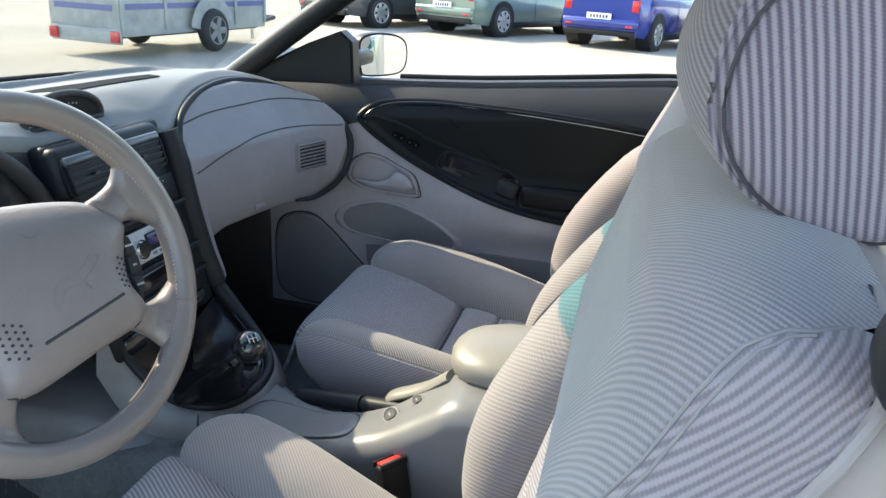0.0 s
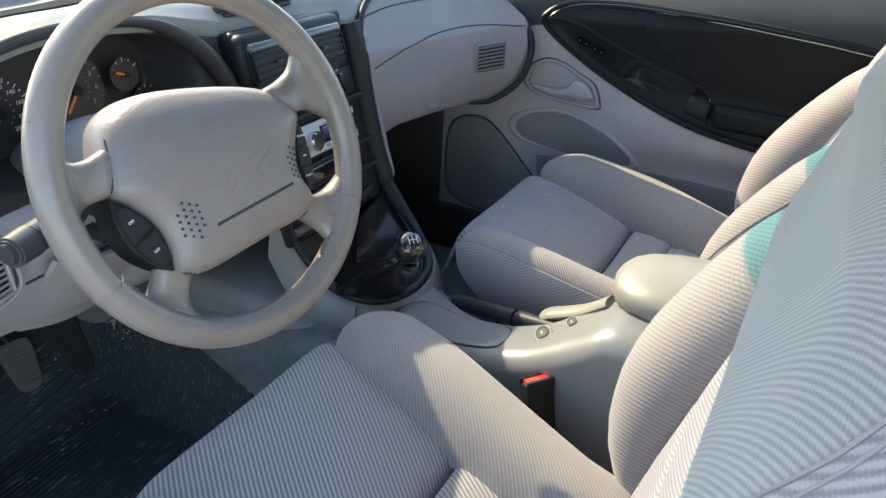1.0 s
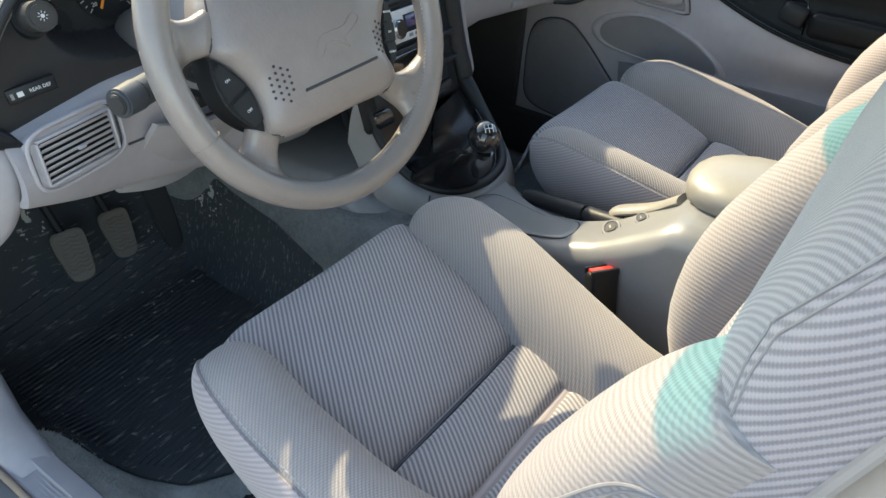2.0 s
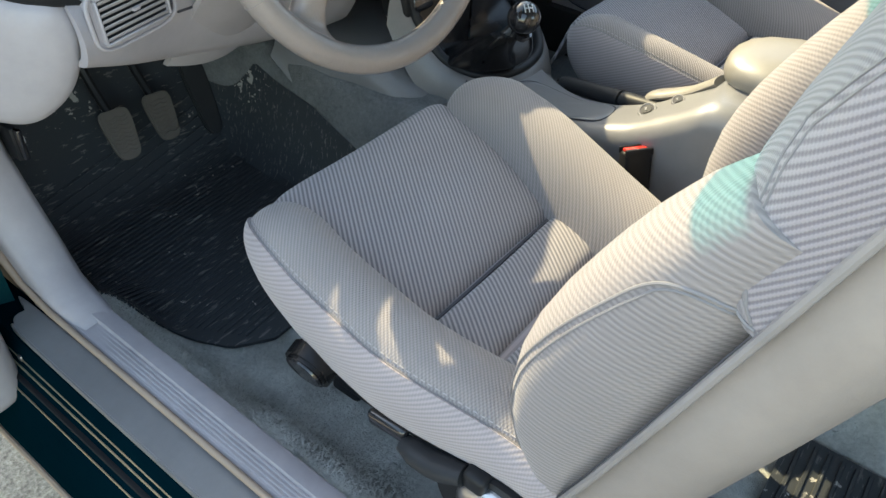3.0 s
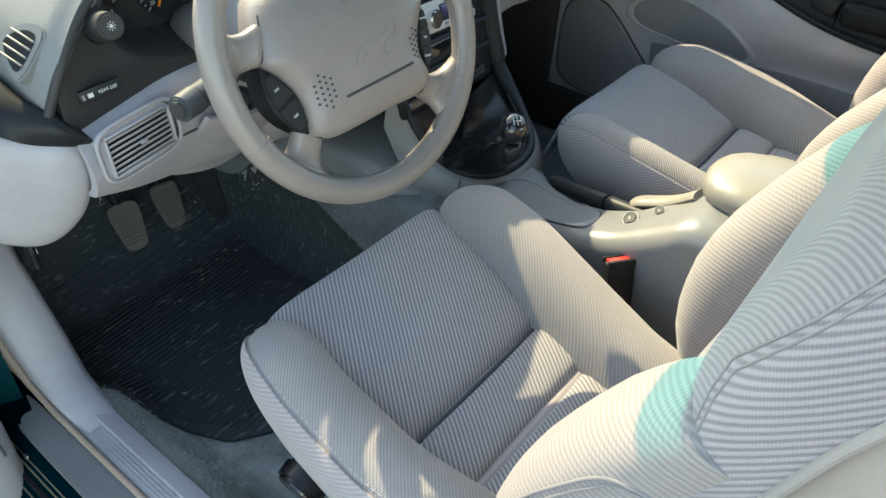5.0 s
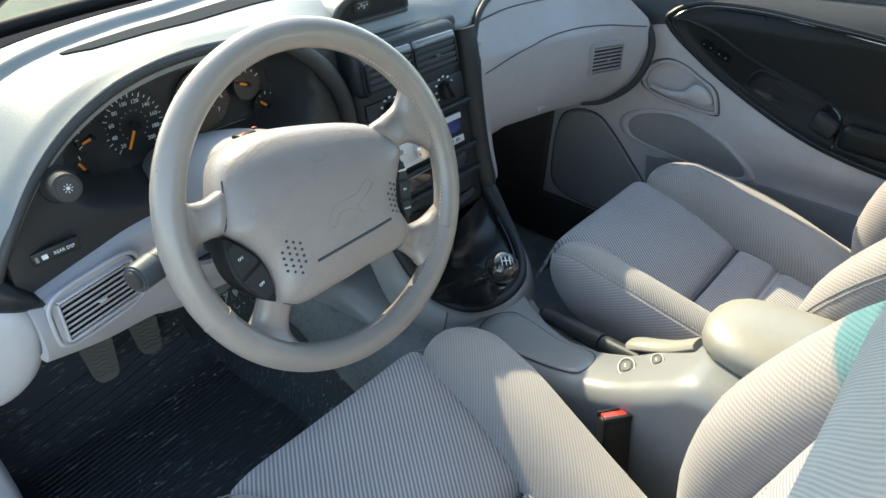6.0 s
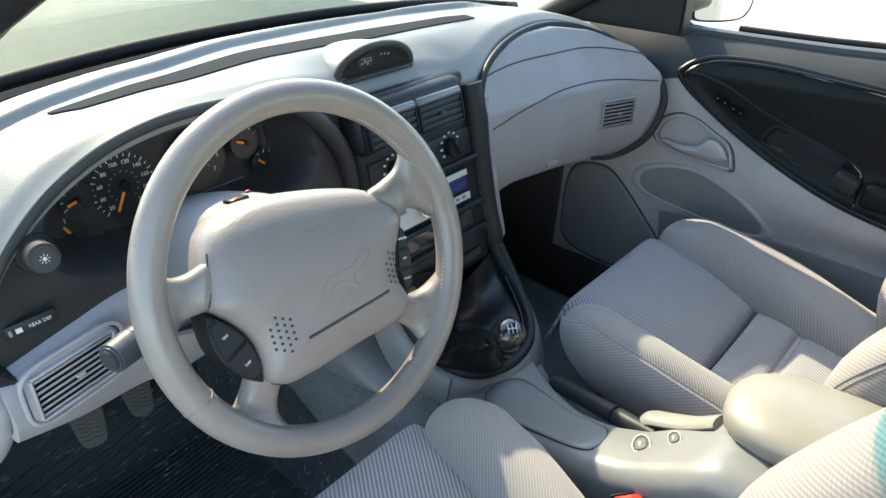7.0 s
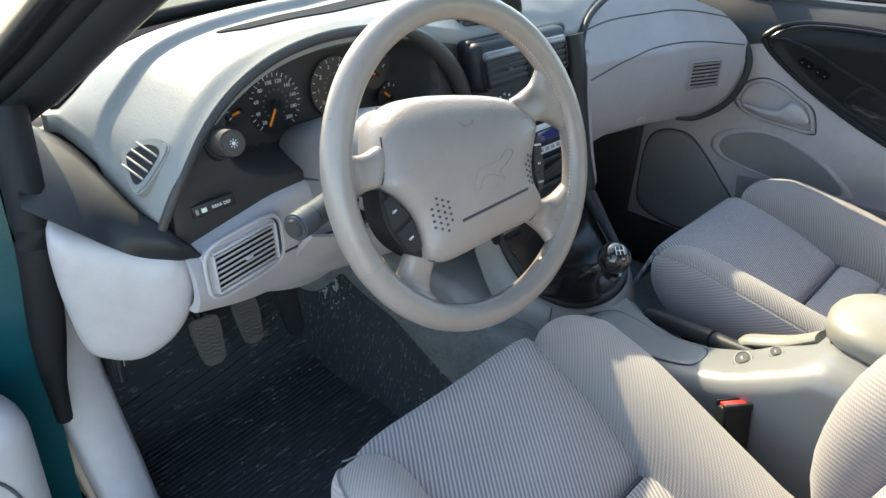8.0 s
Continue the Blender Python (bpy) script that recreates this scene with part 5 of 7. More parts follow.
def pod_fn(u, v):
    """u across, v from the top of the arch to the lower edge."""
    x = 0.215 + 0.436 * u
    zt = along([0.213, 0.218, 0.25, 0.31, 0.38, 0.46, 0.54, 0.605, 0.648, 0.652], [0.90, 0.915, 0.95, 0.972, 0.984, 0.986, 0.974, 0.945, 0.895, 0.87], x)
    zb = along([0.215, 0.235, 0.265, 0.30, 0.44, 0.56, 0.615, 0.652], [0.655, 0.672, 0.722, 0.735, 0.735, 0.728, 0.765, 0.86], x)
    z = zt + (zb - zt) * v
    yf = along([0.2, 0.3, 0.4, 0.5, 0.57, 0.652], [0.800, 0.785, 0.768, 0.747, 0.725, 0.683], x)
    y = yf + 0.36 * max(0.0, z - 0.885) ** 1.0 * along([0.2, 0.25, 0.5, 0.652], [1.3, 2.2, 2.4, 1.0], x) * 0.9 + 2.2 * max(0.0, 0.79 - z) ** 2
    y -= 0.010 * math.sin(math.pi * min(1, max(0, (z - 0.72) / 0.17)))
    return (x, y, z)


pod = part("passenger_pod", shell(pod_fn, 90, 50, 0.015, (0, 1, 0)), POD_GREY, dash, "smooth grey passenger side pod", smooth=70)


def pod_at(x, z):
    u = (x - 0.215) / 0.436
    lo, hi = 0.0, 1.0
    for _ in range(30):
        mid = (lo + hi) / 2
        lo, hi = (mid, hi) if pod_fn(u, mid)[2] > z else (lo, mid)
    return Vector(pod_fn(u, (lo + hi) / 2))


for za, zb_, zc in ((0.934, 0.944, 0.935), (0.858, 0.889, 0.882)):
    part("pod_seam", tube([pod_at(x, z) + Vector((0, -0.0006, 0)) for x, z in ((p.x, p.z) for p in spline([(0.224, 0, za), (0.32, 0, za + 0.022 if za < 0.9 else za + 0.012), (0.42, 0, zb_ + 0.004), (0.53, 0, zb_ + 0.004), (0.615 if za > 0.9 else 0.640, 0, zc)], 40))], 0.0013, 6), SEAM, pod, "dark seam")
part("pod_outline", tube([p + Vector((0, -0.005, 0)) for p in spline(ARCH, 90)], lambda t: along([0, 0.2, 0.4, 0.6, 0.9, 1.0], [0.006, 0.006, 0.006, 0.0085, 0.0075, 0.003], t), 10), BLACK_SOFT, pod, "dark outline")
g0 = pod_at(0.548, 0.828)
vent(dash, facing(g0 + Vector((0, -0.002, 0)), Vector(pod_at(0.59, 0.83) - pod_at(0.505, 0.83)), (0, 0.05, 1)), 0.078, 0.052, 7, POD_GREY, POD_GREY, "grey louvred passenger vent", 35)
part("glovebox_latch", box(pod_at(0.40, 0.752) + Vector((0, 0.001, 0)), (0.040, 0.008, 0.012), 0.003), POD_GREY, pod)
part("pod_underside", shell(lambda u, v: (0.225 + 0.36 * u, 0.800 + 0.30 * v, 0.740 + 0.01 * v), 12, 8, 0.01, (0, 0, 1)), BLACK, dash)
# ridge that sweeps from the pod round the gear lever
RIDGE = spline([(0.200, 0.830, 0.935), (0.201, 0.815, 0.885), (0.203, 0.797, 0.80), (0.206, 0.777, 0.72), (0.208, 0.760, 0.672), (0.2085, 0.757, 0.660)], 24)
rd_ = part("stack_ridge", tube(RIDGE, lambda t: 0.021 - 0.004 * t, 16, flat=1.1, up=(1, 0, 0)), BLACK_SOFT, dash, "dark raised ridge beside the stack")
part("ridge_flank", tube([p + Vector((0.026 - 0.002 * k / 24, 0.004, 0)) for k, p in enumerate(RIDGE) if k > 2], lambda t: 0.018 - 0.009 * t, 12), POD_GREY, dash, "grey flank of the ridge")

# Unseen black box added under the pad to stop stray sunlight.
part("dash_core", box((0, 1.17, 0.79), (1.30, 0.30, 0.22), 0.01), BLACK, dash)
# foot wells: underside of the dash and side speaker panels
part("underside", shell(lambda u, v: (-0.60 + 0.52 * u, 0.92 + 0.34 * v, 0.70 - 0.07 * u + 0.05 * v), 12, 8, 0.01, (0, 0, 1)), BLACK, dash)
spk = thing("kick_panel", "dark kick panel with a flat speaker cover, darkened for shade", "trim panel", (0.68, 0.95, 0.45), kind="structure")
# Charcoal in place of grey trim; foot well shade is in the colour.
part("panel", box((0.690, 1.10, 0.55), (0.03, 0.40, 0.52), 0.01), CHARCOAL, spk)
left_kick = thing("kick_panel", "dark carpeted kick panel by the pedals", "trim panel", (-0.66, 1.1, 0.45), kind="structure")
part("panel", box((-0.668, 1.15, 0.52), (0.03, 0.30, 0.50), 0.01), BLACK_SOFT, left_kick)

# ---- steering column ----
col = thing("steering_column", "grey steering column shroud with stalk and key lock", "steering column", (-0.335, 0.80, 0.82))
CA, CB = Vector((-0.335, 0.665, 0.890)), Vector((-0.325, 0.90, 0.805))
rings = []
for k in range(9):
    t = k / 8
    c = CA.lerp(CB, t)
    w, h = 0.062 - 0.010 * t + 0.010 * math.sin(math.pi * t), 0.056 + 0.008 * math.sin(math.pi * t)
    rings.append([(c.x + a, c.y + 0.30 * b_, c.z + b_) for a, b_ in oval(0, 0.006, w, h, 36, 2.8)])
# Darker than the interior grey; shade under the hood is in the colour.
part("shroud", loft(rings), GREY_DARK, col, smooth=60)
part("shroud_seam", tube([(-0.395, 0.70, 0.872), (-0.394, 0.80, 0.84), (-0.388, 0.88, 0.815)], 0.0015, 6), SEAM, col)
part("hazard_switch", box((-0.335, 0.735, 0.936), (0.024, 0.020, 0.013), 0.003, rot=(-18, 0, 0)), BLACK, col)
part("hazard_mark", box((-0.338, 0.732, 0.9432), (0.006, 0.006, 0.002), 0.0005, rot=(-18, 0, 0)), RED_MARK, col)
part("tilt_mark", box((-0.306, 0.755, 0.9330), (0.006, 0.004, 0.003), 0.001, rot=(-18, 0, 0)), RED_MARK, col)
sk = part("stalk", tube(spline([(-0.385, 0.715, 0.872), (-0.44, 0.695, 0.872), (-0.505, 0.672, 0.873)], 12), lambda t: 0.0075 + 0.007 * smoothstep(0.35, 0.6, t), 14), DARK_BLUE, col, "dark grey indicator stalk")
part("stalk_end", cyl((-0.505, 0.672, 0.873), (-0.532, 0.663, 0.8735), 0.0155, 0.0145, 24, 0.002), DARK_BLUE, sk)
part("stalk_tip", cyl((-0.532, 0.663, 0.8735), (-0.535, 0.662, 0.8736), 0.0105, 0.0095, 24, 0.001), CHARCOAL, sk, "grey stalk tip")
part("stalk_boot", box((-0.395, 0.712, 0.870), (0.03, 0.03, 0.035), 0.008), BLACK, col)
for z in (0.845, 0.815):
    part("lock_slot", box((-0.392, 0.735, z), (0.02, 0.030, 0.016), 0.004), BLACK, col)
part("column_cover", shell(lambda u, v: (-0.42 + 0.17 * u, 0.78 + 0.12 * v, 0.775 - 0.14 * v - 0.02 * math.sin(math.pi * u)), 12, 8, 0.01, (0, 1, 0)), GREY, col)

# ---- steering wheel ----
WC, WN = Vector((-0.339, 0.596, 0.913)), Vector((-0.1101, -0.9231, 0.3684)).normalized()
WU = Vector((0, 0, 1)).cross(WN).normalized()
WV = WN.cross(WU)
WM = Matrix(((WU.x, WV.x, WN.x, WC.x), (WU.y, WV.y, WN.y, WC.y), (WU.z, WV.z, WN.z, WC.z), (0, 0, 0, 1)))
wheel = thing("steering_wheel", "grey leather four-spoke steering wheel with airbag pad", "steering wheel", m=WM)


def wpart(name, bm, material, parent=None, label="", smooth=50):
    return part(name, moved(bm, WM), material, parent or wheel, label, smooth)


R0, RR = 0.1715, 0.0158
ring = [Vector((R0 * math.cos(2 * math.pi * k / 120), R0 * math.sin(2 * math.pi * k / 120), 0)) for k in range(120)]
rim = wpart("rim", tube(ring, RR, 20, True), LEATHER, label="worn grey leather rim", smooth=80)
for a in (205, 330):
    c, s = math.cos(radians(a)), math.sin(radians(a))
    t_ = [Vector((R0 * c + (RR + 0.0003) * math.cos(b_) * c, R0 * s + (RR + 0.0003) * math.cos(b_) * s, (RR + 0.0003) * math.sin(b_))) for b_ in np.linspace(0, 2 * math.pi, 25)[:-1]]
    wpart("leather_seam", tube(t_, 0.0006, 5, True, up=(c, s, 0.3)), LEATHER, rim)
for k in range(70):
    a = radians(-62 + 1.75 * k)
    q = (R0 - RR * 0.93)
    wpart("stitch", moved(box((0, 0, 0), (0.0030, 0.0009, 0.0009)), pose(q * math.cos(a), q * math.sin(a), 0.006, 0, 0, math.degrees(a) + 55)), THREAD, rim, smooth=0)

PADO = smooth_outline([(-0.113, 0.042), (-0.098, 0.067), (-0.069, 0.080), (-0.033, 0.0825), (0.0165, 0.0765), (0.062, 0.067), (0.090, 0.055), (0.113, 0.028), (0.104, 0.008), (0.0915, -0.015), (0.0865, -0.040), (0.093, -0.066), (0.084, -0.079), (0.066, -0.0855), (0.025, -0.088), (-0.020, -0.0925), (-0.061, -0.0955), (-0.080, -0.091), (-0.090, -0.080), (-0.090, -0.056), (-0.095, -0.034), (-0.109, -0.013), (-0.122, 0.003), (-0.119, 0.020)], 96)
rings = []
for g, z in ((0.96, -0.045), (1.0, -0.030), (1.0, -0.012), (0.985, -0.002), (0.95, 0.006), (0.88, 0.0115), (0.75, 0.0160), (0.55, 0.0190), (0.30, 0.0205), (0.05, 0.0210)):
    rings.append([(a * g, c * g, z - 0.006 * c / 0.09 * g - 0.016 * (max(0.0, c * g) / 0.085) ** 2.2) for a, c in PADO])
padw = wpart("airbag_pad", loft(rings), PAD, label="grainy grey airbag cover", smooth=70)


def padz(a, c):
    d_ = math.hypot(a, c) + 1e-6
    r = max(((a * p + c * q) / (d_ * math.hypot(p, q)), math.hypot(p, q)) for p, q in PADO)
    g = min(1.0, d_ / r[1])
    return along([0.05, 0.30, 0.55, 0.75, 0.88, 0.95, 0.985, 1], [0.021, 0.0205, 0.019, 0.016, 0.0115, 0.006, -0.002, -0.012], g) - 0.006 * c / 0.09 - 0.016 * (max(0.0, c) / 0.085) ** 2.2


sl = [Vector((a, -0.053 + 0.010 * (a + 0.044) / 0.103, padz(a, -0.05) + 0.0004)) for a in np.linspace(-0.044, 0.059, 16)]
wpart("slot", tube(sl, 0.0016, 6), SEAM, padw, "thin dark slot")
for cx_, cy_, n_ in ((-0.067, -0.042, 0), (0.076, -0.026, 1)):
    for i in range(4):
        for j in range(6):
            a, c = cx_ + (i - 1.5) * 0.0066, cy_ + (j - 2.5) * 0.0066 + 0.0033 * (i % 2)
            if abs(i - 1.5) > 1 and j in (0, 5):
                continue
            wpart("vent_hole", moved(prism(oval(0, 0, 0.0015, 0.0015, 8), "z", -0.001, 0.0008), pose(a, c, padz(a, c))), SEAM, padw, smooth=0)
# embossed emblem, kept to a plain running shape
em = smooth_outline([(-0.030, -0.018), (-0.020, -0.002), (-0.004, 0.002), (0.014, 0.004), (0.030, 0.014), (0.038, 0.008), (0.024, -0.002), (0.012, -0.008), (0.016, -0.018), (0.004, -0.010), (-0.012, -0.009), (-0.022, -0.020)], 48)
wpart("emblem", tube([Vector((a + 0.010, c - 0.006, padz(a + 0.010, c - 0.006) + 0.0002)) for a, c in em], 0.0006, 6, True), PAD, padw)
wpart("cover_notch", tube(spline([(-0.016, 0.049, padz(-0.016, 0.049)), (-0.010, 0.043, padz(-0.01, 0.043) + 0.0006), (0.0, 0.043, padz(0, 0.043) + 0.0006), (0.005, 0.047, padz(0.005, 0.047))], 12), 0.0005, 5), GREY_DARK, padw)

# spokes: each between two edge lines from the cover to the rim
for e1, e2 in ((((-0.112, 0.0435), (-0.130, 0.0385), (-0.146, 0.043), (-0.159, 0.062)), ((-0.1255, 0.0015), (-0.140, 0.000), (-0.152, -0.007), (-0.163, -0.024))),
               (((0.086, 0.0585), (0.108, 0.063), (0.126, 0.072), (0.136, 0.096)), ((0.117, 0.0255), (0.133, 0.0245), (0.147, 0.018), (0.164, 0.000))),
               (((0.0965, -0.066), (0.114, -0.070), (0.133, -0.067), (0.155, -0.050)), ((0.0725, -0.085), (0.086, -0.094), (0.098, -0.108), (0.103, -0.130))),
               (((-0.105, -0.075), (-0.111, -0.088), (-0.122, -0.097), (-0.140, -0.090)), ((-0.074, -0.095), (-0.079, -0.110), (-0.080, -0.128), (-0.068, -0.150)))):
    E1, E2 = spline([(a, c, 0) for a, c in e1], 18), spline([(a, c, 0) for a, c in e2], 18)
    root = ((E1[0] + E2[0]) / 2).normalized() * 0.016
    rings = []
    for k in range(-1, 18):
        p, q = (E1[0] - root, E2[0] - root) if k < 0 else (E1[k], E2[k])
        t = max(0, k) / 17
        z = -0.0095 - 0.005 * math.sin(math.pi * t) + 0.0065 * smoothstep(0.45, 1.0, t) - (0.006 if k < 0 else 0)
        h = 0.0125 - 0.003 * smoothstep(0.7, 1.0, t)
        rings.append([(p + q) / 2 + (q - p) / 2 * x + Vector((0, 0, z + y)) for x, y in oval(0, 0, 1.0, h, 28, 2.7)])
    wpart("spoke", loft(rings), LEATHER, label="leather-wrapped spoke", smooth=80)


def shoulder(points):
    """A line on the cover's rounded shoulder."""
    return [Vector((a * 0.978, c * 0.978, padz(a * 0.978, c * 0.978) + 0.0004)) for a, c in ((p.x, p.y) for p in spline([(a, c, 0) for a, c in points], 16))]


for pts in ([(-0.108, 0.052), (-0.116, 0.030), (-0.119, 0.016), (-0.124, 0.003)], [(-0.104, -0.076), (-0.090, -0.086), (-0.074, -0.095)], [(0.082, 0.060), (0.100, 0.044), (0.114, 0.027)], [(0.095, -0.064), (0.086, -0.078), (0.071, -0.086)]):
    wpart("cover_gap", tube(shoulder(pts), 0.0010, 6), SEAM, padw, "dark gap round the cover")
# button pods: dark lens shapes let into the cover
for s, top_, bot_, bulge, labels in ((-1, Vector((-0.1275, 0.001)), Vector((-0.091, -0.084)), 0.0165, ("ON", "OFF")), (1, Vector((0.104, 0.020)), Vector((0.094, -0.066)), 0.011, ("RESUME", "SET", "COAST"))):
    mid_, ax_ = (top_ + bot_) / 2, bot_ - top_
    sd_ = Vector((-ax_.y, ax_.x)).normalized()
    lens = [top_ + ax_ * t + sd_ * bulge * math.sin(math.pi * t) ** 0.9 for t in np.linspace(0, 1, 20)] + [top_ + ax_ * t - sd_ * bulge * math.sin(math.pi * t) ** 0.9 for t in np.linspace(1, 0, 20)[1:-1]]
    pod_b = wpart("button_pod", loft([[(*(mid_ + (p - mid_) * g), z) for p in lens] for g, z in ((1.0, -0.03), (1.0, -0.002), (0.95, 0.002), (0.6, 0.0040), (0.05, 0.0046))]), BLACK, label="black cruise control pod")
    ang = math.degrees(math.atan2(ax_.y, ax_.x)) + 90
    for k, lb in enumerate(labels):
        t0, t1 = 0.12 + 0.76 * k / len(labels), 0.12 + 0.76 * (k + 1) / len(labels) - 0.03
        side_a = [top_ + ax_ * t + sd_ * (bulge * math.sin(math.pi * t) * 0.80) for t in np.linspace(t0, t1, 8)]
        side_b = [top_ + ax_ * t - sd_ * (bulge * math.sin(math.pi * t) * 0.80) for t in np.linspace(t1, t0, 8)]
        bt = wpart("button", prism([(p.x, p.y) for p in side_a + side_b], "z", 0.000, 0.0062, 0.0012), KNOB, pod_b)
        c_ = top_ + ax_ * (t0 + t1) / 2
        wpart("lettering", text(lb, 0.0038 if s < 0 else 0.0032, pose(c_.x, c_.y, 0.0064, 0, 0, ang * 0.8)), WHITE, bt, smooth=0)

# ---- pedals ----
for nm, x, y, z, w, h, lb in (("clutch_pedal", -0.41, 1.10, 0.432, 0.052, 0.084, "worn grey rubber clutch pedal"), ("brake_pedal", -0.309, 1.13, 0.412, 0.050, 0.084, "worn dark rubber brake pedal"), ("accelerator_pedal", -0.205, 1.15, 0.40, 0.045, 0.14, "narrow dark accelerator pedal")):
    p = thing(nm, lb, "pedal", (x, y, z))
    M = Matrix.Translation((x, y, z)) @ pose(0, 0, 0, 62, 0, -8)
    outl = smooth_outline([(-w / 2, h * 0.45), (0, h * 0.52), (w / 2, h * 0.45), (w * 0.46, -h * 0.1), (w * 0.30, -h * 0.48), (-w * 0.30, -h * 0.48), (-w * 0.46, -h * 0.1)], 32)
    part("rubber_pad", moved(prism(outl, "z", -0.012, 0.0, 0.003), M), PEDAL if nm != "accelerator_pedal" else KNOB, p)
    if nm != "accelerator_pedal":
        for k in range(9):
            part("tread", moved(tube(spline([(-w * 0.36, h * (0.38 - 0.088 * k), 0.0008), (-w * 0.18, h * (0.34 - 0.088 * k), 0.0012), (0, h * (0.38 - 0.088 * k), 0.0012), (w * 0.18, h * (0.34 - 0.088 * k), 0.0012), (w * 0.36, h * (0.38 - 0.088 * k), 0.0008)], 13), 0.0016, 5), M), PEDAL if nm != "accelerator_pedal" else BLACK_SOFT, p)
    part("arm", tube(spline([tuple(M @ Vector((0, h * 0.2, -0.012))), (x, y + 0.08, z + 0.10), (x, y + 0.10, z + 0.22)], 10), 0.008, 8), BLACK, p)

# ---- centre console ----
con = thing("centre_console", "grey centre console with raised armrest and switch plate", "console", (0.02, 0.3, 0.3))


CON_Y = [-0.25, 0.20, 0.24, 0.28, 0.34, 0.39, 0.45, 0.50, 0.55, 0.59, 0.66, 0.80, 1.0]


def con_prof(y):
    """The console at y: left x, right x, top z."""
    xl = along(CON_Y, [-0.100, -0.100, -0.100, -0.099, -0.097, -0.094, -0.086, -0.080, -0.075, -0.078, -0.105, -0.125, -0.14], y)
    xr = along(CON_Y, [0.115, 0.115, 0.112, 0.100, 0.080, 0.066, 0.062, 0.068, 0.094, 0.122, 0.165, 0.190, 0.20], y)
    zt = along(CON_Y, [0.690, 0.694, 0.692, 0.660, 0.618, 0.596, 0.577, 0.566, 0.557, 0.555, 0.562, 0.62, 0.62], y)
    return xl, xr, zt


def con_ledge(y):
    """Where the top ends beside the handbrake, and how far it drops there."""
    xt = along(CON_Y, [0.105, 0.105, 0.060, 0.020, 0.006, 0.004, 0.016, 0.040, 0.074, 0.100, 0.135, 0.160, 0.17], y)
    return xt, along([0.24, 0.30, 0.36, 0.48, 0.55], [0.004, 0.030, 0.036, 0.034, 0.004], y)


rings = []
for y in np.linspace(-0.06, 1.0, 64):
    xl, xr, zt = con_prof(y)
    xt, drop = con_ledge(y)
    zt -= 0.055 * smoothstep(0.60, 0.635, y)                   # sunk under the gear lever
    zb, r = along([0.70, 0.80, 1.0], [0.30, 0.36, 0.52], y), along([0.20, 0.27, 0.40], [0.032, 0.036, 0.028], y)
    ring = [(xl - 0.012, y, zb), (xl - 0.006, y, max(zb + 0.01, zt - 0.10)), (xl, y, zt - r)]
    ring += [(xl + r - r * math.cos(a), y, zt - r + r * math.sin(a)) for a in np.linspace(0.25, 1.5, 7)]
    ring += [(xl + (xt - xl) * 0.55, y, zt + 0.001)]
    ring += [(xt - 0.010 + 0.010 * math.cos(a), y, zt - 0.010 + 0.010 * math.sin(a)) for a in np.linspace(1.5, 0.1, 5)]
    ring += [(xt + 0.001, y, zt - 0.010 - drop), (xt + (xr - xt) * 0.9, y, zt - 0.014 - drop)]
    ring += [(xr, y, zt - 0.03 - drop), (xr + 0.008, y, max(zb + 0.01, zt - 0.10)), (xr + 0.010, y, zb)]
    rings.append(ring)
body = part("body", loft(rings), CONSOLE, con, smooth=50)
TRAY = smooth_outline([(-0.066, 0.405), (-0.061, 0.47), (-0.055, 0.545), (-0.040, 0.578), (-0.012, 0.586), (0.018, 0.578), (0.034, 0.556), (0.022, 0.512), (0.001, 0.457), (-0.008, 0.405), (-0.020, 0.391), (-0.050, 0.389)], 64)
rings = []
for g, lift in ((1.0, -0.004), (1.0, 0.0012), (0.98, 0.0024), (0.85, 0.0026), (0.6, 0.0026), (0.3, 0.0026), (0.02, 0.0026)):
    rings.append([(-0.02 + (a + 0.02) * g, 0.49 + (c - 0.49) * g, con_prof(0.49 + (c - 0.49) * g)[2] + lift) for a, c in TRAY])
part("front_tray", loft(rings, False), CONSOLE, con, "slate grey tray lid", smooth=60)
part("tray_gap", tube([Vector((-0.02 + (a + 0.02) * 1.02, 0.49 + (c - 0.49) * 1.015, con_prof(0.49 + (c - 0.49) * 1.015)[2] + 0.0012)) for a, c in TRAY], 0.0008, 6, True), SEAM, con)
part("body_seam", tube([(-0.090, 0.61, 0.50), (-0.070, 0.628, 0.545), (-0.045, 0.642, 0.561)], 0.0013, 6), SEAM, con)
# armrest lid
rings = []
for y, g in zip((0.268, 0.264, 0.254, 0.235, 0.20, 0.14, 0.06, 0.0, -0.05, -0.062), (0.10, 0.38, 0.64, 0.84, 0.97, 1.0, 1.0, 1.0, 0.9, 0.5)):
    zc = 0.704 + 0.010 * smoothstep(0.28, 0.10, y)
    rings.append([(0.036 + a * 0.080 * g, y, zc + c * (0.15 + 0.85 * g) * 0.031) for a, c in oval(0, 0, 1, 1, 40, 2.4)])
part("armrest", loft(rings), BEIGE, con, "padded grey armrest lid", smooth=70)
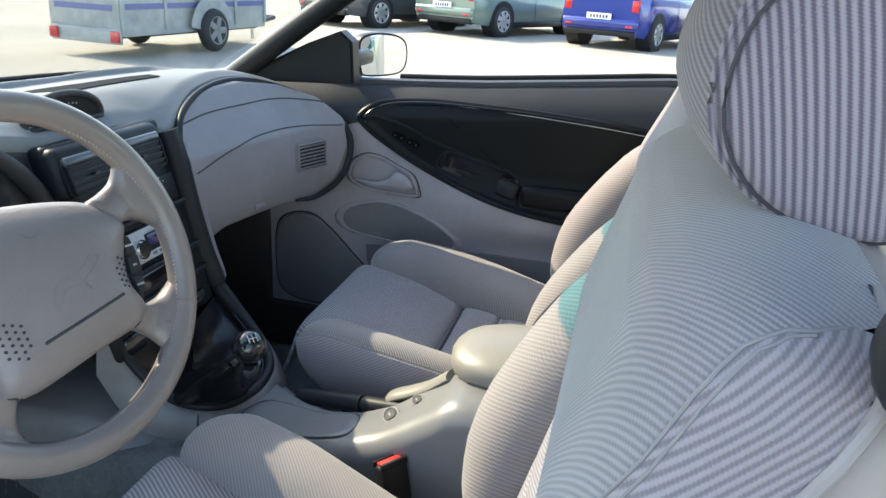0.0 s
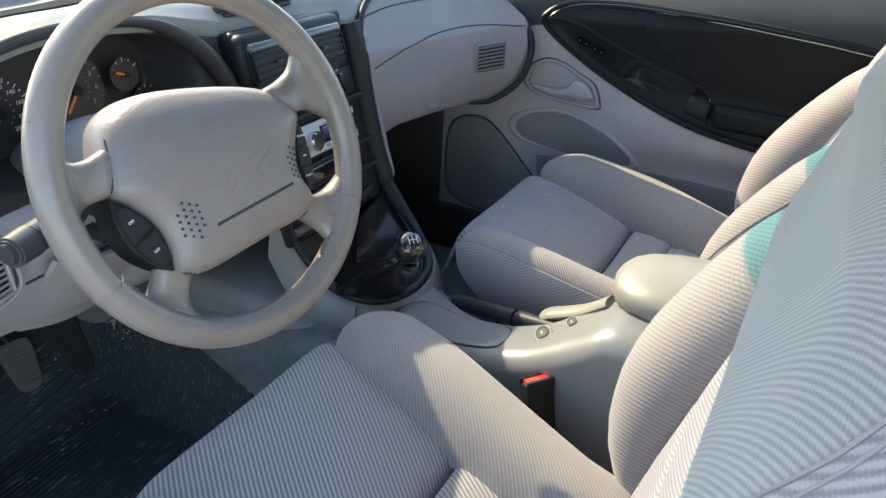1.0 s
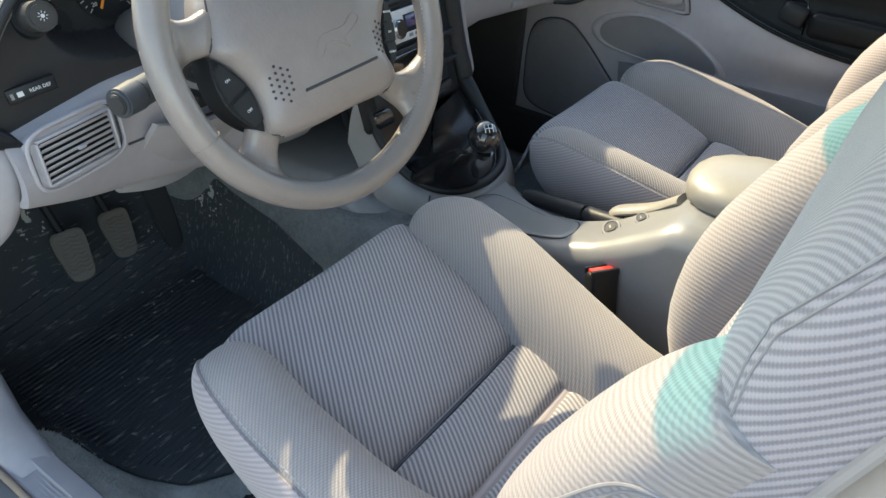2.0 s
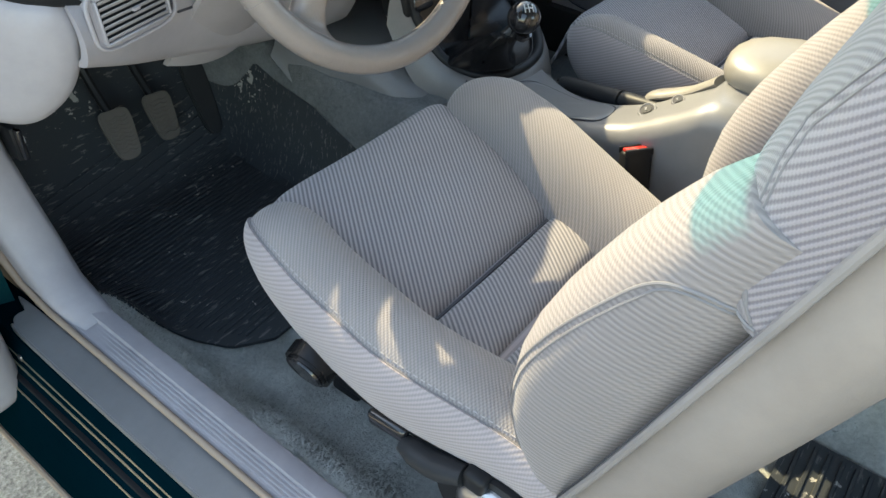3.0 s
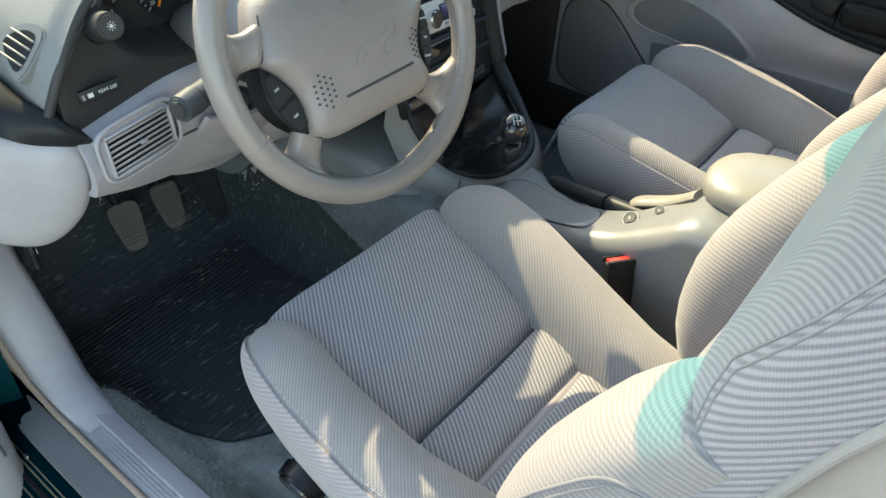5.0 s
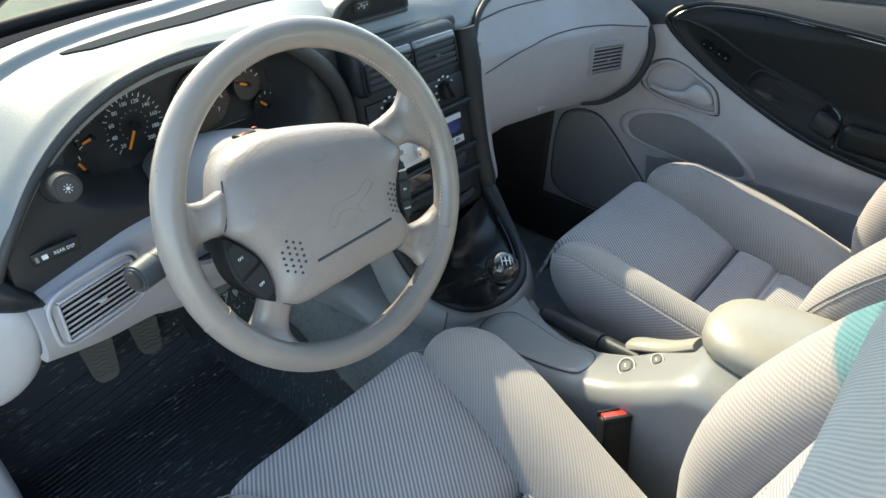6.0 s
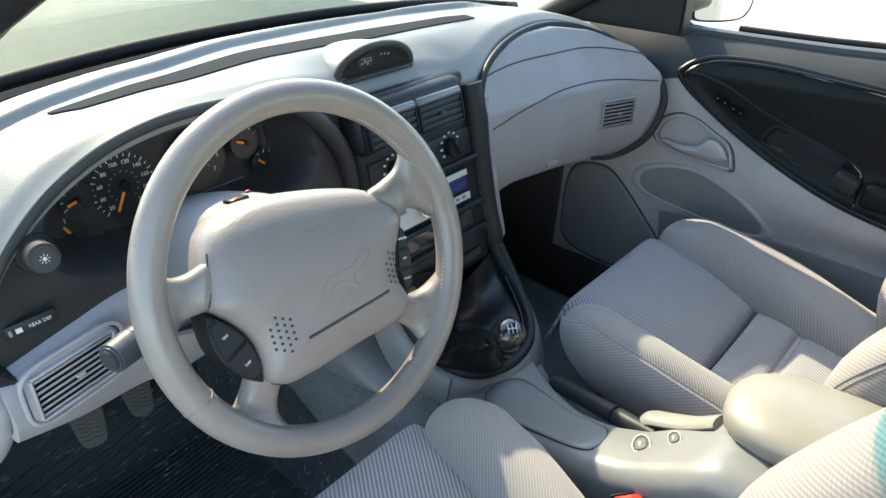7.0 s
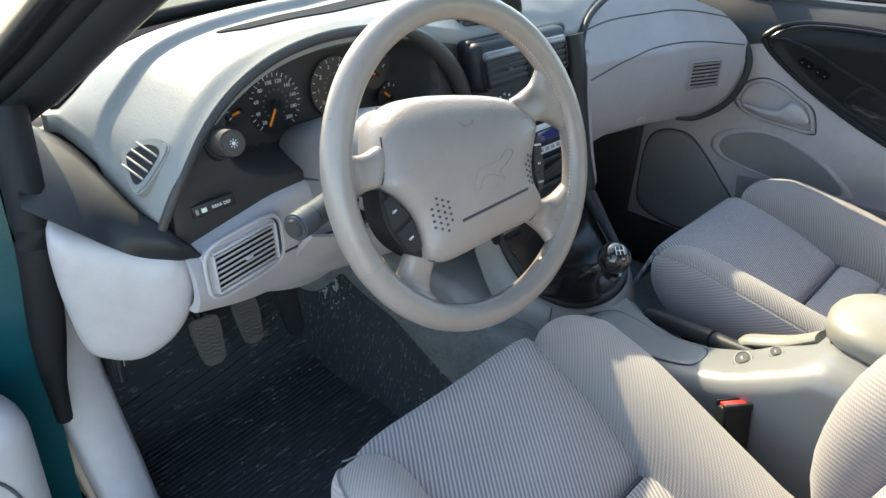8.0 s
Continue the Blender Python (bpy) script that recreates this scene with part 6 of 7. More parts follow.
# switch plate with two oval switches
for nm, x, y, g in (("mirror_switch", -0.036, 0.336, 1.0), ("trunk_switch", -0.022, 0.302, 0.72)):
    z = con_prof(y)[2]
    M = Matrix.Translation((x, y, z + 0.002)) @ pose(0, 0, 0, -27, 0, 30) @ Matrix.Scale(g, 4)
    sw = part(nm, moved(prism(oval(0, 0, 0.0195, 0.0135, 32), "z", -0.004, 0.0012, 0.0006), M), SEAM, con, "oval slate switch")
    part("bezel", moved(tube([(a, c, 0.001) for a, c in oval(0, 0, 0.0175, 0.0115, 32)], 0.0016, 6, True), M), CONSOLE, sw)
    part("rocker", moved(prism(oval(0, 0, 0.0105, 0.0075, 24, 3), "z", 0.0, 0.0036, 0.0012), M), KNOB, sw, "dark rocker")
    part("mark", moved(box((0, 0.001, 0.0040), (0.008, 0.0026, 0.0006)), M), CONSOLE, sw, smooth=0)
# handbrake and its slot cover
hb = thing("handbrake", "black handbrake lever lying beside the console", "handbrake", (0.05, 0.46, 0.55))
part("grip", join(cyl((0.066, 0.520, 0.557), (0.027, 0.398, 0.590), 0.0125, 0.0140, 20, 0.004), ball((0.066, 0.521, 0.557), (0.0112, 0.010, 0.0112))), KNOB, hb, "black grip")
part("button", cyl((0.0675, 0.526, 0.5555), (0.070, 0.534, 0.553), 0.005, n=12), CHROME, hb, "chrome release button")
part("lever", cyl((0.027, 0.398, 0.590), (0.010, 0.335, 0.606), 0.0135, 0.011, 16), KNOB, hb)
COVER = spline([(0.030, 0.368, 0.598), (0.030, 0.352, 0.614), (0.026, 0.325, 0.629), (0.020, 0.295, 0.648), (0.012, 0.262, 0.678)], 20)
lid = part("slot_cover", tube(COVER, lambda t: 0.006 + 0.012 * smoothstep(0.0, 0.15, t), 12, flat=0.42), BEIGE, con, "pale slot cover")
part("slot", tube([p + Vector((-0.010, 0, -0.008)) for p in COVER[2:]], 0.007, 8, flat=0.8), BLACK, con, "dark handbrake slot")

# gear lever: dark surround, boot, lever and knob
gear = thing("gear_lever", "black ball gear knob on a leather boot", "gear lever", (0.04, 0.66, 0.56))
RING = [(0.209, 0.755, 0.655), (0.200, 0.715, 0.622), (0.178, 0.668, 0.597), (0.145, 0.627, 0.582), (0.105, 0.600, 0.573), (0.060, 0.592, 0.568), (0.020, 0.598, 0.566), (-0.012, 0.616, 0.565), (-0.030, 0.652, 0.567), (-0.038, 0.70, 0.58), (-0.048, 0.745, 0.63), (-0.06, 0.775, 0.70)]
part("surround_ring", tube(spline(RING, 60), lambda t: 0.0085 + 0.0065 * smoothstep(0.22, 0.0, t), 14), BLACK_SOFT, gear, "dark rounded surround")
C0 = Vector((0.065, 0.720, 0.0))
RIM = spline(RING, 60)
rings = []
for out_, dz in ((-0.002, -0.002), (0.006, -0.001), (0.015, -0.010), (0.022, -0.025), (0.028, -0.045), (0.032, -0.070)):
    rings.append([p + Vector((p.x - C0.x, min(0.0, p.y - C0.y), 0)).normalized() * out_ + Vector((0, 0, dz)) for p in RIM])
part("collar", shell(lambda u, v: tuple(rings[round(v * 5)][round(u * 59)]), 60, 6, 0.004), CONSOLE, con, "grey console round the gear lever", smooth=60)
part("inner_ring", tube([p.lerp(Vector((C0.x, 0.70, p.z)), 0.10) - Vector((0, 0, 0.004)) for p in RIM[6:54]], 0.0035, 10), SATIN, gear)
rings = []
for g, dz in ((1.0, -0.003), (0.95, -0.010), (0.86, -0.012), (0.7, -0.012), (0.5, -0.012), (0.25, -0.012), (0.02, -0.012)):
    rings.append([(C0.x + (p.x - C0.x) * g, 0.72 + (p.y - 0.72) * g, p.z + dz) for p in RIM])
part("well", shell(lambda u, v: tuple(rings[round(v * 6)][round(u * 59)]), 60, 7, 0.004, (0, 0, -1)), SATIN, gear, "satin black well", smooth=60)
part("well_back", box((0.065, 0.790, 0.655), (0.27, 0.02, 0.17), 0.008, rot=(-18, 0, 0)), SATIN, gear)
rings = []
K = Vector((-0.049, 0.547, 0.699))
base = Vector((0.010, 0.655, 0.580))
for t, r in ((0, 0.060), (0.08, 0.055), (0.18, 0.044), (0.30, 0.036), (0.38, 0.030), (0.46, 0.026), (0.54, 0.019), (0.60, 0.013)):
    c = base.lerp(K, t)
    rings.append([c + Vector((r * math.cos(a) * (1 + 0.10 * math.sin(5 * a + 9 * t)), r * math.sin(a) * (1 + 0.10 * math.cos(4 * a + 7 * t)), 0.0)) for a in np.linspace(0, 2 * math.pi, 33)[:-1]])
part("boot", loft(rings), SATIN, gear, "creased black boot", smooth=70)
part("lever", cyl(base.lerp(K, 0.5), K, 0.0075, n=12), CHROME, gear, "chrome lever")
kb = part("knob", join(ball(K, (0.0245, 0.0245, 0.0245), 36), cyl(K - Vector((0, -0.004, 0.030)), K - Vector((0, 0, 0.020)), 0.013, 0.016, 20)), GLOSS_BLACK, gear, "polished black ball")
kd = Vector((-0.35, -0.45, 0.85)).normalized()
KT = look(K + kd * 0.0246, K)
for a in (-0.006, 0.0, 0.006):
    part("shift_line", moved(box((a, 0, -0.0006), (0.0012, 0.013, 0.001)), KT), GREY_MARK, kb, smooth=0)
part("shift_line", moved(box((0, 0, -0.0004), (0.013, 0.0012, 0.001)), KT), GREY_MARK, kb, smooth=0)

# belt buckle between driver's seat and console
bk_ = thing("seat_belt_buckle", "black belt buckle with a red release button", "seat belt buckle", (-0.12, 0.29, 0.45))
BM = facing((-0.121, 0.300, 0.556), (0.80, -0.60, 0.0), (-0.10, 0.42, 1))
part("stalk", moved(box((0, -0.10, 0), (0.024, 0.11, 0.008), 0.003), BM), BLACK, bk_)
part("casing", moved(box((0, -0.002, 0), (0.040, 0.106, 0.024), 0.005, 3), BM), BLACK, bk_, "black plastic casing")
part("casing_lip", moved(box((0, 0.0510, 0.0085), (0.040, 0.010, 0.007), 0.002), BM), BLACK, bk_)
part("casing_lip", moved(box((0, 0.0510, -0.0100), (0.040, 0.010, 0.004), 0.002), BM), BLACK, bk_)
part("button", moved(box((0, 0.0515, -0.001), (0.033, 0.006, 0.013), 0.0015), BM), RED, bk_, "red release button")

# ---- passenger door ----
door = thing("door_1", "closed passenger door, grey panel with a black teardrop insert", "car door", (0.72, 0.2, 0.35), kind="structure")
YF, YR = 0.95, -0.42


def belt(y):
    return along([-0.45, 0.0, 0.20, 0.40, 0.57, 0.72], [1.035, 1.018, 0.998, 0.979, 0.968, 0.962], y)


def door_x(y, z):
    """Inner face of the panel."""
    x = 0.712 + 0.010 * math.sin(math.pi * (z - 0.35) / 0.6)
    x -= 0.030 * smoothstep(0.60, 0.68, z) * smoothstep(0.80, 0.70, z) * smoothstep(0.62, 0.2, y)     # arm rest swell
    x -= 0.022 * smoothstep(0.58, 0.76, y)
    x += 0.052 * (max(0.0, z - belt(y) + 0.072) / 0.072) ** 1.6          # rounded shoulder under the glass
    return x


def panel_fn(u, v):
    y = YR + (YF - YR) * u
    z = 0.36 + (belt(y) - 0.36) * v
    return (door_x(y, z), y, z)


part("panel", shell(panel_fn, 90, 60, 0.03, (1, 0, 0)), GREY, door, "grey moulded door panel", smooth=60)


def upper_fn(u, v):
    """Dark upper trim round the insert, down to the line behind the teardrop."""
    y = YR + (0.90 - YR) * u
    lo = along([-0.45, 0.0, 0.30, 0.50, 0.62, 0.67, 0.72, 0.90], [0.80, 0.79, 0.80, 0.84, 0.868, 0.880, 0.865, 0.84], y)
    z = lo + (belt(y) - 0.002 - lo) * v
    return (door_x(y, z) - 0.0035, y, z)


part("upper_trim", shell(upper_fn, 80, 20, 0.01, (1, 0, 0)), DOOR_SLATE, door, "dark slate upper trim", smooth=60)
KC = smooth_outline([(0.880, 0.600), (0.845, 0.634), (0.790, 0.640), (0.745, 0.612), (0.690, 0.555), (0.640, 0.490), (0.66, 0.43), (0.76, 0.41), (0.865, 0.43), (0.885, 0.51)], 56)


def kring(g, dx):
    return [(door_x(0.77 + (a - 0.77) * g, 0.53 + (c - 0.53) * g) + dx, 0.77 + (a - 0.77) * g, 0.53 + (c - 0.53) * g) for a, c in KC]


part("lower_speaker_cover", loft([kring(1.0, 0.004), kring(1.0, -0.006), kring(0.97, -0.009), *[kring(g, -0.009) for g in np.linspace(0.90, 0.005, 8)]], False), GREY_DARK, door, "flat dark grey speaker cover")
part("cover_groove", tube([Vector(p) for p in kring(1.025, -0.001)], 0.0022, 8, True), SEAM, door)
part("belt_cap", shell(lambda u, v: (door_x(YR + (YF - YR) * u, belt(YR + (YF - YR) * u)) - 0.006 + 0.036 * v, YR + (YF - YR) * u, belt(YR + (YF - YR) * u) + 0.010 * math.sin(math.pi * min(1, 0.15 + v)) ** 0.5), 40, 8, 0.05, (0, 0, -1)), DARK_BLUE, door, "padded slate door cap", smooth=60)
part("belt_seal", tube([(0.785, y, belt(y) + 0.012) for y in np.linspace(YR, 0.60, 12)], 0.007, 8), RUBBER, door)
part("outer_skin", shell(lambda u, v: (0.80 + 0.03 * math.sin(math.pi * v), -0.42 + 1.42 * u, 0.22 + 0.75 * v), 16, 10, 0.015, (-1, 0, 0)), TEAL, door)
# black teardrop insert
TEAR = smooth_outline([(0.660, 0.884), (0.655, 0.902), (0.632, 0.918), (0.59, 0.930), (0.50, 0.938), (0.40, 0.938), (0.25, 0.935), (0.05, 0.92), (-0.20, 0.885), (-0.30, 0.80), (-0.20, 0.725), (0.0, 0.705), (0.15, 0.705), (0.30, 0.720), (0.42, 0.750), (0.53, 0.795), (0.618, 0.846)], 90)
cy_, cz_ = sum(a for a, _ in TEAR) / 90, sum(c for _, c in TEAR) / 90


def tear_ring(g, dx):
    return [(door_x(cy_ + (a - cy_) * g, cz_ + (c - cz_) * g) + dx, cy_ + (a - cy_) * g, cz_ + (c - cz_) * g) for a, c in TEAR]


ins = part("insert", loft([tear_ring(1.0, 0.004), tear_ring(1.0, -0.010), tear_ring(0.985, -0.014), tear_ring(0.955, -0.013), *[tear_ring(g, -0.0095) for g in np.linspace(0.93, 0.005, 22)]], False), INSERT, door, "black teardrop insert", smooth=50)
part("rim", tube([Vector(p) + Vector((-0.012, 0, 0)) for p in tear_ring(0.985, 0)], 0.0030, 8, True), SATIN, ins, "raised satin rim")
part("outer_rim", tube([Vector(p) + Vector((-0.005, 0, 0)) for p in tear_ring(1.022, 0)], 0.0060, 8, True), BLACK, ins)
# upper flap with its seam, pull cup and switches
part("flap_seam", tube([(door_x(y, z) - 0.0105, y, z) for y, z in ((0.487, 0.934), (0.45, 0.90), (0.39, 0.85), (0.33, 0.81), (0.295, 0.785), (0.288, 0.750), (0.286, 0.722))], 0.0016, 6), GLOSS_BLACK, ins)
part("flap_edge", tube(spline([(door_x(y, z) - 0.0105, y, z) for y, z in ((0.650, 0.896), (0.622, 0.896), (0.566, 0.883), (0.509, 0.860), (0.460, 0.843), (0.402, 0.826), (0.310, 0.801))], 30), 0.0046, 10, flat=0.6), BLACK_SOFT, ins, "raised ridge over the pull cup")
part("flap_stitching", tube([(door_x(y, z) - 0.0115, y, z) for y, z in ((0.487, 0.935), (0.35, 0.934), (0.25, 0.930), (0.10, 0.920), (-0.05, 0.905))], 0.0015, 6), GREY_MARK, ins, "pale stitched edge")
CUP = smooth_outline([(0.480, 0.798), (0.464, 0.828), (0.438, 0.830), (0.372, 0.813), (0.303, 0.796), (0.292, 0.766), (0.320, 0.752), (0.40, 0.768), (0.452, 0.784)], 44)


def cring(g, dx):
    return [(door_x(0.39, 0.79) + dx, 0.385 + (a - 0.385) * g, 0.790 + (c - 0.790) * g) for a, c in CUP]


# Flat plate; the hollow's darkness is put into its black.
part("pull_cup", loft([cring(1.0, -0.0105), cring(0.93, -0.0106), cring(0.86, -0.0102), cring(0.01, -0.0102)], False), GLOSS_BLACK, ins, "flat gloss black plate for the pull cup")
part("cup_lip", tube([Vector(p) for p in cring(1.02, -0.0112)], 0.0018, 8, True), BLACK_SOFT, ins)
part("arm_pad", box((0.682, 0.07, 0.758), (0.03, 0.42, 0.05), 0.014, 4), INSERT, ins, "soft black arm pad")
part("pull_end", box((0.690, 0.312, 0.766), (0.026, 0.052, 0.040), 0.011, 4, rot=(15, 0, 0)), BLACK_SOFT, ins, "rounded grip end")
for y, z in ((0.575, 0.856), (0.540, 0.843)):
    M = facing((door_x(y, z) - 0.011, y, z), (0.0, -0.94, -0.30), (-0.3, 0, 1))
    s_ = part("window_switch", moved(prism(oval(0, 0, 0.0165, 0.0085, 28, 3), "z", -0.002, 0.004, 0.0015), M), SATIN, ins, "small black rocker switch")
    for k in (-1, 1):
        part("dot", moved(box((0.008 * k, 0, 0.0035), (0.003, 0.0024, 0.0012)), M), DIM_MARK, s_, smooth=0)
# door handle in its recess
HD = smooth_outline([(0.693, 0.748), (0.684, 0.783), (0.653, 0.802), (0.618, 0.798), (0.581, 0.781), (0.545, 0.763), (0.529, 0.728), (0.532, 0.716), (0.57, 0.715), (0.628, 0.718), (0.671, 0.729)], 52)
hy, hz = 0.612, 0.757


def hring(g, dx):
    return [(door_x(hy + (a - hy) * g, hz + (c - hz) * g) + dx, hy + (a - hy) * g, hz + (c - hz) * g) for a, c in HD]


# The hollow's shade is put into this darker grey.
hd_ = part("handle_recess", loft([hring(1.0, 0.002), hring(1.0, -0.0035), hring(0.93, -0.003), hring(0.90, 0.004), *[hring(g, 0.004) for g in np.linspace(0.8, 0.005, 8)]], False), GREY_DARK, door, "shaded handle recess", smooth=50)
part("recess_rim", tube([Vector(p) for p in hring(1.0, -0.004)], 0.0036, 10, True), GREY, hd_, "raised grey rim")
part("recess_groove", tube([Vector(p) for p in hring(1.09, -0.0005)], 0.0016, 6, True), SEAM, hd_)
rings = []
for t in np.linspace(0, 1, 22):
    y = 0.675 - 0.137 * t
    z = along([0.538, 0.552, 0.567, 0.587, 0.60, 0.633, 0.675], [0.738, 0.744, 0.748, 0.749, 0.739, 0.736, 0.743], y)
    w = along([0.538, 0.545, 0.556, 0.572, 0.584, 0.597, 0.615, 0.650, 0.675], [0.004, 0.012, 0.019, 0.022, 0.021, 0.012, 0.008, 0.006, 0.004], y)
    rings.append([(door_x(y, z) - 0.007 - 0.007 * math.sin(math.pi * t) + a_, y, z + c_) for a_, c_ in oval(0, 0, 0.007, w, 20)])
part("handle", loft(rings), GREY, hd_, "curved grey handle", smooth=60)
# speaker oval
SP = smooth_outline([(0.712, 0.640), (0.695, 0.668), (0.64, 0.686), (0.576, 0.685), (0.497, 0.659), (0.452, 0.631), (0.430, 0.604), (0.455, 0.590), (0.53, 0.590), (0.62, 0.598), (0.69, 0.614)], 56)
sy, sz = 0.575, 0.635


def sring(g, dx):
    return [(door_x(sy + (a - sy) * g, sz + (c - sz) * g) + dx, sy + (a - sy) * g, sz + (c - sz) * g) for a, c in SP]


part("speaker_rim", loft([sring(1.14, 0.004), sring(1.13, -0.002), sring(1.07, -0.007), sring(1.0, -0.007), sring(0.96, -0.003)], False), GREY, door, smooth=60)
part("speaker_cover", loft([sring(0.985, -0.0045), *[sring(g, -0.0045) for g in np.linspace(0.97, 0.005, 12)]], False), GREY_DARK, door, "dark grey speaker cloth")
part("lower_carpet", shell(lambda u, v: (door_x(0.2, 0.45) - 0.004, YR + (YF - YR) * u, 0.365 + 0.18 * v + 0.05 * math.sin(math.pi * u)), 24, 6, 0.01, (1, 0, 0)), GREY_DARK, door)
# mirror sail and exterior mirror
part("mirror_sail", prism([(0.98, 0.955), (0.668, 0.970), (0.672, 1.060), (0.700, 1.082), (0.78, 1.050), (0.93, 0.975)], "x", 0.655, 0.70, 0.005), BLACK, door, "black mirror sail")
mir = thing("door_mirror", "black exterior door mirror reflecting the bright lot", "mirror", (0.92, 0.72, 1.0))
MM = facing((0.900, 0.690, 1.010), (0.80, -0.60, 0.0), (0, 0.03, 1))
rings = [[MM @ Vector((a * g, c * g, z)) for a, c in smooth_outline([(-0.068, 0.0), (-0.064, 0.038), (-0.03, 0.052), (0.03, 0.050), (0.066, 0.034), (0.074, 0.0), (0.064, -0.034), (0.03, -0.047), (-0.05, -0.047), (-0.066, -0.03)], 44)] for g, z in ((0.97, 0.004), (1.03, 0.006), (1.06, -0.004), (1.02, -0.03), (0.8, -0.06), (0.35, -0.075))]
part("housing", loft(rings), BLACK, mir)
part("mirror_glass", moved(prism(smooth_outline([(-0.066, 0.0), (-0.062, 0.036), (-0.03, 0.049), (0.03, 0.047), (0.063, 0.032), (0.071, 0.0), (0.061, -0.032), (0.03, -0.044), (-0.05, -0.044), (-0.063, -0.028)], 44), "z", 0.004, 0.008), MM), MIRROR, mir, "mirror glass")
part("arm", box((0.80, 0.72, 1.01), (0.14, 0.05, 0.035), 0.012), BLACK, mir)

# ---- open driver's door ----
dd = thing("door_2", "driver's door standing wide open, grey trim inside teal skin", "car door", (-0.82, 1.0, 0.3), kind="structure")
DM = Matrix.Translation((-0.815, 1.00, 0)) @ pose(0, 0, 0, 0, 0, 180 + 14)     # local x runs out along the door


def dpart(name, bm, material, label="", smooth=50):
    return part(name, moved(bm, DM), material, dd, label, smooth)


dpart("skin", shell(lambda u, v: (1.12 * u, -0.075 - 0.025 * math.sin(math.pi * v), 0.22 + 0.75 * v), 10, 10, 0.015, (0, 1, 0)), TEAL)
dpart("edge", box((0.012, -0.035, 0.60), (0.02, 0.09, 0.74), 0.008), TEAL)
dpart("trim", box((0.58, 0.040, 0.62), (1.04, 0.06, 0.66), 0.03, 4), GREY)
dpart("speaker_bulge", loft([[(0.20 + a * g, 0.07 + d, 0.45 + c * g) for a, c in oval(0, 0, 0.13, 0.11, 36, 2.4)] for d, g in ((0, 1.0), (0.02, 0.95), (0.028, 0.8), (0.028, 0.1))]), GREY_DARK)
dpart("insert", loft([[(0.62 + a * g, 0.07 + d, 0.80 + c * g) for a, c in oval(0, 0, 0.44, 0.09, 40, 2.4)] for d, g in ((0, 1.0), (0.008, 0.98), (0.008, 0.1))]), BLACK)
dpart("seal", tube([(0.02, 0.0, 0.25), (0.02, 0.01, 0.60), (0.02, 0.0, 0.96)], 0.016, 8), RUBBER)
pk = part("pocket", box((-0.965, 0.875, 0.475), (0.40, 0.10, 0.39), 0.04, 5), GREY, dd, "grey moulded door pocket", smooth=60)
part("pocket_seam", tube(spline([(-0.90, 0.8245, 0.62), (-0.85, 0.8245, 0.625), (-0.81, 0.8245, 0.59), (-0.79, 0.8245, 0.50), (-0.785, 0.8245, 0.40)], 24), 0.0022, 6), SEAM, pk)

# ---- vehicles on the lot ----
TYRE = grained("tyre rubber", (0.025, 0.025, 0.027), 0.75, 120, 0.4)
ALLOY = mat("alloy wheel", (0.55, 0.56, 0.58), 0.3, 0.8)
LAMP_RED = mat("red lamp lens", (0.5, 0.02, 0.03), 0.15)
DARK_GLASS = mat("dark car glass", (0.02, 0.025, 0.03), 0.05)
FADED_BLUE = mat("faded blue paint", (0.10, 0.12, 0.30), 0.6)
SHEET = grained("galvanised blue-grey sheet", (0.33, 0.36, 0.37), 0.4, 200, 0.1, 0.12)


def paint(name, color):
    return mat(name, color, 0.25, 0.2, coat=0.8)


def make_wheel(parent, x, y, r, s, w=0.19, spokes=7, hub=ALLOY):
    """A road wheel whose axle runs along local y; s the side it faces."""
    t = part("wheel", tube([Vector((x + (r - 0.085) * math.cos(a), y, r + (r - 0.085) * math.sin(a))) for a in np.linspace(0, 2 * math.pi, 33)[:-1]], 0.085, 12, True, flat=1.0, up=(0, 1, 0)), TYRE, parent, "black tyre on an alloy rim")
    part("rim", join(prism(oval(x, r, r * 0.66, r * 0.66, 32), "y", y - 0.05, y + 0.05, 0.008), prism(oval(x, r, r * 0.60, r * 0.60, 32), "y", min(y, y + s * 0.066), max(y, y + s * 0.066), 0.004)), KNOB, t)
    for k in range(spokes):
        a = 360 / spokes * k
        part("spoke", moved(box((r * 0.34, 0, 0), (r * 0.62, 0.03, 0.085), 0.008), pose(x, y + s * 0.062, r, 0, a, 0)), hub, t)
    part("rim_edge", tube([Vector((x + r * 0.64 * math.cos(a), y + s * 0.068, r + r * 0.64 * math.sin(a))) for a in np.linspace(0, 2 * math.pi, 33)[:-1]], 0.014, 8, True, up=(0, 1, 0)), hub, t)
    return t


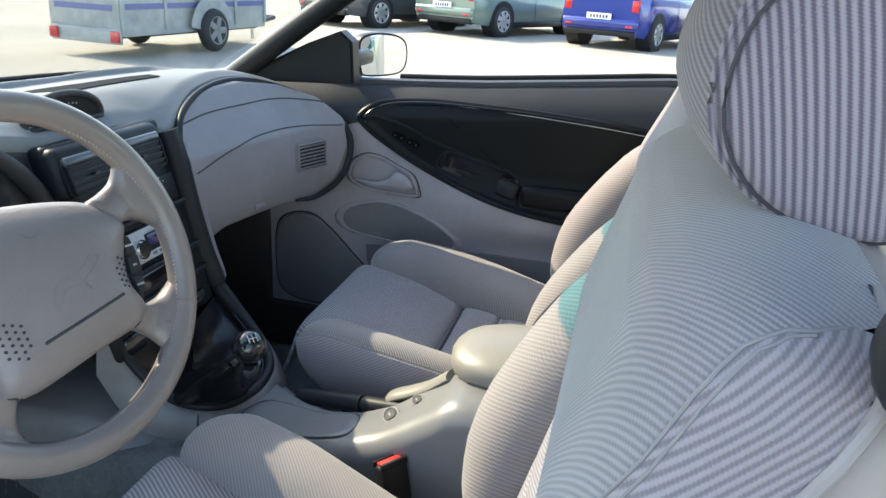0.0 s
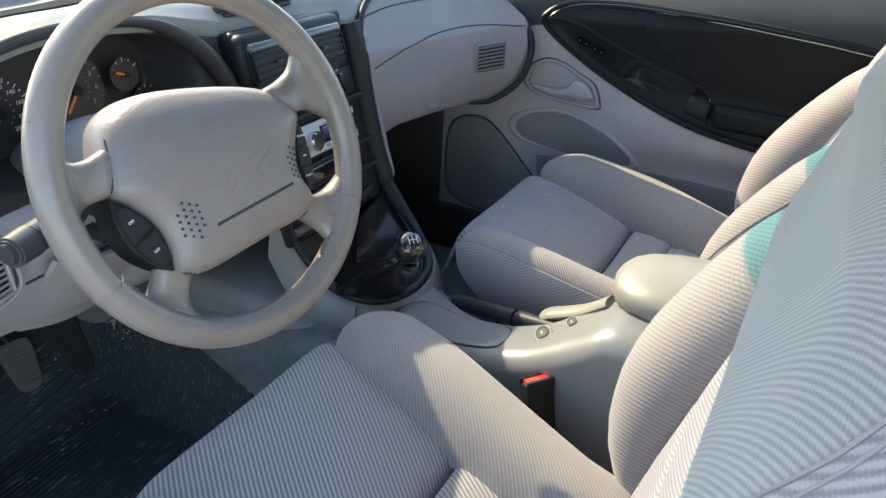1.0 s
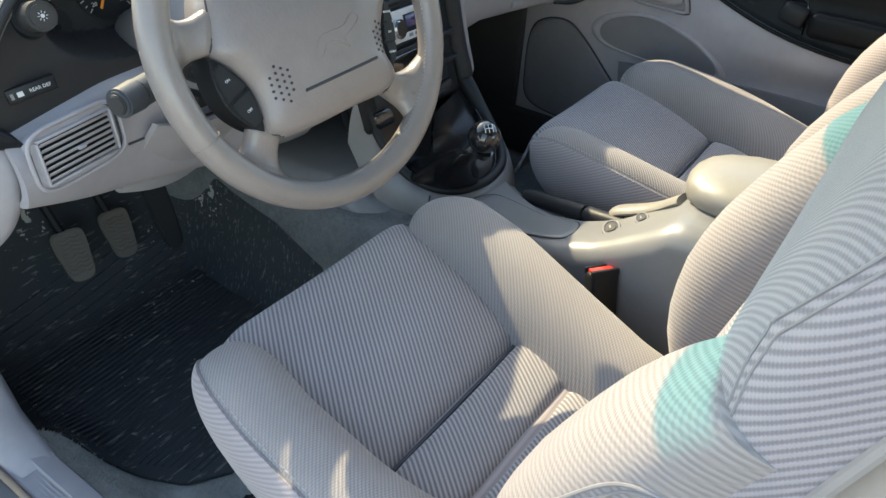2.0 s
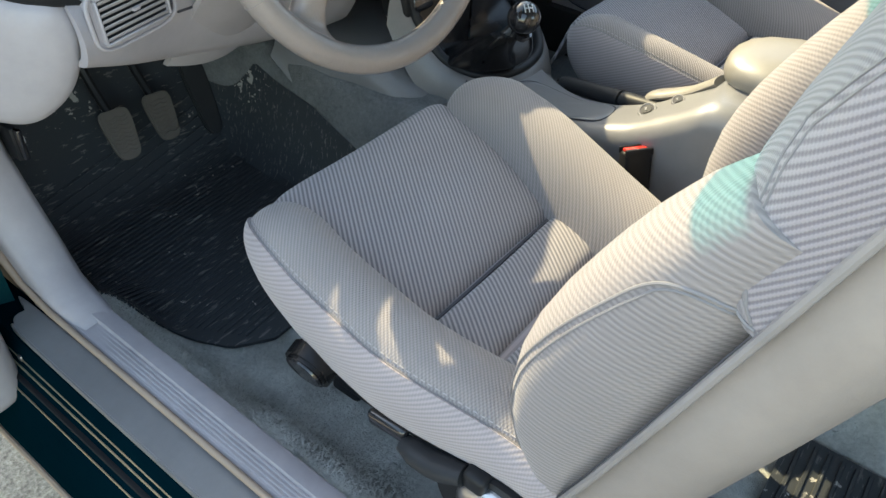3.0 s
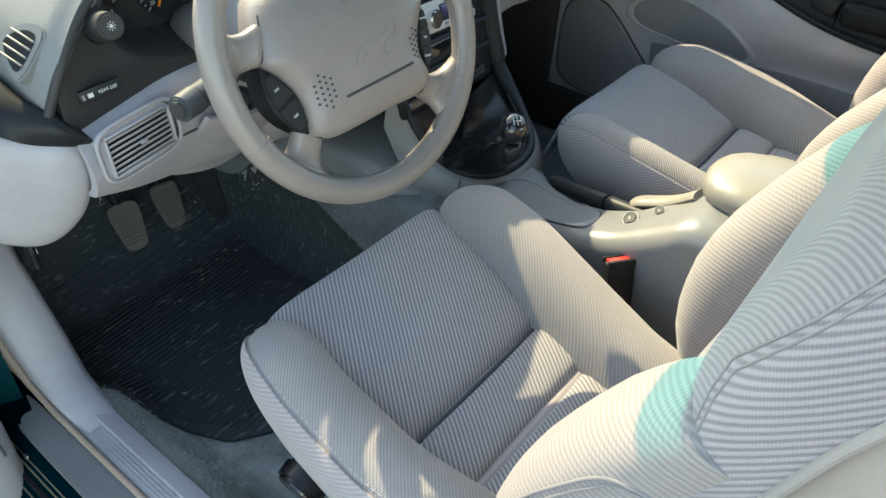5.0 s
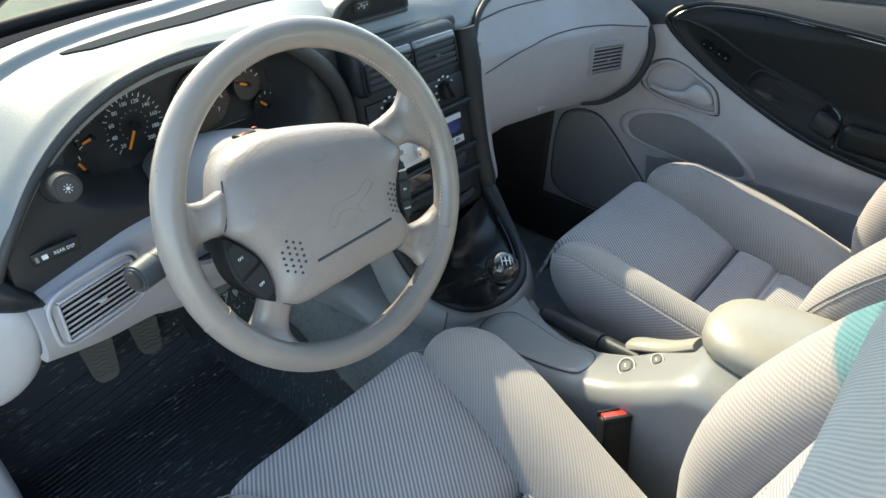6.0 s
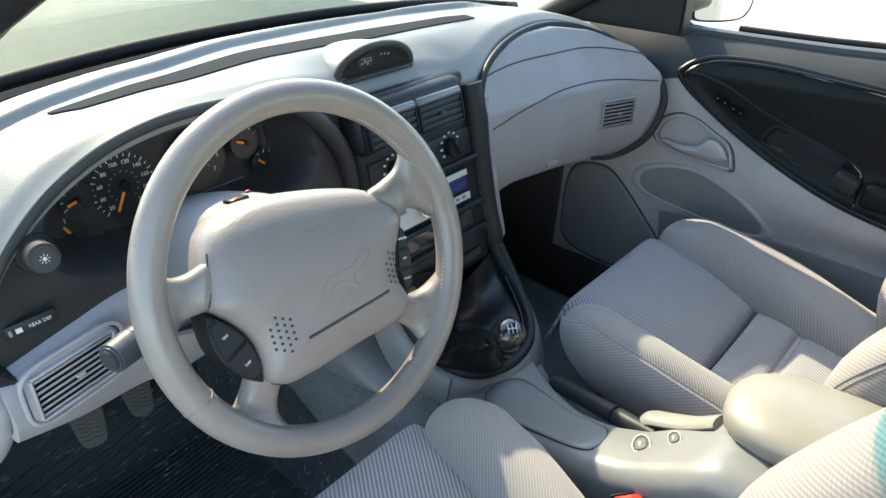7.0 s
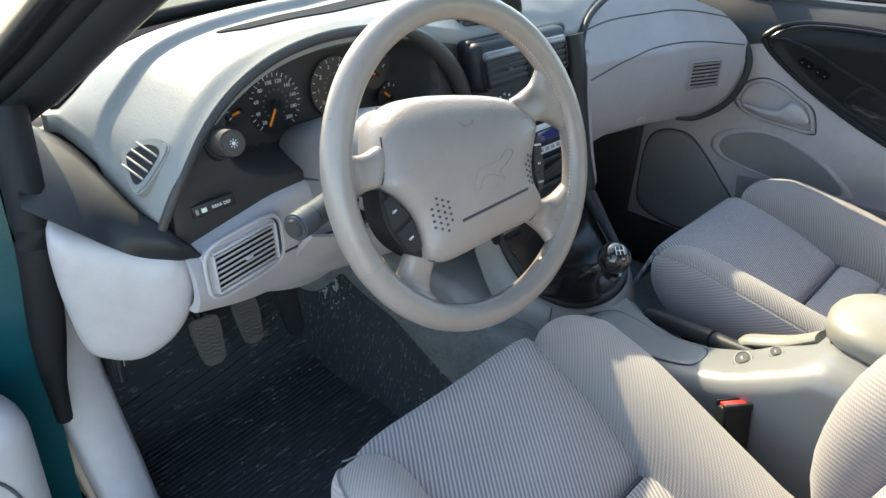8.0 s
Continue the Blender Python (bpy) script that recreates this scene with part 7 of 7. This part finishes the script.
def make_car(name, label, color, side_prof, roof_prof, length, half, wheels, m, lamps=True):
    """A parked car; local x forward from the tail, y to its left. side_prof: (x, z low, z shoulder)."""
    car = thing(name, label, "car", group="cars parked on the lot")
    col = paint(name + " paint", color)
    xs = [p[0] for p in side_prof]
    rings = []
    for x in np.linspace(0, length, 40):
        lo, hi = along(xs, [p[1] for p in side_prof], x), along(xs, [p[2] for p in side_prof], x)
        e = 1 - 0.10 * smoothstep(0.35, 0.0, x) - 0.16 * smoothstep(length - 0.6, length, x)
        ring = []
        for a, c in ((-0.94, 0), (-1.0, 0.16), (-1.02, 0.45), (-1.0, 0.75), (-0.95, 0.93), (-0.86, 1.0), (0.86, 1.0), (0.95, 0.93), (1.0, 0.75), (1.02, 0.45), (1.0, 0.16), (0.94, 0)):
            ring.append((x, a * half * e, lo + (hi - lo) * c))
        rings.append(ring)
    body_ = part("body", loft(rings), col, car, smooth=35)
    rings = []
    rx = [p[0] for p in roof_prof]
    for x in np.linspace(rx[0], rx[-1], 26):
        sh, top = along(xs, [p[2] for p in side_prof], x) - 0.02, along(rx, [p[1] for p in roof_prof], x)
        rings.append([(x, a * half, sh + (max(top, sh + 0.005) - sh) * c) for a, c in ((-0.90, 0), (-0.80, 0.5), (-0.70, 0.92), (-0.60, 1.0), (0.60, 1.0), (0.70, 0.92), (0.80, 0.5), (0.90, 0))])
    cabin = part("cabin", loft(rings), DARK_GLASS, car, "dark glazed cabin", smooth=35)
    part("roof", shell(lambda u, v: (rx[1] + (rx[-2] - rx[1]) * u, half * 0.66 * (2 * v - 1), along(rx, [p[1] for p in roof_prof], rx[1] + (rx[-2] - rx[1]) * u) + 0.006), 14, 6, 0.02, (0, 0, -1)), col, car)
    for x, r in wheels:
        for s in (-1, 1):
            part("wheel_arch", prism(oval(x, r + 0.02, r + 0.06, r + 0.06, 32), "y", s * half * 0.70, s * (half * 1.022 + 0.004)), BLACK, body_)
            make_wheel(car, x, s * (half - 0.035), r, s)
    part("bumper", box((0.02, 0, 0.48), (0.16, half * 1.80, 0.17), 0.05, 3), col, body_)
    part("bumper_lip", box((0.03, 0, 0.31), (0.13, half * 1.7, 0.11), 0.03, 3), BLACK, body_)
    part("number_plate", box((-0.062, 0, 0.60 if half > 0.8 else 0.6), (0.012, 0.50, 0.11), 0.004), WHITE, body_, "white number plate")
    for k in range(6):
        part("plate_bar", box((-0.0695, -0.16 + 0.064 * k, 0.60), (0.003, 0.038, 0.06)), SEAM, body_, smooth=0)
    if lamps:
        for s in (-1, 1):
            part("tail_lamp", box((0.035, s * half * 0.80, 0.80), (0.09, 0.16, 0.22), 0.03, 3), LAMP_RED, body_, "red tail lamp")
            part("reflector", box((-0.058, s * half * 0.72, 0.44), (0.012, 0.14, 0.04), 0.004), LAMP_RED, body_, "red reflector")
    for s in (-1, 1):
        part("side_sill", box((length * 0.5, s * half * 0.985, 0.24), (length * 0.52, 0.05, 0.12), 0.02), BLACK, body_)
        part("door_seam", tube([(length * 0.44, s * (half * 1.02 + 0.002), 0.30), (length * 0.44, s * (half * 1.022 + 0.002), 0.85)], 0.004, 5), SEAM, body_)
    car.matrix_world = m
    return car


HATCH_S = [(0, 0.28, 0.98), (0.25, 0.24, 1.02), (1.2, 0.20, 0.98), (2.8, 0.20, 0.95), (3.4, 0.22, 0.86), (3.9, 0.28, 0.70)]
HATCH_R = [(0.10, 1.02), (0.45, 1.44), (1.4, 1.50), (2.1, 1.46), (2.95, 0.95)]
SEDAN_S = [(0, 0.30, 0.92), (0.3, 0.24, 0.95), (1.5, 0.20, 0.93), (3.2, 0.20, 0.92), (4.0, 0.22, 0.83), (4.5, 0.28, 0.68)]
SEDAN_R = [(0.75, 0.96), (1.35, 1.36), (2.2, 1.41), (2.8, 1.36), (3.5, 0.93)]


def put(x, y, head):
    """Heading in degrees from +x, anticlockwise."""
    return Matrix.Translation((x, y, 0)) @ pose(0, 0, 0, 0, 0, head)


make_car("blue_hatchback", "bright blue hatchback parked tail-on in the sun", (0.012, 0.030, 0.22), HATCH_S, HATCH_R, 3.9, 0.86, ((0.72, 0.31), (3.15, 0.31)), put(13.80, 0.88, -22))
make_car("green_saloon", "pale grey-green saloon parked on the lot", (0.15, 0.21, 0.18), SEDAN_S, SEDAN_R, 4.5, 0.88, ((0.85, 0.32), (3.45, 0.32)), put(14.41, 4.08, -27))
make_car("white_car", "white car at the end of the row", (0.7, 0.7, 0.69), HATCH_S, HATCH_R, 3.9, 0.86, ((0.72, 0.31), (3.15, 0.31)), put(14.70, -1.75, -22))
make_car("grey_car", "dark grey car behind the windscreen pillar", (0.06, 0.065, 0.07), SEDAN_S, SEDAN_R, 4.5, 0.88, ((0.85, 0.32), (3.45, 0.32)), put(14.41, 6.75, -27))

# flat-sided box trailer
tr = thing("trailer", "blue-grey sheet metal trailer with red tail lamps", "trailer")
part("side_wall", box((2.0, -0.55, 0.62), (3.0, 0.03, 0.70), 0.008), SHEET, tr)
part("side_wall", box((2.0, 0.55, 0.62), (3.0, 0.03, 0.70), 0.008), SHEET, tr)
part("tail_board", box((0.5, 0, 0.62), (0.03, 1.10, 0.70), 0.008), SHEET, tr)
part("head_board", box((3.5, 0, 0.66), (0.03, 1.10, 0.62), 0.008), SHEET, tr)
part("bed", box((2.0, 0, 0.34), (3.0, 1.12, 0.05), 0.01), SHEET, tr)
for x in (0.52, 1.26, 2.0, 2.74, 3.48):
    part("post", box((x, -0.575, 0.66), (0.05, 0.03, 0.66), 0.006), SHEET, tr)
part("side_stripe", box((2.0, -0.568, 0.62), (2.9, 0.006, 0.07)), FADED_BLUE, tr, "faded blue stripe")
part("chassis", box((2.0, -0.42, 0.29), (2.9, 0.06, 0.10), 0.01), BLACK, tr)
part("chassis", box((2.0, 0.42, 0.29), (2.9, 0.06, 0.10), 0.01), BLACK, tr)
part("drawbar", tube([(3.3, 0.5, 0.33), (4.6, 0.0, 0.33)], 0.04, 8), BLACK, tr)
part("drawbar", tube([(3.3, -0.5, 0.33), (4.6, 0.0, 0.33)], 0.04, 8), BLACK, tr)
part("axle", cyl((2.10, -0.60, 0.29), (2.10, 0.60, 0.29), 0.03), BLACK, tr)
for s in (-1, 1):
    make_wheel(tr, 2.10, s * 0.66, 0.29, s, spokes=5, hub=GREY_DARK)
    part("mudguard", tube([Vector((2.10 + 0.36 * math.cos(a), s * 0.66, 0.29 + 0.36 * math.sin(a))) for a in np.linspace(0.1, math.pi - 0.1, 16)], 0.10, 8, flat=0.12, up=(0, 1, 0)), SHEET, tr)
    part("tail_lamp", box((0.465, s * 0.48, 0.27), (0.05, 0.13, 0.13), 0.01), LAMP_RED, tr, "red tail lamp")
part("tail_beam", box((0.49, 0, 0.27), (0.04, 1.1, 0.18), 0.008), SHEET, tr)
part("tail_stripe", box((0.482, 0, 0.60), (0.006, 0.9, 0.07)), FADED_BLUE, tr, "faded blue stripe")
part("jack_leg", cyl((4.1, 0.1, 0.0), (4.1, 0.1, 0.55), 0.03), STEEL, tr)
tr.matrix_world = Matrix.Translation((6.55, 6.72, 0)) @ pose(0, 0, 0, 0, 0, -6)
